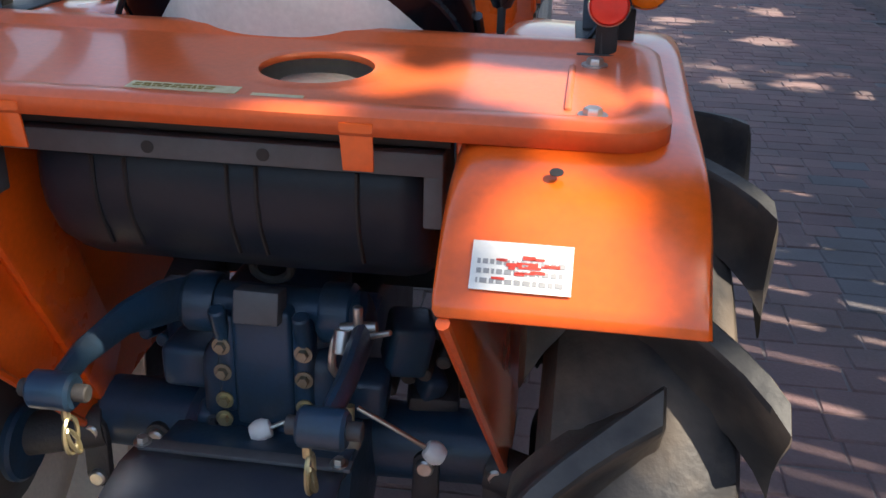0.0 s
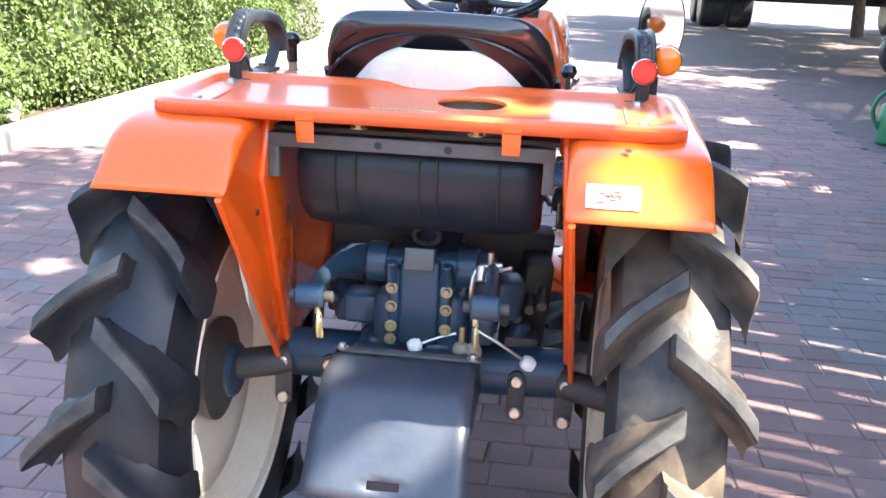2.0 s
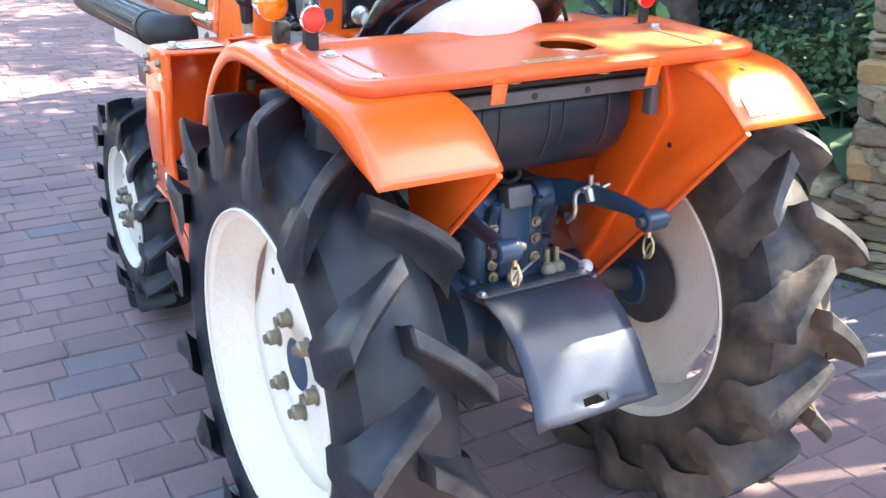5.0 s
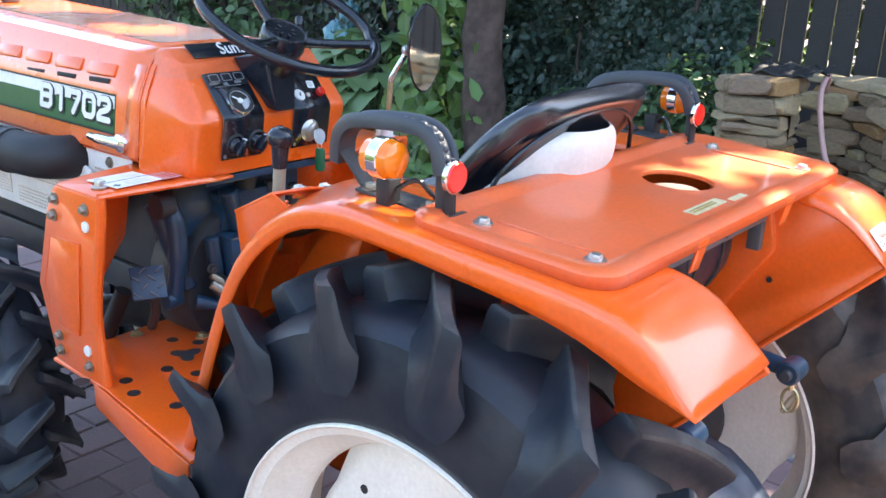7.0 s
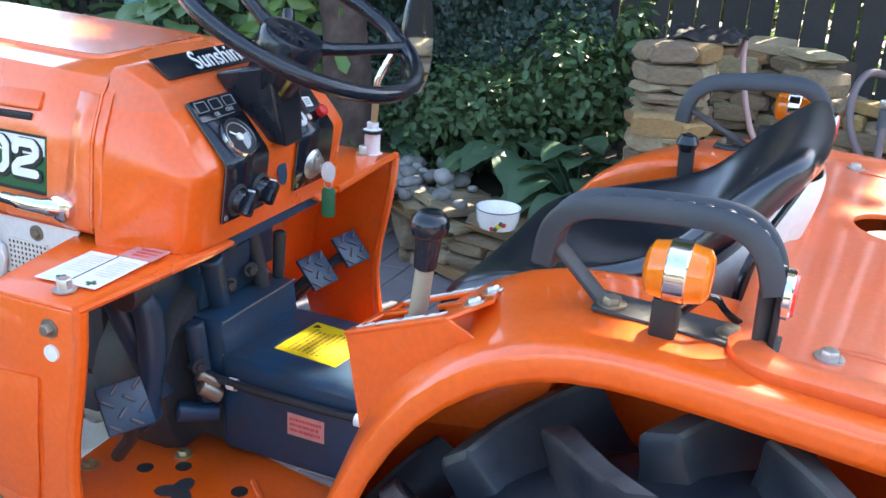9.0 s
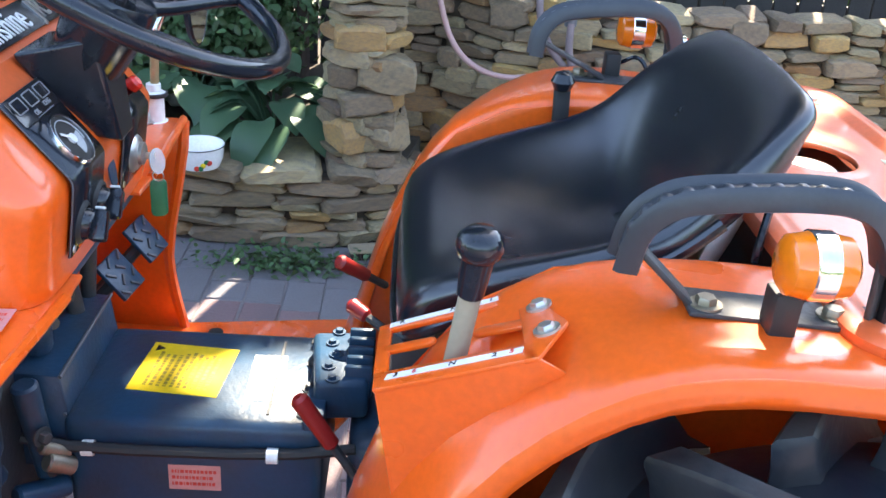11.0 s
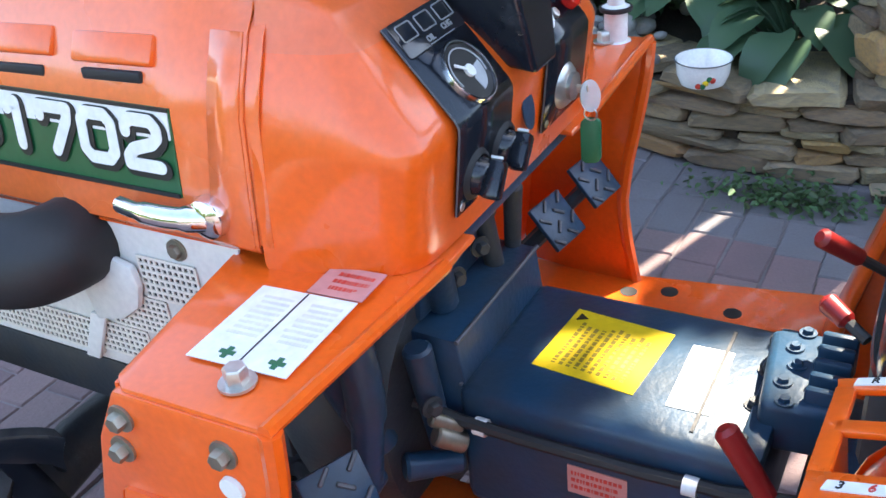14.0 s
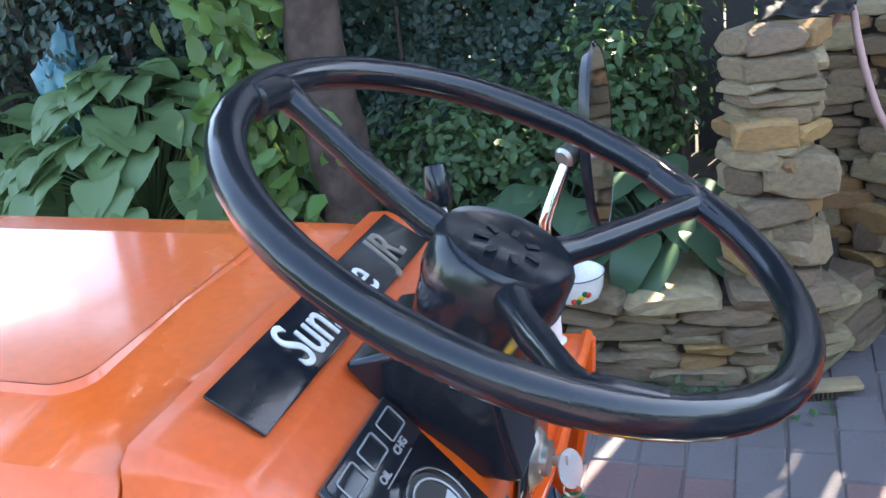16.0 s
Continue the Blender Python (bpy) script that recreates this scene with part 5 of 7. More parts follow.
# steering column and wheel
WC, WT = Vector((0.0, 0.748, 1.109)), 27.4
bm = bmesh.new()
loft(bm, [[Vector(p) for p in r] for r in ([(-0.047, 0.845, 1.038), (0.047, 0.845, 1.038), (0.036, 0.772, 1.055), (-0.036, 0.772, 1.055)], [(-0.026, 0.800, 0.958), (0.026, 0.800, 0.958), (0.0215, 0.758, 0.951), (-0.0215, 0.758, 0.951)])], ring=True, caps=True)
part("steering_column", bm, BLACK, tractor, "black steering column cover", bevel=0.004)
SW = Matrix.Translation(WC) @ rot(WT, 0, 0)
sw = part("steering_wheel", tube(bmesh.new(), [SW @ Vector((0.156 * math.cos(2 * math.pi * i / 56), 0.156 * math.sin(2 * math.pi * i / 56), 0)) for i in range(56)], 0.0100, 14, closed=True), BLACK, tractor,
          "black plastic three-spoke steering wheel")
part("wheel_centre", lathe(bmesh.new(), [(0, -0.075), (0.030, -0.075), (0.034, -0.07), (0.039, -0.028), (0.041, -0.022), (0.040, 0.0), (0.037, 0.005), (0.034, 0.003), (0.0, 0.004)], SW @ Matrix.Translation((0, 0, -0.026)), 32), BLACK, sw)
bm = bmesh.new()
for i in range(7):
    a = 2 * math.pi * i / 7
    box(bm, SW @ Vector((0.015 * math.cos(a), 0.015 * math.sin(a), -0.0215)), (0.008, 0.004, 0.0012), SW.to_3x3().to_4x4() @ rot(0, 0, math.degrees(a)), bevel=0.0005, seg=1)
part("hub_emblem", bm, MATT, sw)
for a in (86, -36, -157):
    q = radians(a)
    d = Vector((math.cos(q), math.sin(q), 0))
    bm = bmesh.new()
    tube(bm, [SW @ (d * 0.030 + Vector((0, 0, -0.034))), SW @ (d * 0.07 + Vector((0, 0, -0.026))), SW @ (d * 0.12 + Vector((0, 0, -0.010))), SW @ (d * 0.153)], [0.010, 0.0085, 0.0075, 0.0085, 0.010], 12, smooth=2)
    part("spoke", bm, BLACK, sw)
    side = Vector((-d.y, d.x, 0))
    part("spoke_root", tube(bmesh.new(), [SW @ (d * 0.1535 - side * 0.035 - d * 0.0045), SW @ (d * 0.150), SW @ (d * 0.1535 + side * 0.035 - d * 0.0045)], [0.006, 0.0105, 0.006], 10, smooth=2), BLACK, sw)
th = part("throttle_lever", tube(bmesh.new(), [(0.052, 0.80, 1.03), (0.075, 0.815, 1.055), (0.096, 0.828, 1.080)], 0.0035, 8, smooth=1), STEEL, tractor, "throttle lever with black grip")
part("grip", lathe(bmesh.new(), [(0, 0), (0.0065, 0), (0.0085, 0.004), (0.0088, 0.020), (0.0070, 0.027), (0, 0.028)], Matrix.Translation((0.095, 0.827, 1.078)) @ align((0.2, 0.12, 1)), 16), BLACK, th)

# side consoles: shelf, outer panel, foot plate
for s in (-1, 1):
    con = part("console", plate(bmesh.new(), [(s * 0.358, 0.786, 0.848), (s * 0.358, 0.905, 0.846), (s * 0.348, 0.918, 0.846), (s * 0.20, 0.94, 0.848), (s * 0.12, 0.95, 0.85), (s * 0.10, 0.780, 0.842), (s * 0.135, 0.780, 0.842)],
                               (0, 0, 0.006), 0.003), ORANGE, tractor, "orange side console with bolts and stickers")
    out = [(0.790, 0.850), (0.914, 0.848), (0.942, 0.80), (0.985, 0.665), (0.945, 0.535), (0.800, 0.515), (0.818, 0.60), (0.822, 0.66), (0.795, 0.79)]
    part("outer_panel", plate(bmesh.new(), [(s * 0.350, y, z) for y, z in out], (s * 0.010, 0, 0), 0.004), ORANGE, con)
    part("panel_press", plate(bmesh.new(), [(s * 0.3596, y, z) for y, z in ((0.845, 0.765), (0.93, 0.760), (0.958, 0.67), (0.93, 0.61), (0.865, 0.60), (0.858, 0.65))], (s * 0.004, 0, 0), 0.0035), ORANGE, con)
    part("panel_edge", tube(bmesh.new(), [(s * 0.354, y, z) for y, z in ((0.788, 0.85), (0.792, 0.80), (0.820, 0.66), (0.816, 0.60), (0.800, 0.52))], 0.008, 8, smooth=1), ORANGE, con)
    part("front_panel", plate(bmesh.new(), [(s * 0.352, 0.914, 0.848), (s * 0.20, 0.935, 0.850), (s * 0.20, 0.965, 0.72), (s * 0.30, 0.965, 0.58), (s * 0.350, 0.955, 0.56)], (0, 0.004, 0), 0.001), ORANGE, con)
    part("front_edge", tube(bmesh.new(), [(s * 0.358, 0.789, 0.852), (s * 0.15, 0.780, 0.848)], 0.0055, 8), ORANGE, con)
    for y, z in ((0.824, 0.826), (0.910, 0.827), (0.918, 0.798)):
        part("console_bolt", hexbolt(bmesh.new(), (s * 0.3602, y, z), (s, 0, 0), 0.0068, 0.008), AGED, con)
    for y, z in ((0.930, 0.583), (0.928, 0.557), (0.842, 0.553)):
        part("console_bolt", hexbolt(bmesh.new(), (s * 0.3602, y, z), (s, 0, 0), 0.0064, 0.007), AGED, con)
    for y, z in ((0.824, 0.798), (0.845, 0.580)):
        part("plastic_plug", lathe(bmesh.new(), [(0, 0), (0.0095, 0), (0.009, 0.003), (0, 0.004)], Matrix.Translation((s * 0.3602, y, z)) @ align((s, 0, 0)), 16), WHITE, con)
    part("shelf_bolt", hexbolt(bmesh.new(), (s * 0.328, 0.832, 0.8545), (0, 0, 1), 0.0082, 0.012), STEEL, con)
    if s < 0:
        tm = Matrix.Translation((-0.272, 0.846, 0.8555)) @ rot(-1, 0, 2)
        stk = part("instruction_sticker", new_box(tm @ Vector((0, 0, 0)), (0.088, 0.080, 0.0008), tm.to_3x3().to_4x4()), LABEL, con, "white instruction sticker with fine print")
        for k in (-1, 1):
            part("print", bars(bmesh.new(), tm @ Matrix.Translation((0.010, k * 0.020, 0.0006)) @ rot(0, 0, 90), 0.030, 0.05, 8, 11 + k, fill=0.6, thick=0.0003), FAINT, stk)
            c = tm @ Matrix.Translation((-0.033, k * 0.02 - 0.006, 0.0007))
            bm = box(bmesh.new(), c @ Vector((0, 0, 0)), (0.012, 0.004, 0.0006))
            part("green_cross", box(bm, c @ Vector((0, 0, 0)), (0.004, 0.012, 0.0007)), GREENTAG, stk)
        part("fold_line", new_box(tm @ Vector((0, 0, 0.0006)), (0.086, 0.0012, 0.0005), tm.to_3x3().to_4x4()), INK, stk)
        pk = part("pink_sticker", new_box((-0.2060, 0.830, 0.8552), (0.037, 0.046, 0.0008), rot(-1, 0, 2)), PINK, con, "faded pink sticker")
        part("print", bars(bmesh.new(), Matrix.Translation((-0.2060, 0.830, 0.8558)) @ rot(-1, 0, 92), 0.036, 0.026, 3, 21, thick=0.0003, fill=0.5), REDINK, pk)
    # foot plate with drain holes
    fp = part("foot_plate", plate(bmesh.new(), [(s * 0.358, 0.965, 0.522), (s * 0.362, 0.80, 0.520), (s * 0.408, 0.515, 0.520), (s * 0.230, 0.50, 0.520), (s * 0.105, 0.56, 0.520), (s * 0.08, 0.72, 0.520), (s * 0.06, 0.80, 0.520), (s * 0.06, 0.98, 0.520)], (0, 0, 0.008), 0.003),
              ORANGE, tractor, "orange perforated foot plate")
    part("plate_skirt", plate(bmesh.new(), [(s * 0.360, 0.83, 0.526), (s * 0.409, 0.515, 0.524), (s * 0.409, 0.515, 0.46), (s * 0.360, 0.83, 0.485)], (s * 0.004, 0, 0), 0.0015), ORANGE, fp)
    part("raised_edge", tube(bmesh.new(), [(s * 0.13, 0.74, 0.530), (s * 0.175, 0.69, 0.530), (s * 0.19, 0.60, 0.530), (s * 0.235, 0.52, 0.530)], 0.005, 8, smooth=1), ORANGE, fp)
    for k, (x, y) in enumerate(((0.375, 0.848), (0.169, 0.884), (0.143, 0.842), (0.24, 0.885), (0.249, 0.789), (0.155, 0.745), (0.225, 0.739), (0.264, 0.696), (0.34, 0.752), (0.32, 0.668), (0.323, 0.80))):
        part("drain_hole", lathe(bmesh.new(), [(0, 0), (0.011 if k else 0.014, 0), (0.011 if k else 0.014, 0.0008), (0, 0.0008)], Matrix.Translation((s * x, y, 0.528)), 18), MATT, fp)
    part("plate_mark", plate(bmesh.new(), [(s * 0.19 + 0.022 * math.cos(t) * (1 + 0.35 * math.cos(3 * t)), 0.815 + 0.022 * math.sin(t) * (1 + 0.35 * math.cos(3 * t)), 0.528) for t in [i * math.pi / 12 for i in range(24)]], (0, 0, 0.0012)), IRON, fp)
    for x, y in ((0.12, 0.86), (0.10, 0.92), (0.20, 0.95), (0.13, 0.60)):
        part("plate_bolt", hexbolt(bmesh.new(), (s * x, y, 0.528), (0, 0, 1), 0.008, 0.006), BRASS, fp)

# gearbox top cover, clutch housing and pedals in the foot well
cov = part("gearbox_cover", new_box((0.013, 0.69, 0.6), (0.192, 0.27, 0.14), None, bevel=0.012, seg=3), BLUEGREY, tractor, "blue-grey gearbox cover with yellow warning label")
part("cover_step", plate(bmesh.new(), [(-0.075, 0.818, 0.66), (-0.075, 0.824, 0.714), (-0.075, 0.92, 0.718), (-0.075, 0.92, 0.6), (-0.075, 0.818, 0.6)], (0.178, 0, 0), 0.002), BLUEGREY, cov)
part("step_edge", tube(bmesh.new(), [(-0.076, 0.8235, 0.714), (0.104, 0.8235, 0.714)], 0.0022, 6), GREYBAR, cov)
part("upper_casting", new_box((0.0, 0.885, 0.755), (0.13, 0.05, 0.075), rot(8, 0, 0), bevel=0.008, seg=2), BLUEGREY, cov)
part("upper_flange", new_box((0.0, 0.872, 0.785), (0.15, 0.03, 0.014), rot(8, 0, 0), bevel=0.003), BLUEGREY, cov)
part("cover_seam", new_box((0.012, 0.615, 0.6705), (0.15, 0.003, 0.002)), IRON, cov)
YM = Matrix.Translation((0.018, 0.720, 0.6705)) @ rot(0, 0, 90 - 5)
yl = part("warning_label", new_box(YM @ Vector((0, 0, 0)), (0.100, 0.099, 0.0008), rot(0, 0, 85)), YELLOW, cov, "yellow warning label with black print")
part("print", bars(bmesh.new(), YM @ rot(0, 0, 180) @ Matrix.Translation((0, 0.0, 0.0006)) @ rot(0, 0, 90), 0.078, 0.075, 10, 31, thick=0.0003, fill=0.7), WORN_INK, yl)
part("warning_triangle", plate(bmesh.new(), [YM @ Vector((x, y, 0.0005)) for x, y in ((0.044, -0.043), (0.044, -0.031), (0.034, -0.037))], (0, 0, 0.0006)), INK, yl)
wl = part("type_label", new_box((0.008, 0.6262, 0.6705), (0.092, 0.038, 0.0008), rot(0, 0, 1)), LABEL, cov, "white type label with worn print")
part("print", bars(bmesh.new(), Matrix.Translation((0.008, 0.6262, 0.6712)) @ rot(0, 0, 180), 0.082, 0.028, 4, 43, thick=0.0003, fill=0.6), FAINT, wl)
part("cover_edge", tube(bmesh.new(), [(-0.078, 0.822, 0.6695), (0.104, 0.822, 0.6695)], 0.0016, 6), GREYBAR, cov)
for i in range(4):
    part("cover_bolt", hexbolt(bmesh.new(), (-0.06 + 0.05 * i, 0.5755, 0.6695), (0, 0, 1), 0.006, 0.006), IRON, cov)
part("rear_flange", new_box((0.012, 0.566, 0.664), (0.185, 0.022, 0.022), None, bevel=0.003), BLUEGREY, cov)
hb = part("hydraulic_block", new_box((0.02, 0.545, 0.672), (0.11, 0.06, 0.05), rot(0, 0, 6), bevel=0.008, seg=3), BLUEGREY, tractor, "blue-grey hydraulic valve block")
for i in range(5):
    part("block_bolt", hexbolt(bmesh.new(), (-0.03 + 0.025 * i, 0.55 + 0.006 * (i % 2), 0.697), (0, 0, 1), 0.005, 0.004), BLUEGREY, hb)
    part("block_rib", new_box((-0.02 + 0.02 * i, 0.522, 0.69), (0.008, 0.03, 0.040), None, bevel=0.003), BLUEGREY, hb)
wh = part("wiring_pipe", tube(bmesh.new(), [(-0.10, 0.86, 0.655), (-0.094, 0.80, 0.640), (-0.092, 0.60, 0.640), (-0.088, 0.52, 0.65)], 0.006, 8, smooth=1), MATT, tractor, "black cable along the gearbox with pale clips")
for y in (0.79, 0.60):
    part("cable_clip", tube(bmesh.new(), [(-0.0925, y, 0.640), (-0.0925, y + 0.012, 0.640)], 0.0085, 10), LABEL, wh)
pks = part("pink_tag", new_box((-0.0835, 0.69, 0.600), (0.001, 0.055, 0.032), rot(0, 0, 0)), PINK, cov, "pink sticker")
part("print", bars(bmesh.new(), Matrix.Translation((-0.0842, 0.69, 0.600)) @ rot(0, 0, -90) @ rot(90, 0, 0), 0.048, 0.024, 3, 41), REDINK, pks)
arm = part("pedal_link", tube(bmesh.new(), [(-0.165, 0.90, 0.80), (-0.155, 0.875, 0.76), (-0.158, 0.868, 0.69), (-0.168, 0.875, 0.61)], [0.016, 0.018, 0.015, 0.012], 12, smooth=3), BLUEGREY, tractor, "curved blue-grey pedal arm in the foot well")
part("link_boss", lathe(bmesh.new(), [(0, 0), (0.022, 0), (0.024, 0.004), (0.022, 0.03), (0, 0.032)], Matrix.Translation((-0.19, 0.885, 0.785)) @ align((1, 0, 0)), 18), IRON, arm)
part("link_boss", lathe(bmesh.new(), [(0, 0), (0.014, 0), (0.016, 0.004), (0.014, 0.03), (0, 0.032)], Matrix.Translation((-0.185, 0.875, 0.61)) @ align((1, 0, 0)), 18), BLUEGREY, arm)
for p, q, r in (((-0.115, 0.835, 0.655), (-0.095, 0.815, 0.635), 0.007), ((-0.118, 0.83, 0.64), (-0.10, 0.81, 0.622), 0.010)):
    part("hose_fitting", rod(bmesh.new(), p, q, r, seg=12, chamfer=0.002), AGED if r < 0.012 else IRON, arm)
ch = part("clutch_housing", lathe(bmesh.new(), [(0, 0), (0.14, 0), (0.15, 0.02), (0.15, 0.10), (0.13, 0.13), (0, 0.14)], Matrix.Translation((0.0, 0.87, 0.62)) @ align((0, 1, 0)), 32), IRON, tractor, "dark cast clutch housing")
for p, q, r in (((-0.16, 0.93, 0.78), (-0.13, 0.88, 0.62), 0.02), ((-0.10, 0.85, 0.72), (-0.09, 0.84, 0.60), 0.014), ((-0.06, 0.85, 0.80), (-0.03, 0.86, 0.72), 0.018), ((0.05, 0.86, 0.80), (0.06, 0.85, 0.71), 0.012),
                ((-0.13, 0.86, 0.60), (-0.09, 0.82, 0.59), 0.014), ((0.09, 0.84, 0.79), (0.10, 0.85, 0.70), 0.010)):
    part("linkage", rod(bmesh.new(), p, q, r, r * 0.85, seg=12, chamfer=0.003), BLUEGREY if r > 0.013 else IRON, ch)
for p in ((-0.11, 0.835, 0.665), (-0.10, 0.83, 0.62), (-0.02, 0.85, 0.745), (0.03, 0.85, 0.75)):
    part("linkage_bolt", hexbolt(bmesh.new(), p, (-0.5, -1, 0), 0.007, 0.008), IRON, ch)
part("bulkhead", new_box((0.0, 0.90, 0.79), (0.30, 0.02, 0.15), None, bevel=0.004), BLUEGREY, ch)
part("bulkhead_lip", new_box((0.0, 0.835, 0.838), (0.30, 0.08, 0.014), None, bevel=0.003), BLUEGREY, ch)
part("column_shaft", rod(bmesh.new(), (0, 0.82, 0.95), (0.0, 0.89, 0.75), 0.02), IRON, ch)


def pedal(at, turn, size, arm, name_label):
    m = Matrix.Translation(at) @ turn
    pd = part("pedal", new_box(m @ Vector((0, 0, 0)), (size[0], size[1], 0.006), turn, bevel=0.002), BLUEGREY, tractor, name_label)
    bm = bmesh.new()
    for i in range(4):
        for k in range(4):
            if (i + k) % 2 == 0:
                box(bm, m @ Vector(((i / 3 - 0.5) * size[0] * 0.7, (k / 3 - 0.5) * size[1] * 0.75, 0.004)), (0.017, 0.004, 0.003), turn @ rot(0, 0, 40 if i % 2 else -40), bevel=0.001, seg=1)
    part("tread_pattern", bm, GREYBAR, pd)
    part("pedal_arm", tube(bmesh.new(), [m @ Vector((0, 0, -0.004))] + arm, 0.009, 8, smooth=1), IRON, pd)


pedal((-0.24, 0.845, 0.668), rot(50, 0, -25), (0.058, 0.060), [(-0.22, 0.85, 0.62), (-0.20, 0.90, 0.56)], "checkered steel clutch pedal")
pedal((0.20, 0.842, 0.69), rot(48, 0, -8), (0.060, 0.056), [(0.18, 0.87, 0.66), (0.16, 0.92, 0.60)], "checkered steel brake pedal")
pedal((0.29, 0.832, 0.700), rot(48, 0, -8), (0.060, 0.056), [(0.25, 0.86, 0.67), (0.22, 0.92, 0.60)], "checkered steel brake pedal")

# gear gate with shift lever
GR = rot(0, 0, -16.5) @ rot(-24.5, 0, 0)
GM = Matrix.Translation((-0.294, 0.437, 0.909)) @ GR      # local x right, y forward along the slope
ga, gb, gc = GM @ Vector((-0.053, 0.053, 0)), GM @ Vector((-0.051, -0.073, 0)), GM @ Vector((0.056, 0.088, 0))
gate = part("gear_gate", plate(bmesh.new(), [ga, gb, Vector((-0.350, 0.355, 0.915)), Vector((-0.345, 0.395, 0.870)), Vector((-0.338, 0.435, 0.81)), Vector((-0.330, 0.470, 0.745))], (0.004, 0, 0), 0.0012), ORANGE, tractor, "orange gear gate with slots and number strips")
part("gate_front", plate(bmesh.new(), [ga, gc, Vector((-0.225, 0.48, 0.74)), Vector((-0.330, 0.473, 0.74))], (0, -0.004, 0), 0.0012), ORANGE, gate)
for pts in ([(-0.054, 0.054), (-0.051, -0.073), (-0.027, -0.066), (-0.028, 0.062)], [(0.046, 0.084), (0.057, 0.089), (0.070, -0.036), (0.051, -0.046), (0.046, 0.07)], [(-0.030, 0.062), (-0.030, 0.050), (0.049, 0.074), (0.049, 0.086)],
            [(-0.052, -0.062), (-0.051, -0.073), (-0.004, -0.086), (0.069, -0.038), (0.050, -0.036), (-0.028, -0.058)], [(0.005, 0.066), (0.005, 0.028), (0.008, 0.023), (0.014, 0.023), (0.017, 0.028), (0.017, 0.070)],
            [(0.003, -0.052), (0.003, -0.014), (0.006, -0.009), (0.013, -0.009), (0.016, -0.014), (0.016, -0.046)]):
    part("gate_strip", plate(bmesh.new(), [GM @ Vector((x, y, -0.002)) for x, y in pts], GR @ Vector((0, 0, 0.004)), 0.0012), ORANGE, gate)
for x, y0, ln, tw, chars in ((-0.0385, -0.006, 0.106, 1.5, (("3", 0.045, INK), ("6", 0.030, REDINK), ("N", 0.0, INK), ("2", -0.032, INK), ("5", -0.045, REDINK))), (0.0575, 0.020, 0.112, 5.5, (("R", 0.045, INK), ("N", 0.0, INK), ("1", -0.032, INK), ("4", -0.045, REDINK)))):
    sm = GM @ Matrix.Translation((x, y0, 0.0026)) @ rot(0, 0, tw)
    lab = part("number_strip", new_box(sm @ Vector((0, 0, 0)), (0.0075, ln, 0.0008), sm.to_3x3().to_4x4()), LABEL, gate, "silver strip with gear numbers")
    for ch_, y, mt in chars:
        lettering("lettering", ch_, 0.0075, sm @ Matrix.Translation((0, y, 0.0006)) @ rot(0, 0, -90), mt, lab, depth=0.0002, bold=0.0001)
part("gate_floor", new_box(GM @ Vector((0.010, 0.022, -0.045)), (0.062, 0.075, 0.004), GR), IRON, gate)
for x, y in ((-0.013, -0.072), (0.030, -0.058)):
    part("gate_bolt", hexbolt(bmesh.new(), GM @ Vector((x, y, 0.002)), GR @ Vector((0, 0, 1)), 0.0065, 0.004), STEEL, gate)
lev = part("gear_lever", rod(bmesh.new(), (-0.302, 0.448, 0.84), (-0.308, 0.432, 0.968), 0.0085, seg=12), WOODGREY, tractor, "gear lever with a black ball knob")
part("lever_boot", rod(bmesh.new(), (-0.3075, 0.434, 0.955), (-0.309, 0.4305, 0.988), 0.0100, 0.0118, chamfer=0.002), BLACK, lev)
part("lever_knob", lathe(bmesh.new(), [(0, 0), (0.011, 0.0), (0.0155, 0.004), (0.0175, 0.011), (0.0165, 0.018), (0.0105, 0.024), (0, 0.026)], Matrix.Translation((-0.3092, 0.430, 0.985)), 22), BLACK, lev)
# right-hand lift lever and red-handled levers
rl = part("lift_lever", new_box((0.205, 0.300, 0.925), (0.008, 0.020, 0.10), rot(-2, 0, 0), bevel=0.003), MATT, tractor, "black lift lever with ball knob")
part("lever_knob", lathe(bmesh.new(), [(0, -0.014), (0.010, -0.010), (0.0145, 0), (0.010, 0.010), (0, 0.014)], Matrix.Translation((0.205, 0.302, 0.978)), 18), BLACK, rl)
for a, b in (((-0.125, 0.515, 0.64), (-0.12, 0.571, 0.724)), ((0.19, 0.50, 0.70), (0.142, 0.552, 0.752)), ((0.03, 0.50, 0.73), (0.055, 0.535, 0.742))):
    d = Vector(b) - Vector(a)
    lv = part("hand_lever", rod(bmesh.new(), a, Vector(a) + d * 0.75, 0.005, seg=8), IRON, tractor, "lever with a red plastic grip")
    part("grip", rod(bmesh.new(), Vector(a) + d * 0.45, Vector(b) + d * 0.12, 0.0085, 0.0095, seg=14, chamfer=0.004), REDGRIP, lv)
# mirror on the right console
mr = part("mirror_stalk", tube(bmesh.new(), [(0.338, 0.822, 0.862), (0.34, 0.82, 0.92), (0.342, 0.818, 0.968)], 0.0058, 12, smooth=1), BRASS, tractor, "mirror on a thin stalk")
part("stalk_arm", tube(bmesh.new(), [(0.342, 0.818, 0.966), (0.343, 0.817, 0.976), (0.357, 0.802, 1.012), (0.366, 0.792, 1.034)], 0.0060, 12, smooth=1), CHROME, mr, "bright chrome upper rod")
part("stalk_socket", lathe(bmesh.new(), [(0, 0), (0.013, 0), (0.013, 0.034), (0.016, 0.035), (0.016, 0.040), (0.0095, 0.043), (0.0095, 0.052), (0, 0.053)], Matrix.Translation((0.338, 0.822, 0.853)), 20), LABEL, mr)
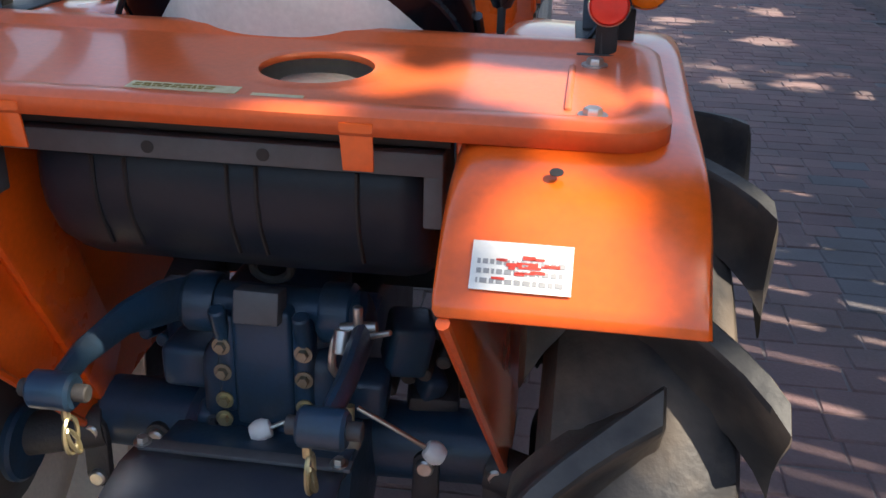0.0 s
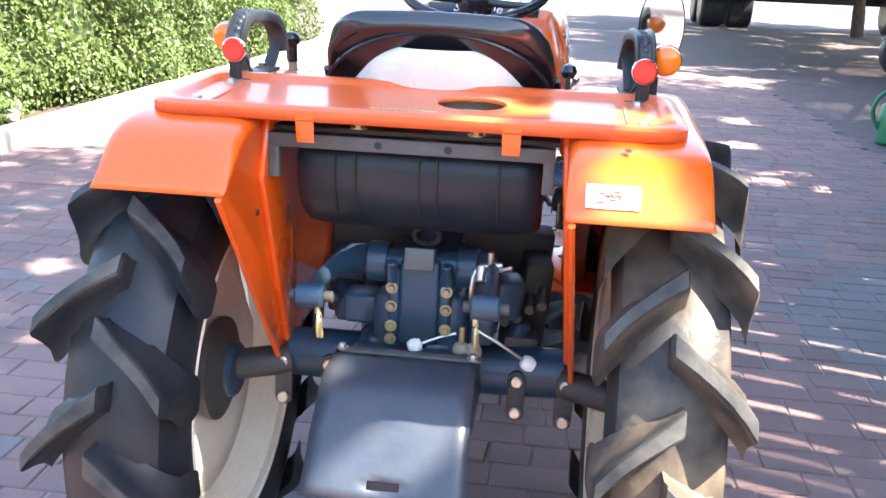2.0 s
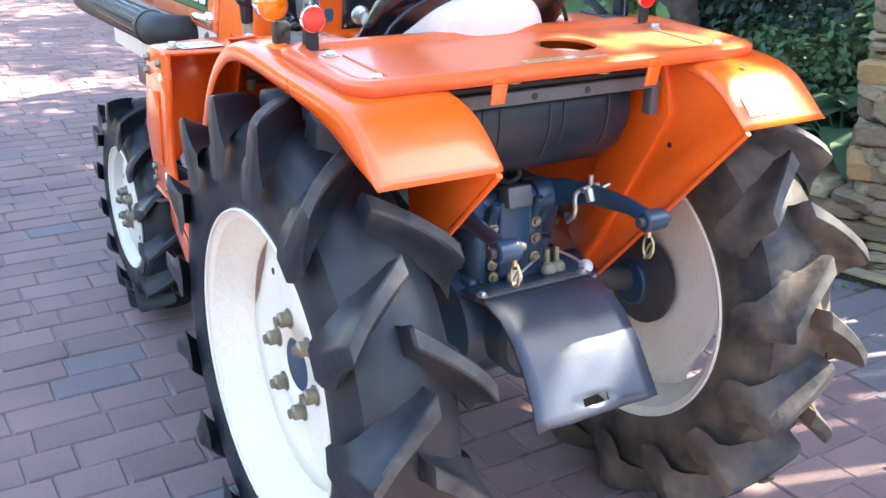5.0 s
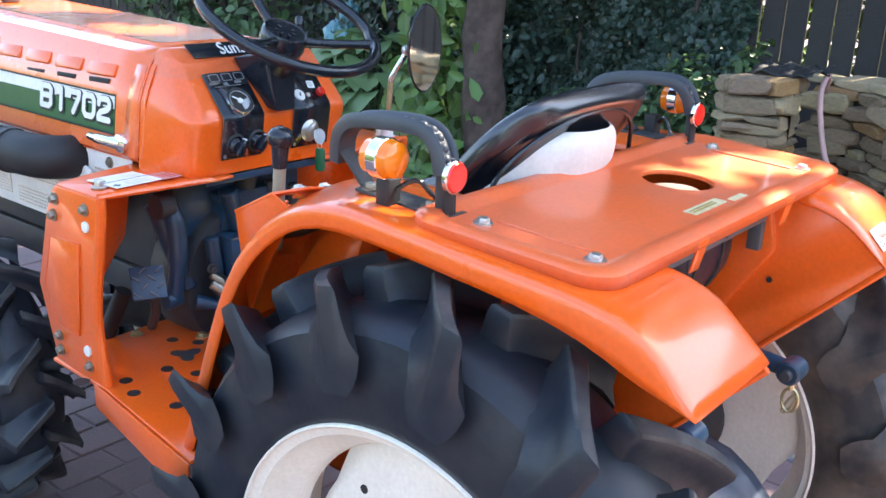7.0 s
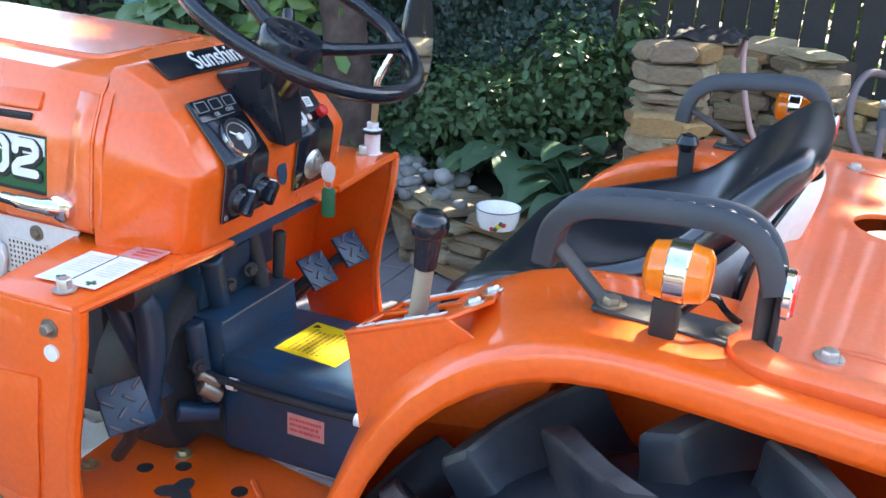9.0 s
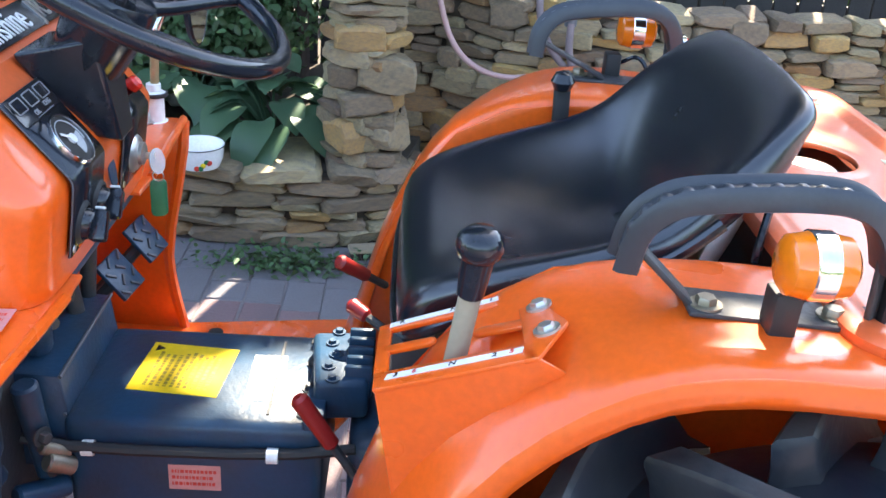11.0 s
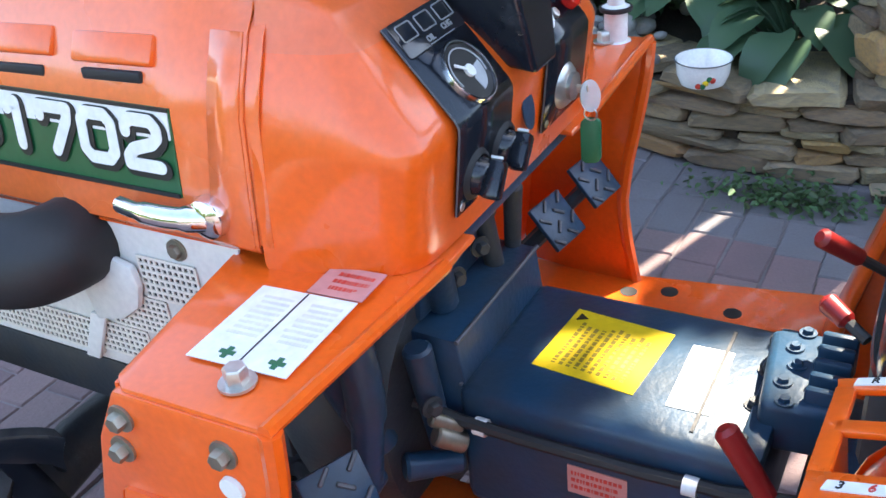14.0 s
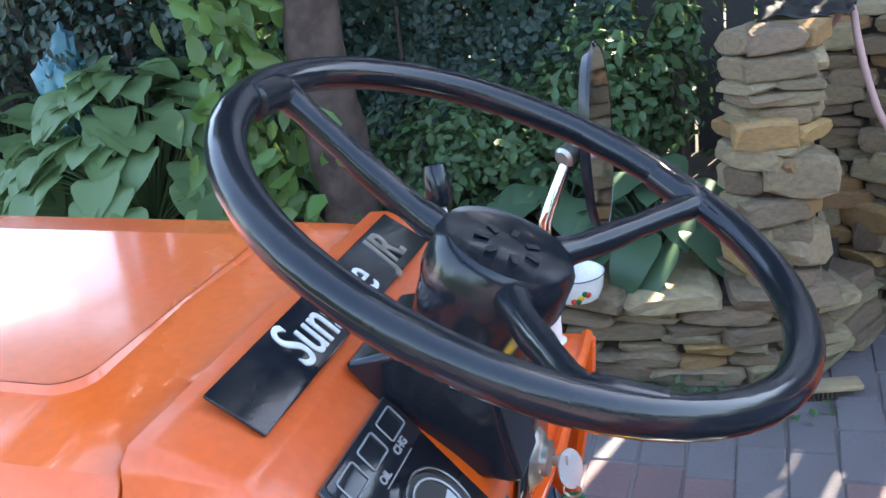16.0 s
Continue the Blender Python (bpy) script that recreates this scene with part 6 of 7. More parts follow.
part("socket_flange", lathe(bmesh.new(), [(0, 0), (0.021, 0), (0.022, 0.003), (0.014, 0.006), (0, 0.006)], Matrix.Translation((0.338, 0.822, 0.849)), 20), LABEL, mr)
part("socket_band", lathe(bmesh.new(), [(0.0160, 0), (0.0185, 0.001), (0.0185, 0.005), (0.0160, 0.006)], Matrix.Translation((0.338, 0.822, 0.888)), 20), MATT, mr)
part("stalk_joint", rod(bmesh.new(), (0.355, 0.80, 1.028), (0.385, 0.785, 1.035), 0.010, chamfer=0.003), STEEL, mr)
bm = lathe(bmesh.new(), [(0, -0.010), (0.6, -0.009), (0.93, -0.004), (1.0, 0.003), (0.97, 0.006), (0.94, 0.004)], Matrix.Identity(4), 36)
frame_m = Matrix.Translation((0.392, 0.775, 1.035)) @ rot(0, 0, -4) @ rot(90, 0, 0)
bmesh.ops.transform(bm, matrix=frame_m @ Matrix.Diagonal((0.048, 0.090, 1.0, 1)), verts=bm.verts)
mb = part("mirror_housing", bm, BLACK, mr)
bm = lathe(bmesh.new(), [(0, 0.0055), (0.95, 0.0055), (0.95, 0.004), (0, 0.004)], Matrix.Identity(4), 36)
bmesh.ops.transform(bm, matrix=frame_m @ Matrix.Diagonal((0.048, 0.090, 1.0, 1)), verts=bm.verts)
part("mirror_glass", bm, MIRROR, mb)

# ---- ground, beds and walls ----


def ground_material():
    m = material("far_paving", (0.2, 0.125, 0.118), 0.85, amount=0.5, scale=2, bump=0.3)
    n, l = m.node_tree.nodes, m.node_tree.links
    tc = n.new("ShaderNodeTexCoord")
    br = n.new("ShaderNodeTexBrick")
    br.inputs["Color1"].default_value, br.inputs["Color2"].default_value, br.inputs["Mortar"].default_value = (0.150, 0.112, 0.112, 1), (0.115, 0.088, 0.088, 1), (0.085, 0.07, 0.068, 1)
    br.inputs["Scale"].default_value, br.inputs["Brick Width"].default_value, br.inputs["Row Height"].default_value, br.inputs["Mortar Size"].default_value = 1.0, 0.17, 0.1, 0.006
    l.new(tc.outputs["Object"], br.inputs["Vector"])
    l.new(br.outputs["Color"], n["Principled BSDF"].inputs["Base Color"])
    return m


G = 400
ground = mesh_part("ground", [(-G, -G, -0.012), (G, -G, -0.012), (G, G, -0.012), (-G, G, -0.012)], [(0, 1, 2, 3)], ground_material())
tagged(ground, "red and grey brick paving of a yard", "ground", kind="structure")


def slab(w, d, seed, h=0.04, lift=0.0):
    """Verts and faces of one worn paving brick, centred, top near z = 0."""
    r = random.Random(seed)
    j = lambda a: r.uniform(-a, a)
    b = 0.0035
    low, mid, top = [], [], []
    for sx, sy in ((-1, -1), (1, -1), (1, 1), (-1, 1)):
        x, y = sx * w / 2 + j(0.003), sy * d / 2 + j(0.003)
        low.append((x, y, -h))
        mid.append((x, y, -0.004 + lift))
        top.append((x - sx * b, y - sy * b, j(0.0012) + lift))
    v = low + mid + top
    f = [(8, 9, 10, 11)]
    for k in range(4):
        q = (k + 1) % 4
        f += [(k, q, 4 + q, 4 + k), (4 + k, 4 + q, 8 + q, 8 + k)]
    return v, f


paving = mesh_part("pavement", [(-3.0, -2.2, -0.005), (2.3, -2.2, -0.005), (2.3, 11, -0.005), (-3.0, 11, -0.005)], [(0, 1, 2, 3)], SAND)
tagged(paving, "reddish brick paving with sandy joints", "pavement", kind="structure")
prnd = random.Random(4)
SLAB_W = (0.105, 0.135, 0.165, 0.195)
slab_meshes = {}
for wi, w in enumerate(SLAB_W):
    for v in range(4):
        for grey in (0, 1):
            vv, ff = slab(w - 0.004, 0.101, 10 * wi + v)
            me = bpy.data.meshes.new("paving_brick")
            me.from_pydata(vv, [], ff)
            me.materials.append(PAVER_GREY if grey else PAVER)
            slab_meshes[wi, v, grey] = me
far_v, far_f = {0: [], 1: []}, {0: [], 1: []}
near = 0
row, y = 0, -2.1
while y < 10.9:
    x = -2.95 + prnd.uniform(0, 0.1)
    while x < 2.25:
        wi = prnd.choice((0, 1, 2, 2, 3))
        w = SLAB_W[wi]
        cx = x + w / 2
        grey = 1 if cx > 1.12 + 0.2 * math.sin(y * 2.1) + 0.8 * max(0.0, y - 2.0) and prnd.random() < 0.985 else (1 if prnd.random() < 0.03 else 0)
        lift = prnd.uniform(-0.002, 0.0015)
        if -1.25 < cx < 1.75 and -0.42 < y < 0.88 and near < 300 and (abs(cx) > 0.12 or y < 0.2):
            ob = new("paving_brick", slab_meshes[wi, prnd.randrange(4), grey])
            ob.matrix_basis = pose(cx, y, lift, 0, 0, prnd.uniform(-1.6, 1.6))
            ob.parent = paving
            near += 1
        else:
            vv, ff = slab(w - 0.004, 0.101, prnd.randrange(999), lift=lift)
            k = len(far_v[grey])
            far_v[grey] += [(a + cx, b + y, c) for a, b, c in vv]
            far_f[grey] += [tuple(k + i for i in q) for q in ff]
        x += w
    y += 0.105
for grey in (0, 1):
    st = mesh_part("paving_bricks", far_v[grey], far_f[grey], PAVER_GREY if grey else PAVER, paving)
    tagged(st, kind="stuff")

# stones: a few worn templates shared by all pieces
stone_meshes = []
for k in range(30):
    r = random.Random(50 + k)
    lean = r.uniform(-0.10, 0.10)
    taper = r.uniform(-0.22, 0.22)
    ring = []
    for x, z in ((-0.5, -0.02), (-0.45, -0.40), (-0.16, -0.5), (0.2, -0.5), (0.46, -0.38), (0.5, 0.05), (0.42, 0.42), (0.08, 0.5), (-0.3, 0.49), (-0.46, 0.36)):
        ring.append((x + r.uniform(-0.045, 0.045), z * (1 + taper * x * 2) * r.uniform(0.86, 1.05) + lean * x))
    n = len(ring)
    tilt_x, tilt_z = r.uniform(-0.12, 0.12), r.uniform(-0.10, 0.10)
    verts, faces = [], []
    for y, gx, gz, jag in ((-0.5, 0.86, 0.70, 0.025), (-0.46, 0.95, 0.90, 0.02), (-0.36, 1.0, 1.0, 0.01), (0.5, 0.96, 0.96, 0.0)):
        w = 1.0 if y < 0 else 0.0
        verts += [(x * gx, y + w * (tilt_x * x + tilt_z * z) + r.uniform(-jag, jag), z * gz) for x, z in ring]
    for i in range(3):
        faces += [(n * i + j, n * i + (j + 1) % n, n * i + n + (j + 1) % n, n * i + n + j) for j in range(n)]
    faces += [(0, 9, 8, 1), (1, 8, 7, 2), (2, 7, 6, 3), (3, 6, 5, 4)]
    me = bpy.data.meshes.new("stone")
    me.from_pydata(verts, [], faces)
    me.materials.append((STONE, STONE, STONE_GREY, STONE_GREY, STONE_GOLD)[k % 5])
    stone_meshes.append(me)


def stone_wall(name, label, path, z0, z1, course, lens, seed, depth=0.14, batter=0.0, core=True):
    """Dry-stacked courses of flat stones along a polyline seen from its left side."""
    r = random.Random(seed)
    pts = [Vector((*p, 0)) for p in path]
    cuts = [0.0]
    for a, b in zip(pts, pts[1:]):
        cuts.append(cuts[-1] + (b - a).length)

    def at(s):
        s = max(0, min(cuts[-1] - 1e-5, s))
        for i in range(len(pts) - 1):
            if s <= cuts[i + 1]:
                d = (pts[i + 1] - pts[i])
                return pts[i] + d * ((s - cuts[i]) / max(1e-6, d.length)), d.normalized()
    vs, fs = [], []
    for i, p in enumerate(pts):
        d = at(cuts[i])[1]
        nrm = Vector((d.y, -d.x, 0))
        for q, z in ((p - nrm * 0.035, z0), (p - nrm * (0.035 + batter), z1 - 0.03), (p - nrm * (depth + 0.1), z1 - 0.03), (p - nrm * (depth + 0.1), z0)):
            vs.append((q.x, q.y, z))
    for i in range(len(pts) - 1):
        for k in range(4):
            fs.append((4 * i + k, 4 * i + (k + 1) % 4, 4 * i + 4 + (k + 1) % 4, 4 * i + 4 + k))
    e = 4 * (len(pts) - 1)
    fs += [(0, 1, 2, 3), (e, e + 1, e + 2, e + 3)]
    # core painted dark, as the shade between the stones
    wall = mesh_part(name, vs, fs, JOINT_SHADE)
    tagged(wall, label, "wall", kind="structure")
    def lay(s, ln, z, hgt, out):
        p, d = at(s + ln / 2)
        nrm = Vector((d.y, -d.x, 0))
        dep = depth * r.uniform(0.85, 1.2)
        c = p - nrm * (dep / 2 - out + batter * (z - z0) / max(0.01, z1 - z0)) + Vector((0, 0, z + hgt / 2))
        ob = new("stone", r.choice(stone_meshes))
        ob.matrix_basis = Matrix.Translation(c) @ rot(r.uniform(-5, 5), r.uniform(-3.5, 3.5), math.degrees(math.atan2(d.y, d.x)) + r.uniform(-7, 7)) @ Matrix.Diagonal((ln * r.uniform(0.98, 1.07), dep, hgt * r.uniform(0.97, 1.08), 1))
        ob.parent = wall

    z = z0
    while z < z1 - 0.01:
        hgt = min(r.uniform(*course), z1 - z + 0.01)
        s = -r.uniform(0, 0.08)
        while s < cuts[-1]:
            ln = r.uniform(*lens)
            out = r.uniform(-0.016, 0.010)
            pick = r.random()
            if pick < 0.22 and hgt > 0.042:      # two thin stones in one course
                cut = hgt * r.uniform(0.4, 0.6)
                lay(s, ln, z, cut, out)
                lay(s + r.uniform(-0.02, 0.02), ln * r.uniform(0.85, 1.05), z + cut, hgt - cut, r.uniform(-0.014, 0.010))
            elif pick < 0.36 and z + hgt * 1.5 < z1:      # a thick one that reaches into the next course
                lay(s, ln * 1.1, z, hgt * 1.55, 0.014)
            else:
                lay(s, ln, z, hgt, out)
            s += ln
        z += hgt * r.uniform(0.95, 1.0)
    return wall


stone_wall("retaining_wall", "low dry-stacked sandstone wall round a planted bed", [(2.10, 1.62), (1.88, 1.50), (1.74, 1.30), (1.685, 1.10), (1.675, 0.85), (1.70, 0.62), (1.78, 0.47), (1.95, 0.36)], 0.0, 0.205, (0.045, 0.075), (0.11, 0.28), 3)
cap = stone_wall("wall_capping", "flat sandstone capping slabs of a low wall", [(1.84, 1.46), (1.72, 1.28), (1.665, 1.08), (1.655, 0.85), (1.68, 0.62), (1.75, 0.48)], 0.20, 0.252, (0.05, 0.06), (0.13, 0.26), 9, depth=0.28)
pillar = stone_wall("stone_pillar", "stacked sandstone pillar beside a planted bed", [(1.79, 0.72), (1.735, 0.68), (1.715, 0.62), (1.735, 0.54), (1.80, 0.50), (1.93, 0.50)], 0.24, 0.85, (0.044, 0.072), (0.075, 0.17), 21, depth=0.12)
back_wall = stone_wall("back_wall", "tall dry-stacked sandstone wall in the shade", [(2.12, 0.52), (2.10, 0.40), (2.0, 0.26), (1.92, 0.05), (1.90, -0.3), (1.92, -0.9), (1.95, -1.6)], 0.0, 0.72, (0.032, 0.056), (0.07, 0.18), 33, depth=0.13)
wall_end = stone_wall("wall_end", "higher stacked end of the sandstone wall", [(2.12, 0.52), (2.10, 0.40), (2.0, 0.26)], 0.72, 0.83, (0.036, 0.055), (0.08, 0.18), 35, depth=0.13)

bed = mesh_part("soil_bed", [], [], SOIL)
bm = bmesh.new()
plate(bm, [(1.76, 0.5, -0.01), (1.72, 0.85, -0.01), (1.74, 1.12, -0.01), (1.80, 1.32, -0.01), (2.12, 1.66, -0.01), (3.4, 1.8, -0.01), (3.4, -2.0, -0.01), (2.05, -2.0, -0.01), (2.05, 0.1, -0.01), (2.2, 0.42, -0.01)], (0, 0, 0.235))
plate(bm, [(2.12, 1.66, -0.012), (2.15, 2.3, -0.012), (2.35, 3.2, -0.012), (2.6, 4.6, -0.012), (2.8, 7.0, -0.012), (3.4, 7.0, -0.012), (3.4, 1.8, -0.012)], (0, 0, 0.16))
bm.to_mesh(bed.data)
bm.free()
tagged(bed, "dark garden soil of a raised bed", "soil", kind="structure")

# rounded pebbles and boulders along the bed edge
def pebbles(name, label, spots, mat, seed):
    r = random.Random(seed)
    vs, fs = [], []
    base = bmesh.new()
    bmesh.ops.create_icosphere(base, subdivisions=2, radius=1.0)
    bv = [v.co.copy() for v in base.verts]
    bf = [tuple(v.index for v in f.verts) for f in base.faces]
    base.free()
    for x, y, z, s in spots:
        k = len(vs)
        m = Matrix.Translation((x, y, z)) @ rot(r.uniform(-20, 20), r.uniform(-20, 20), r.uniform(0, 360)) @ Matrix.Diagonal((s * r.uniform(0.8, 1.3), s * r.uniform(0.7, 1.0), s * r.uniform(0.5, 0.75), 1))
        off = r.uniform(0, 9)
        vs += [m @ (v * (1 + 0.13 * noise.noise(v * 1.6 + Vector((off, 0, 0))))) for v in bv]
        fs += [tuple(k + i for i in f) for f in bf]
    ob = mesh_part(name, vs, fs, mat, smooth=True)
    return tagged(ob, label, "stones", kind="stuff")


r = random.Random(61)
pebbles("pebbles", "grey and white rounded pebbles heaped beside the bed", [(1.98 + r.gauss(0, 0.10), 1.50 + r.gauss(0, 0.13), 0.24 + abs(r.gauss(0, 0.03)), r.uniform(0.018, 0.042)) for _ in range(130)], PEBBLE, 1)
pebbles("boulders", "pale boulders edging the bed", [(2.13 + 0.10 * k * 0.3 + r.uniform(-0.06, 0.06), 1.85 + 0.15 * k, 0.06 + r.uniform(0, 0.12), r.uniform(0.05, 0.1)) for k in range(28)], PEBBLE, 2)
pebbles("kerb_stones", "white stones along the hedge", [(-3.12 + r.uniform(-0.1, 0.1), 2.6 + 0.07 * k, 0.12 + r.uniform(0, 0.05), r.uniform(0.04, 0.075)) for k in range(24)], KERB, 3)

kerb = empty("kerb", "whitish concrete kerb along the hedge", "kerb", kind="structure")
for k in range(14):
    part("kerb_stone", new_box((-2.93 - 0.012 * max(0, k - 8) ** 2 * 0.5, 1.2 + 0.8 * k, 0.055), (0.10, 0.79, 0.15), rot(0, 0, 0.3 * math.sin(k * 3)), bevel=0.012), KERB, kerb)
lawn = part("hedge_bed", plate(bmesh.new(), [(-2.98, 0.5, -0.012), (-3.4, 12.6, -0.012), (-8, 12.6, -0.012), (-8, 0.5, -0.012)], (0, 0, 0.09)), SOIL)
tagged(lawn, "soil strip under the hedge", "soil", kind="structure")

# ---- plants ----


def leaf_quads(pos, nrm, size, seed, fold=0.25, aspect=0.6):
    """Arrays of folded leaves (6 points, 4 triangles each)."""
    g = np.random.default_rng(seed)
    n = len(pos)
    nrm = nrm + g.normal(size=(n, 3)) * 0.55
    nrm /= np.linalg.norm(nrm, axis=1, keepdims=True) + 1e-9
    t = np.cross(nrm, g.normal(size=(n, 3)))
    t /= np.linalg.norm(t, axis=1, keepdims=True) + 1e-9
    b = np.cross(nrm, t)
    s = (size * g.uniform(0.6, 1.3, n))[:, None]
    p0, p2 = pos - t * s * 0.5, pos + t * s * 0.5
    up = nrm * s * fold * 0.4
    half = b * s * aspect * 0.5
    p2 = p2 - up * 0.6
    v = np.stack([p0, pos + half * 0.92 + up - t * s * 0.24, pos + half * 0.78 + up * 0.7 + t * s * 0.14, p2, pos - half * 0.78 + up * 0.7 + t * s * 0.14, pos - half * 0.92 + up - t * s * 0.24], 1).reshape(-1, 3)
    k = np.arange(n)[:, None] * 6
    f = np.concatenate([k + np.array([q]) for q in ((0, 1, 2), (0, 2, 3), (0, 3, 4), (0, 4, 5))], 0)
    return v, f


def leaves(name, pos, nrm, size, mat, seed, parent=None, **kw):
    v, f = leaf_quads(np.asarray(pos, float), np.asarray(nrm, float), size, seed, **kw)
    me = bpy.data.meshes.new(name)
    me.vertices.add(len(v))
    me.vertices.foreach_set("co", v.ravel())
    me.loops.add(f.size)
    me.loops.foreach_set("vertex_index", f.ravel())
    me.polygons.add(len(f))
    me.polygons.foreach_set("loop_start", np.arange(len(f)) * 3)
    me.polygons.foreach_set("loop_total", np.full(len(f), 3))
    me.update(calc_edges=True)
    me.materials.append(mat)
    ob = new(name, me)
    ob.parent = parent
    return ob


def lumps(n, centre, radius, seed, clumps, spread, shell=0.6):
    """Points in clumps inside an ellipsoid, with outward normals."""
    g = np.random.default_rng(seed)
    d = g.normal(size=(clumps, 3))
    d /= np.linalg.norm(d, axis=1, keepdims=True)
    c = d * (g.uniform(shell ** 3, 1, clumps) ** (1 / 3))[:, None] * np.array(radius) + np.array(centre)
    i = g.integers(0, clumps, n)
    off = g.normal(size=(n, 3)) * spread
    p = c[i] + off
    nn = off / spread + d[i] * 0.6 + np.array([0, 0, 0.7])
    return p, nn


def hedge():
    h = empty("hedge", "clipped leafy green hedge behind a kerb in sunlight", "hedge")
    g = np.random.default_rng(8)
    part("leafy_core", new_box((-3.85, 6.6, 0.55), (1.25, 8.6, 0.85), None, bevel=0.1), BUSH, h)
    n = 52000
    face = g.random(n)
    y = g.uniform(2.2, 11.2, n)
    x, z = np.empty(n), np.empty(n)
    nn = np.zeros((n, 3))
    side = face < 0.62
    x[side] = -3.15 + g.normal(0, 0.05, side.sum()); z[side] = g.uniform(0.08, 1.12, side.sum()); nn[side] = (1, 0, 0.4)
    top = ~side
    x[top] = g.uniform(-4.5, -3.1, top.sum()); z[top] = 1.1 + g.normal(0, 0.04, top.sum()); nn[top] = (0.2, 0, 1)
    bulge = 0.07 * np.sin(y * 2.3) + 0.05 * np.sin(y * 5.1 + z * 4) + 0.04 * np.sin(z * 9 + y)
    x = x + bulge
    leaves("foliage", np.stack([x, y, z], 1), nn, 0.042, HEDGE, 9, h)
    return h


hedge()


def tree():
    t = empty("tree", "garden tree with rough bark and creeper on its trunk", "tree")
    tx, ty = 2.02, 1.80
    pts = [(tx, ty, 0.1), (tx + 0.02, ty, 0.4), (tx - 0.01, ty + 0.02, 0.9), (tx + 0.04, ty + 0.03, 1.5), (tx + 0.06, ty, 2.2), (tx + 0.15, ty - 0.1, 3.0), (tx + 0.2, ty - 0.1, 4.0)]
    bm = tube(bmesh.new(), pts, [0.10, 0.085, 0.08, 0.075, 0.07, 0.06, 0.045, 0.03], 16, smooth=2)
    for v in bm.verts:
        v.co += v.normal * 0.0 + Vector((noise.noise(v.co * 9), noise.noise(v.co * 9 + Vector((5, 0, 0))), 0)) * 0.018
    part("trunk", bm, BARK, t)
    rr = random.Random(5)
    for k in range(9):
        a = 2 * math.pi * k / 9 + rr.uniform(-0.2, 0.2)
        z = 2.0 + 0.22 * k
        L = rr.uniform(1.0, 1.9)
        p0 = Vector((tx + 0.08, ty, z))
        part("limb", tube(bmesh.new(), [p0, p0 + Vector((math.cos(a) * L * 0.5, math.sin(a) * L * 0.5, 0.35 * L)), p0 + Vector((math.cos(a) * L, math.sin(a) * L, 0.5 * L))], [0.035, 0.025, 0.012], 8, smooth=2), BARK, t)
    p1, n1 = lumps(13000, (2.6, 0.8, 3.35), (1.2, 2.8, 0.8), 11, 170, 0.17, 0.1)
    p2, n2 = lumps(13000, (2.0, 0.8, 4.6), (1.6, 2.7, 1.1), 12, 170, 0.2, 0.1)
    # p3: unseen extra cluster, added to keep the sun off the right fender
    p3, n3 = lumps(900, (2.55, -0.90, 3.72), (0.14, 0.22, 0.17), 13, 26, 0.05, 0.1)
    p, nn = np.concatenate([p1, p2, p3]), np.concatenate([n1, n2, n3])

    def across(q):
        """Place across the sun's rays: sideways and upwards."""
        return q[..., 1] - q[..., 0] * math.tan(SUN_AZ), q[..., 2] * math.cos(SUN_EL) * math.cos(SUN_AZ) - q[..., 0] * math.sin(SUN_EL)
    wide, tall = across(p)
    # the crown is cut off towards -y so that the left fender reflects sky
    keep = (tall > -0.45) & (p[:, 1] > -1.3 - 0.1 * np.sin(9 * p[:, 2]))
    # gaps in the crown that let the sun through to these places
    for gx, gy, gz, gr in ((0.06, -0.107, 0.515, 0.062), (0.035, -0.15, 0.465, 0.052), (-0.03, -0.172, 0.42, 0.062), (-0.30, 0.0, 0.37, 0.07), (0.44, -0.04, 0.76, 0.10), (0.28, 0.0, 0.91, 0.075), (0.13, 0.05, 0.92, 0.05), (0.43, -0.28, 0.60, 0.13), (0.37, -0.20, 0.66, 0.06), (0.50, -0.17, 0.80, 0.045), (0.42, -0.31, 0.48, 0.14), (0.43, -0.30, 0.33, 0.12), (1.06, 4.27, 0.0, 0.12), (1.4, 4.25, 0.0, 0.14), (1.69, 6.7, 0.0, 0.2), (1.68, 4.15, 0.0, 0.08), (1.42, 5.5, 0.0, 0.14), (0.02, 0.61, 0.66, 0.075),
                           (0.30, 0.84, 0.50, 0.06), (0.275, -0.125, 0.895, 0.022), (0.355, -0.140, 0.885, 0.012), (-0.36, 0.180, 0.91, 0.022), (-0.05, 1.15, 1.02, 0.09), (0.0, 1.6, 1.0, 0.16), (-0.35, 0.262, 0.91, 0.016), (-1.3, -0.3, 0.0, 0.12), (-1.6, 1.8, 0.0, 0.08), (-0.9, 2.6, 0.0, 0.12), (2.2, 2.55, 0.55, 0.10), (2.45, 2.9, 0.6, 0.09), (1.7, 0.62, 0.5, 0.03), (1.66, 0.75, 0.24, 0.03)):
        oy, ow = across(np.array((gx, gy, gz)))
        keep &= (wide - oy) ** 2 + ((tall - ow) * 1.2) ** 2 > (gr + 0.03) ** 2
    leaves("crown", p[keep], nn[keep], 0.13, CROWN, 14, t)
    g = np.random.default_rng(15)
    n = 1500
    z = g.uniform(0.2, 2.3, n)
    a = g.uniform(0, 2 * math.pi, n)
    rad = np.abs(g.normal(0, 0.10, n)) * (0.6 + 0.5 * np.sin(z * 3) ** 2) * (0.75 + 0.3 * z)
    pos = np.stack([tx - 0.05 + rad * np.cos(a), ty + 0.24 + 1.25 * rad * np.sin(a), z], 1)
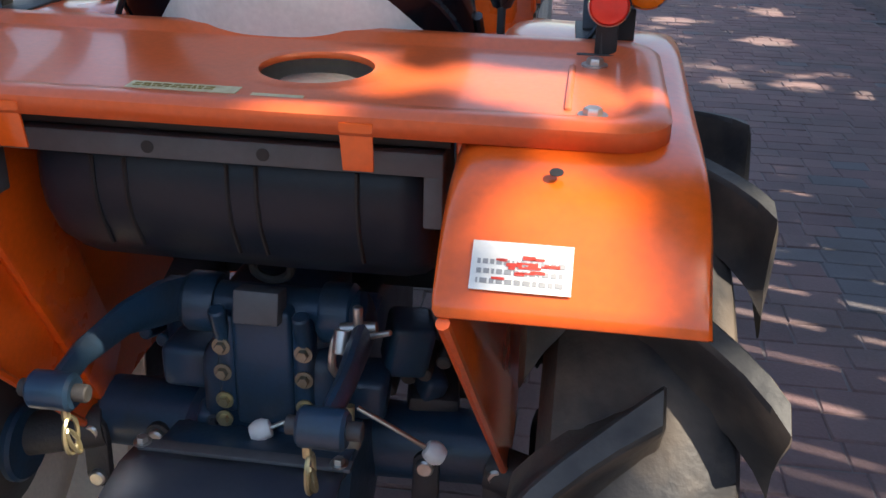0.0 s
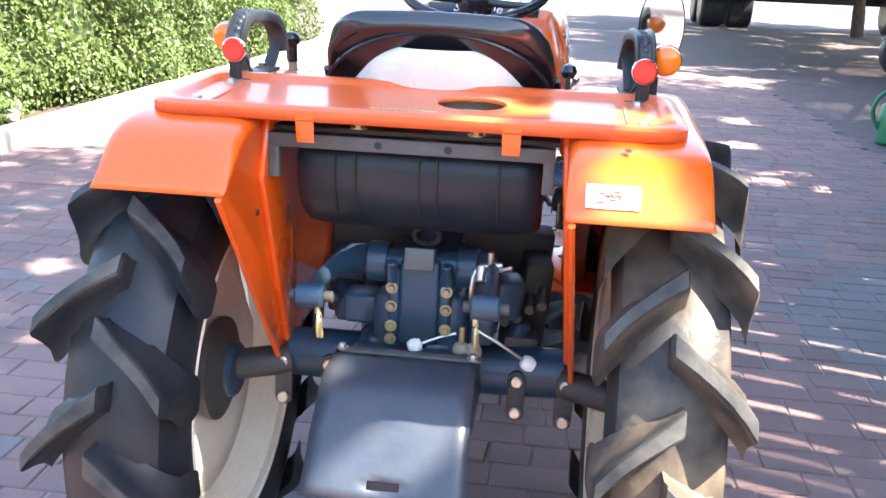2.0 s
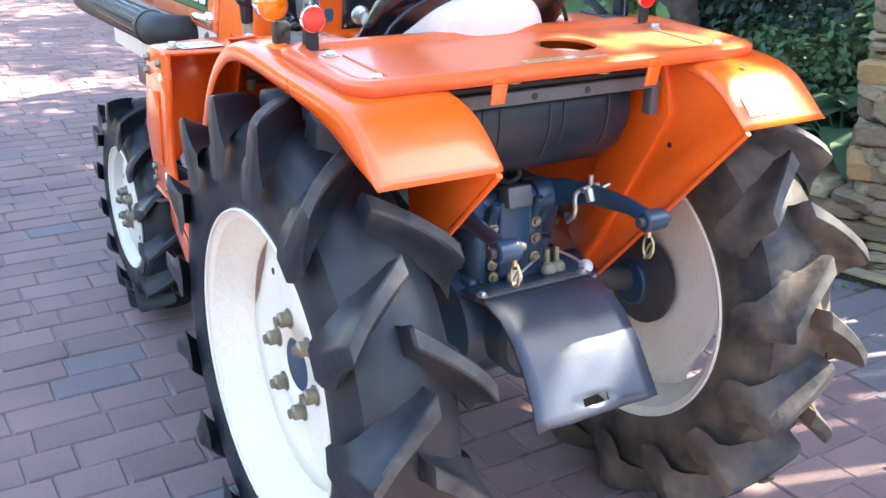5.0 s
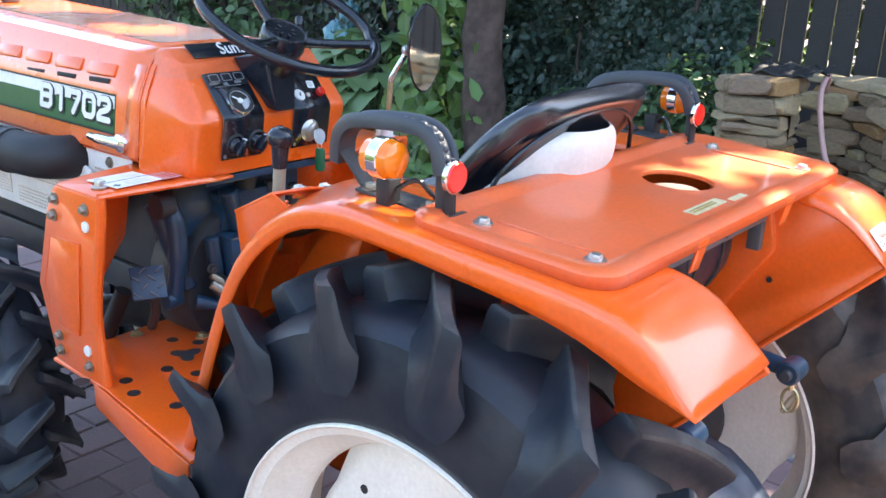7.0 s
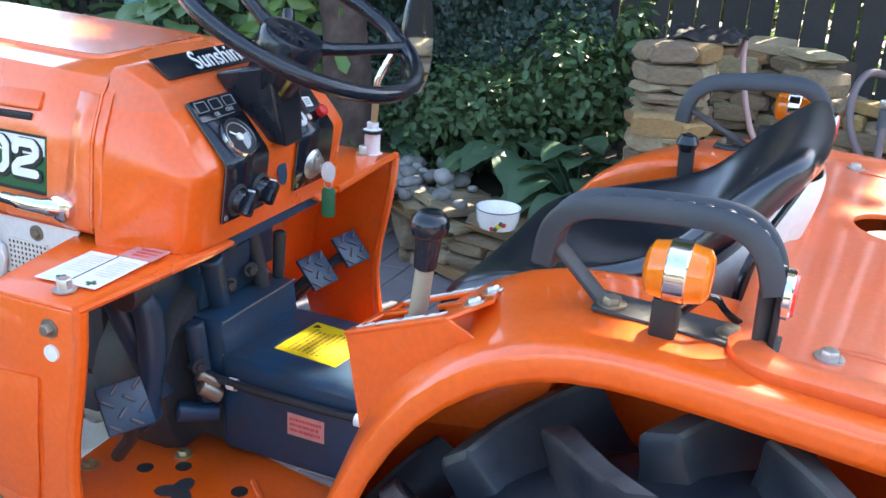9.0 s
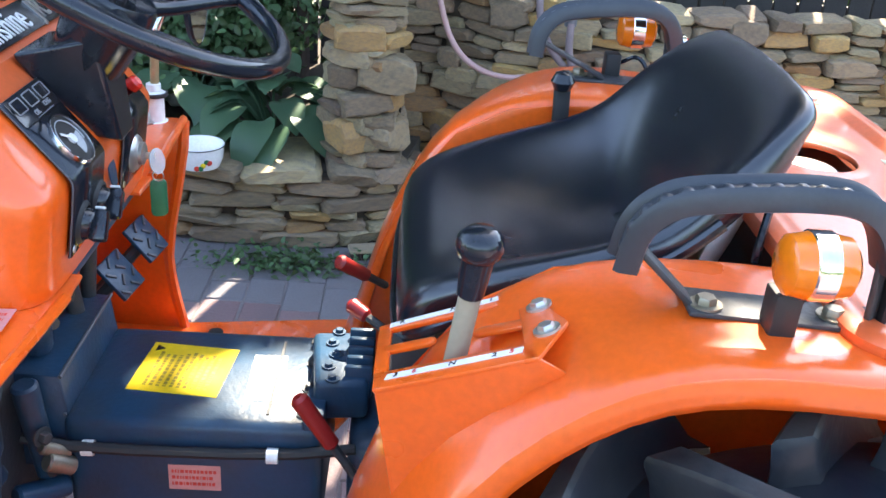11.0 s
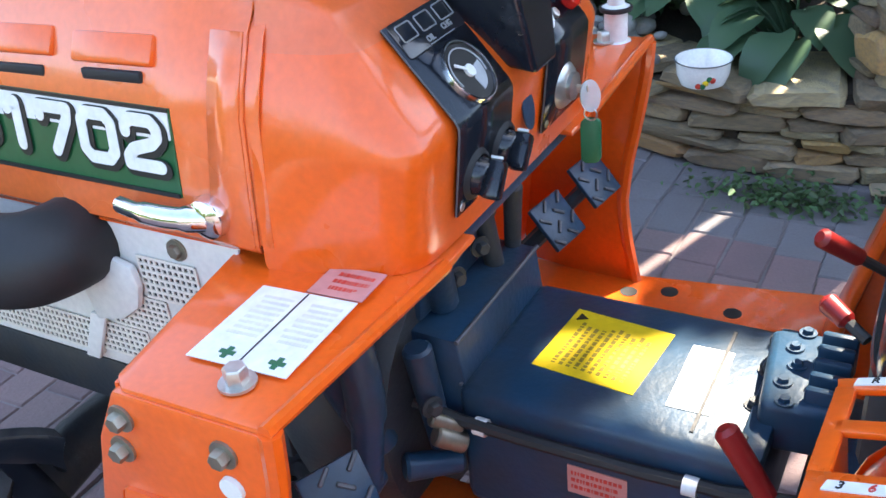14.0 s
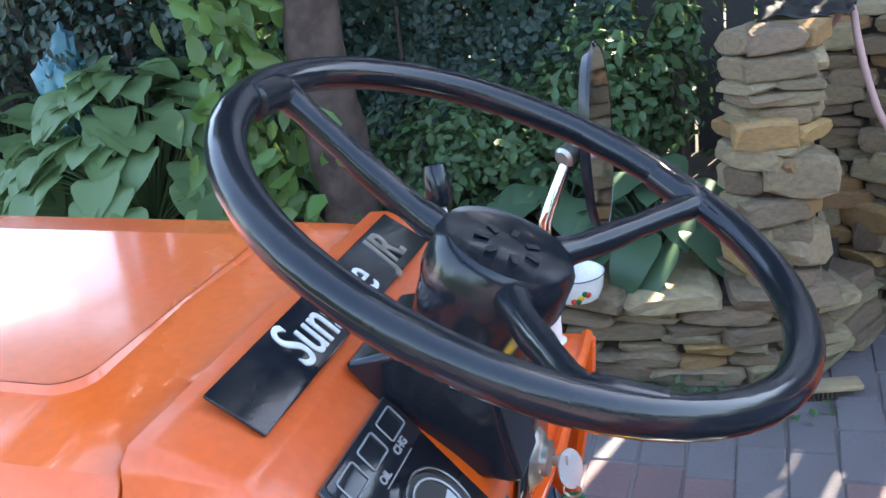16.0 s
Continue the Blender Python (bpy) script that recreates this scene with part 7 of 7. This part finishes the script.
    leaves("creeper", pos, np.stack([-0.8 + 0.5 * np.cos(a), 0.5 * np.sin(a) - 0.3, 0.45 + 0 * a], 1), 0.080, VINE, 16, t, aspect=0.55)
    return t


tree()


# sunlit spots on the lane, kept clear of the added trees' shade: x, y, radius
GAPS = ((1.06, 4.27, 0.10), (1.4, 4.25, 0.12), (1.69, 6.7, 0.2), (1.68, 4.15, 0.08), (1.42, 5.5, 0.14), (0.9, 6.1, 0.15), (1.5, 10.4, 0.35), (2.2, 10.2, 0.3), (0.6, 10.6, 0.4), (4.2, 12.3, 0.6), (4.9, 13.7, 0.6), (3.65, 10.9, 0.45), (5.5, 15.0, 0.6))


def shade_tree(label, x, y, z, rx, ry, n, seed, leaf=0.13):
    """An unseen tree added behind the fence so that its dappled shade falls on the lane."""
    t = empty("tree", label, "tree")
    part("trunk", tube(bmesh.new(), [(x + 0.3, y, 0.0), (x + 0.25, y, z * 0.3), (x + 0.15, y - 0.1, z * 0.6), (x, y, z)], [0.14, 0.12, 0.09, 0.05], 14, smooth=2), BARK, t)
    rr = random.Random(seed)
    for k in range(8):
        a = 2 * math.pi * k / 8 + rr.uniform(-0.2, 0.2)
        p0 = Vector((x + 0.1, y, z * 0.62 + 0.14 * k))
        out = Vector((math.cos(a) * rx * 0.7, math.sin(a) * ry * 0.7, z * 0.2))
        part("limb", tube(bmesh.new(), [p0, p0 + out * 0.5 + Vector((0, 0, 0.15)), p0 + out], [0.04, 0.028, 0.012], 8, smooth=2), BARK, t)
    p, nn = lumps(n, (x, y, z), (rx, ry, 0.7), seed, 170, 0.2, 0.1)
    run = p[:, 2] / math.tan(SUN_EL)
    sx, sy = p[:, 0] - run * math.cos(SUN_AZ), p[:, 1] - run * math.sin(SUN_AZ)      # where each leaf's shade falls
    keep = np.ones(n, bool)
    for gx, gy, gr in GAPS:
        keep &= (sx - gx) ** 2 + (sy - gy) ** 2 > (gr + 0.23 * leaf) ** 2
    leaves("crown", p[keep], nn[keep], leaf, CROWN, seed + 1, t)
    return t


# three unseen trees, added only for the shade they cast on the lane
shade_tree("tall unseen tree added behind the fence to shade the lane", 5.8, 5.0, 5.6, 1.7, 3.6, 15000, 17)
shade_tree("broad unseen tree added to shade the far end of the lane", 6.2, 21.3, 2.7, 5.4, 5.0, 34000, 37, 0.34)
shade_tree("unseen leafy tree added to shade the lane further along", 5.4, 13.4, 2.5, 3.7, 5.2, 30000, 27, 0.24)


def broad_leaf(vs, fs, root, heading, length, width, rise, droop, twist=0.0):
    """One ribbed heart-shaped leaf on a stalk; 7 rows of 5 points."""
    k = len(vs)
    d = Vector((math.cos(heading), math.sin(heading), 0))
    s = Vector((-d.y, d.x, 0))
    prof = (0.2, 0.78, 1.0, 1.0, 0.88, 0.6, 0.04)
    for i in range(7):
        u = i / 6
        c = root + d * (length * u) + Vector((0, 0, rise * length * u - droop * length * u * u))
        for j in (-2, -1, 0, 1, 2):
            q = j / 2
            off = s * (width / 2 * prof[i] * q) + Vector((0, 0, (0.16 * abs(q) - 0.05 * math.cos(u * 14)) * width * 0.5 * prof[i] * abs(q) + twist * q * width * 0.3))
            vs.append(c + off - d * (0.10 * length * abs(q) * (1 - u) if i == 0 else 0))
    for i in range(6):
        for j in range(4):
            a = k + 5 * i + j
            fs.append((a, a + 1, a + 6, a + 5))


def hosta(label, at, count, spread, size, mat, seed, tall=0.3):
    r = random.Random(seed)
    plant = empty("hosta", label, "plant")
    for k in range(count):
        vs, fs = [], []
        a = r.uniform(0, 2 * math.pi)
        q = r.random() ** 0.6
        h = tall * (1.0 - 0.75 * q) + r.uniform(0, 0.05)
        root = Vector((at[0] + spread * q * math.cos(a), at[1] + spread * q * math.sin(a), at[2] + h))
        L = size * r.uniform(0.75, 1.2)
        broad_leaf(vs, fs, root, a + r.uniform(-0.5, 0.5), L, L * r.uniform(0.84, 1.04), 0.45 * (1 - q) + 0.10, 0.62 + 0.35 * q + r.uniform(-0.15, 0.2), r.uniform(-0.4, 0.4))
        mesh_part("leaf", [tuple(v) for v in vs], fs, mat, plant, smooth=True)
        if k % 3 == 0:
            part("stalk", tube(bmesh.new(), [Vector(at), (Vector(at) + root) / 2 + Vector((0, 0, 0.03)), root + Vector((0, 0, 0.002))], 0.004, 5, smooth=1), mat, plant)
    return plant


hosta("large green hosta clump in the bed under the tree", (2.42, 2.78, 0.15), 220, 0.55, 0.138, HOSTA, 71, 0.62)
hosta("large green hosta clump further along the bed", (2.75, 3.7, 0.15), 70, 0.42, 0.19, HOSTA, 72, 0.4)
hosta("dark hosta with broad leaves beside the pillar", (1.97, 0.90, 0.22), 34, 0.16, 0.128, HOSTA_BLUE, 73, 0.25)
hosta("dark hosta behind the stone wall", (2.12, 1.18, 0.22), 30, 0.2, 0.125, HOSTA_BLUE, 74, 0.22)
hosta("hosta with narrow leaves by the tree", (2.35, 1.55, 0.22), 26, 0.2, 0.12, HOSTA_BLUE, 75, 0.2)


def bush(name, label, mat, centre, radius, n, size, seed, clumps=60, spread=0.1, aspect=0.6):
    b = empty(name, label, "bush")
    p, nn = lumps(n, centre, radius, seed, clumps, spread, 0.35)
    leaves("foliage", p, nn, size, mat, seed + 1, b, aspect=aspect)
    part("stem", tube(bmesh.new(), [(centre[0], centre[1], 0.13), (centre[0] + 0.02, centre[1], centre[2] * 0.6), (centre[0], centre[1], centre[2])], [0.025, 0.02, 0.01], 8, smooth=1), BARK, b)
    return b




def ivy():
    """A hanging curtain of lobed leaves over the boards, bulging in swags."""
    b = empty("ivy", "dense dark ivy covering the fence", "ivy")
    g = np.random.default_rng(81)
    n = 30000
    y, z = g.uniform(0.95, 2.9, n), g.uniform(0.12, 2.3, n)
    bulge = 0.10 + 0.05 * np.sin(5.1 * y + 2.0 * np.sin(3.7 * z)) + 0.045 * np.sin(7.3 * z + 3.0 * y) + 0.03 * np.sin(17 * y + 13 * z)
    x = 2.93 - np.abs(bulge) * g.uniform(0.55, 1.15, n) ** 0.5
    edge = (y > 1.15 + 0.12 * np.sin(6 * z) + 0.05 * np.sin(17 * z)) & (g.random(n) < 0.96)
    p = np.stack([x, y, z], 1)[edge]
    leaves("foliage", p, np.tile((-1.0, 0.0, 0.45), (len(p), 1)), 0.034, IVY, 82, b, aspect=0.95)
    for k in range(6):
        yy = 1.3 + 0.28 * k
        part("stem", tube(bmesh.new(), [(2.91, yy, 0.1), (2.90, yy + 0.06, 0.8), (2.91, yy - 0.05, 1.5), (2.90, yy + 0.04, 2.2)], 0.008, 6, smooth=2), BARK, b)
    return b


ivy()
bush("shrub", "green shrub with small leaves in the bed", BUSH, (2.42, 1.06, 0.57), (0.18, 0.26, 0.20), 2400, 0.040, 84, 50, 0.055)
bush("shrub", "slender leafy shoot above the green shrub", BUSH, (2.42, 0.86, 0.78), (0.05, 0.06, 0.10), 170, 0.05, 85, 14, 0.03)
bush("shrub", "low leafy plants in the bed", BUSH, (2.35, 1.45, 0.42), (0.25, 0.42, 0.16), 3000, 0.036, 86, 60, 0.06)
bush("spruce", "blue-grey spruce branches hanging over the hostas", SPRUCE, (2.80, 3.0, 1.62), (0.33, 0.85, 0.45), 34000, 0.042, 88, 420, 0.032, 0.14)
bush("shrub", "dark shrub behind the hostas", IVY, (2.95, 2.9, 0.9), (0.3, 0.9, 0.8), 9000, 0.05, 88, 140, 0.1)
bush("shrub", "green shrub at the end of the bed", BUSH, (3.0, 4.6, 0.8), (0.4, 1.0, 0.7), 6000, 0.07, 90, 120, 0.1)
g = np.random.default_rng(91)
n = 520
wp = np.stack([1.56 + g.normal(0, 0.045, n), 0.80 + g.normal(0, 0.12, n), np.abs(g.normal(0.01, 0.018, n))], 1)
weeds = leaves("weeds", wp, np.tile((0, 0, 1.0), (n, 1)), 0.022, BUSH, 92, None)
tagged(weeds, "small green weeds at the foot of the wall", "weeds", kind="stuff")

# ---- fence ----
fence = empty("fence", "dark stained board fence with narrow gaps and an added unseen far end that stripes the lane", "fence", kind="structure")
plank = None
for k in range(190):
    y = -4.0 + 0.1 * k
    if plank is None:
        plank = new_box((0, 0, 1.55), (0.016, 0.091, 3.1), None, bevel=0.003, seg=1)
        me = bpy.data.meshes.new("board")
        plank.to_mesh(me)
        plank.free()
        me.materials.append(FENCE)
    ob = new("board", me)
    fr_ = random.Random(k)
    # boards past y = 7 veer off unseen, added to cast striped shade
    ob.matrix_basis = pose(2.95 + 0.37 * max(0.0, y - 7.0) + fr_.uniform(-0.003, 0.003), y, fr_.uniform(-0.02, 0.02), fr_.uniform(-0.25, 0.25), 0, fr_.uniform(-1, 1))
    if y < -1.3:
        ob.scale.z = 0.62      # cut low so that the left fender reflects open sky
    elif 3.4 < y < 7.0:
        ob.scale.z = 0.52      # cut low so that the hood reflects open sky
    elif y >= 7.0:
        ob.scale.z = 0.55
    ob.parent = fence
for z, y0, y1 in ((0.55, -4.0, 7.0), (1.7, -4.0, -1.3), (2.6, -1.3, 3.4), (1.35, 3.4, 7.0)):
    part("rail", new_box((2.985, (y0 + y1) / 2, z), (0.04, y1 - y0, 0.07), None, bevel=0.004), FENCE, fence)
# rails of the added far boards
for z in (0.55, 1.4):
    part("rail", new_box((4.49, 11.0, z), (0.04, 8.53, 0.07), rot(0, 0, -20.3), bevel=0.004), FENCE, fence)

# ---- loose things ----
hose = tagged(new("garden_hose"), "pale pink garden hose hanging over the stone wall", "hose")
part("tube", tube(bmesh.new(), [(2.06, 0.47, 0.80), (1.98, 0.44, 0.865), (1.92, 0.435, 0.86), (1.875, 0.43, 0.81), (1.86, 0.403, 0.70), (1.85, 0.367, 0.60), (1.84, 0.30, 0.535), (1.83, 0.2, 0.51), (1.84, 0.08, 0.53)], 0.0085, 10, smooth=2), HOSEPINK, hose)
cloth = tagged(new("black_cloth"), "crumpled black cloth lying on the stone wall", "cloth")
bm = bmesh.new()
bmesh.ops.create_grid(bm, x_segments=26, y_segments=18, size=1.0)
for v in bm.verts:
    c = v.co.copy()
    fold = 0.5 + 0.5 * noise.noise(Vector((c.x * 2.2, c.y * 2.6, 3.0)))
    v.co = Vector((1.90 + 0.085 * c.x + 0.015 * noise.noise(c * 2), 0.535 + 0.10 * c.y + 0.02 * noise.noise(c * 2.4 + Vector((4, 0, 0))), 0.858 + 0.045 * fold - 0.03 * max(0.0, -c.x - 0.55)))
part("sheet", bm, MATT, cloth, solid=0.003)
bag = empty("plastic_bag", "crumpled turquoise plastic bag lying among the plants", "plastic bag")
bm = bmesh.new()
bmesh.ops.create_icosphere(bm, subdivisions=4, radius=1.0)
for v in bm.verts:
    c = v.co.copy()
    k = 1 + 0.55 * noise.noise(c * 1.7) + 0.28 * abs(noise.noise(c * 4.1)) + 0.12 * noise.noise(c * 9.0)
    v.co = Vector((2.66 + 0.09 * c.x * k, 3.22 + 0.09 * c.y * k, 0.66 + (0.17 * c.z + 0.05 * c.x) * k))
part("film", bm, BAG, bag)
tarp = empty("tarpaulin", "pale grey-green crumpled tarpaulin lying by the plants", "tarpaulin")
bm = bmesh.new()
bmesh.ops.create_icosphere(bm, subdivisions=4, radius=1.0)
for v in bm.verts:
    c = v.co.copy()
    k = 1 + 0.3 * noise.noise(c * 1.9 + Vector((3, 0, 0))) + 0.22 * abs(noise.noise(c * 3.7)) + 0.08 * noise.noise(c * 9.0)
    v.co = Vector((2.55 + 0.30 * c.x * k, 4.3 + 0.34 * c.y * k, max(0.0, 0.05 + 0.24 * c.z * k)))
part("sheet", bm, TARP, tarp)
bucket = empty("bucket", "turquoise plastic bucket with a folded pale sheet on it", "bucket")
UM = Matrix.Translation((2.76, 5.60, 0))
part("body", lathe(bmesh.new(), [(0, 0), (0.085, 0), (0.09, 0.01), (0.11, 0.30), (0.115, 0.305), (0.115, 0.315), (0.105, 0.315), (0.08, 0.02), (0, 0.02)], UM, 28), BAG, bucket)
part("folded_sheet", plate(bmesh.new(), [UM @ Vector(p) for p in ((-0.13, -0.10, 0.33), (0.12, -0.11, 0.32), (0.14, 0.10, 0.36), (-0.10, 0.12, 0.42))], (0, 0, 0.02), 0.008), TARP, bucket, "pale folded plastic sheet")
bowl = empty("bowl", "white enamel bowl with painted flowers on the wall", "bowl")
BM = Matrix.Translation((1.665, 1.062, 0.246))
part("shell", lathe(bmesh.new(), [(0, 0.0), (0.040, 0.0), (0.056, 0.006), (0.066, 0.03), (0.070, 0.066), (0.073, 0.069), (0.070, 0.070), (0.067, 0.066), (0.062, 0.03), (0.052, 0.010), (0, 0.006)], BM, 40), ENAMEL, bowl)
part("rim", tube(bmesh.new(), [BM @ Vector((0.0722 * math.cos(a), 0.0722 * math.sin(a), 0.069)) for a in [2 * math.pi * i / 40 for i in range(40)]], 0.0016, 6, closed=True), GREYBAR, bowl)
for da, mt in ((-0.25, REDINK), (0.0, YELLOW), (0.28, REDINK), (-0.1, GREENTAG), (0.15, GREENTAG)):
    a = math.pi + 0.35 + da
    p = BM @ Vector((0.0672 * math.cos(a), 0.0672 * math.sin(a), 0.026 + 0.01 * math.sin(da * 9)))
    part("painted_flower", lathe(bmesh.new(), [(0, 0), (0.008, 0), (0.006, 0.0012), (0, 0.0015)], Matrix.Translation(p) @ align((math.cos(a), math.sin(a), -0.1)), 10), mt, bowl)

can = empty("watering_can", "green plastic watering can on the paving", "watering can")
CM = Matrix.Translation((2.62, 6.0, 0.0))
part("body", lathe(bmesh.new(), [(0, 0), (0.12, 0), (0.13, 0.01), (0.135, 0.15), (0.12, 0.27), (0.09, 0.30), (0.085, 0.30), (0.11, 0.26), (0, 0.255)], CM, 28), CANGREEN, can)
part("handle", tube(bmesh.new(), [CM @ Vector(p) for p in ((-0.12, 0, 0.10), (-0.19, 0, 0.2), (-0.17, 0, 0.33), (-0.06, 0, 0.40), (0.03, 0, 0.37), (0.06, 0, 0.30))], 0.016, 10, smooth=2), CANGREEN, can)
part("spout", tube(bmesh.new(), [CM @ Vector(p) for p in ((0.11, 0, 0.06), (0.2, 0, 0.2), (0.28, 0, 0.38))], [0.03, 0.022, 0.016], 10, smooth=1), CANGREEN, can)
part("rose", lathe(bmesh.new(), [(0, 0), (0.02, 0), (0.05, 0.04), (0, 0.05)], CM @ Matrix.Translation((0.28, 0, 0.37)) @ align((0.4, 0, 1)), 16), CANGREEN, can)

hose = part("garden_hose", tube(bmesh.new(), [(1.84, -0.12, 0.42), (1.83, -0.02, 0.50), (1.84, 0.10, 0.62), (1.86, 0.13, 0.74), (1.92, 0.10, 0.82), (2.0, 0.04, 0.80), (2.1, -0.1, 0.79)], 0.011, 10, smooth=3), HOSE)
tagged(hose, "greyish rubber hose hanging on the stone wall", "hose")
hose2 = part("garden_hose", tube(bmesh.new(), [(1.84, 0.03, 0.68), (1.82, 0.03, 0.58), (1.82, -0.03, 0.49), (1.83, -0.16, 0.42), (1.84, -0.35, 0.38)], 0.011, 10, smooth=3), HOSE)
tagged(hose2, "rubber hose hanging from a tap", "hose")
tap = part("tap", rod(bmesh.new(), (1.85, 0.03, 0.67), (1.85, 0.03, 0.73), 0.018, chamfer=0.003), GREYBAR)
tagged(tap, "small grey tap fitting on the wall", "tap")
part("tap_handle", new_box((1.845, 0.03, 0.745), (0.01, 0.04, 0.025), None, bevel=0.004), STEEL, tap)

brush = empty("brush", "wooden scrubbing brush lying on the paving", "brush")
bt = rot(0, 0, 14)
part("back", new_box((1.655, 0.52, 0.030), (0.05, 0.23, 0.016), bt, bevel=0.006), STONE, brush, "pale wooden back")
bm = bmesh.new()
for i in range(16):
    for k in range(4):
        p = Matrix.Translation((1.655, 0.52, 0)) @ bt @ Vector((-0.018 + 0.012 * k, 0.105 - 0.0105 * i, 0))
        rod(bm, p + Vector((0, 0, 0.002)), p + Vector((0, 0, 0.024)), 0.004, seg=5)
part("bristles", bm, SOIL, brush)

# parked machines far off
truck = empty("truck", "dark flat-bed truck with black tyres parked on paving", "truck")
part("bed", new_box((7.2, 23.6, 1.05), (8.2, 2.3, 0.5), None, bevel=0.04), IRON, truck)
part("chassis", new_box((7.2, 23.4, 0.72), (7.9, 1.2, 0.2), None, bevel=0.03), MATT, truck)
part("mudguard", new_box((3.75, 22.35, 0.72), (1.35, 0.5, 0.10), None, bevel=0.03), IRON, truck)
tread = [(0, -0.27), (0.26, -0.27), (0.42, -0.275), (0.475, -0.24), (0.485, -0.02), (0.47, -0.015), (0.47, 0.015), (0.485, 0.02), (0.475, 0.24), (0.42, 0.275), (0.26, 0.27), (0, 0.27)]
for x, yy in ((3.52, 22.9), (4.16, 22.9), (7.6, 22.4), (8.2, 22.4), (3.52, 24.3), (4.16, 24.3)):
    part("wheel", lathe(bmesh.new(), tread, Matrix.Translation((x, yy, 0.485)) @ align((1, 0, 0)), 28), RUBBER, truck)
mach = empty("parked_machine", "orange farm machine with black tyres parked on paving", "machine")
part("body", new_box((5.2, 10.6, 0.72), (2.2, 1.1, 0.45), None, bevel=0.06, seg=3), ORANGE, mach)
part("chassis", new_box((5.2, 10.6, 0.42), (2.3, 0.9, 0.2), None, bevel=0.03), IRON, mach)
for x in (4.3, 6.15):
    for yy in (10.1, 11.1):
        part("wheel", lathe(bmesh.new(), [(0, -0.09), (0.18, -0.09), (0.28, -0.11), (0.33, -0.08), (0.34, 0), (0.33, 0.08), (0.28, 0.11), (0.18, 0.09), (0, 0.09)], Matrix.Translation((x, yy, 0.34)) @ align((0, 1, 0)), 28), RUBBER, mach)

# far greenery that closes the yard


def far_trees():
    pos, nn = [], []
    for k in range(60):
        a = 2 * math.pi * k / 60
        R = 30 + 5 * math.sin(7 * a)
        if 0.5 < a < 1.7:
            continue      # left open so that the hood mirrors bright sky
        p, q = lumps(900, (R * math.cos(a), 4 + R * math.sin(a), 3.0), (2.5, 2.5, 3.0 + math.sin(5 * a)), 300 + k, 30, 0.5, 0.3)
        pos.append(p)
        nn.append(q)
    ob = leaves("far_trees", np.concatenate(pos), np.concatenate(nn), 0.55, FAR, 34)
    return tagged(ob, "row of leafy trees round the yard", "trees", kind="stuff")


far_trees()
g = np.random.default_rng(95)
n = 26000
bp = np.stack([4.6 + np.abs(g.normal(0, 0.35, n)), g.uniform(-6, 10, n), g.uniform(0, 1.9, n) ** 1.0], 1)
field = leaves("meadow_shrubs", bp, np.tile((0.5, 0, 1.0), (n, 1)), 0.12, FAR, 96)
tagged(field, "sunlit green shrubs behind the fence", "shrubs", kind="stuff")
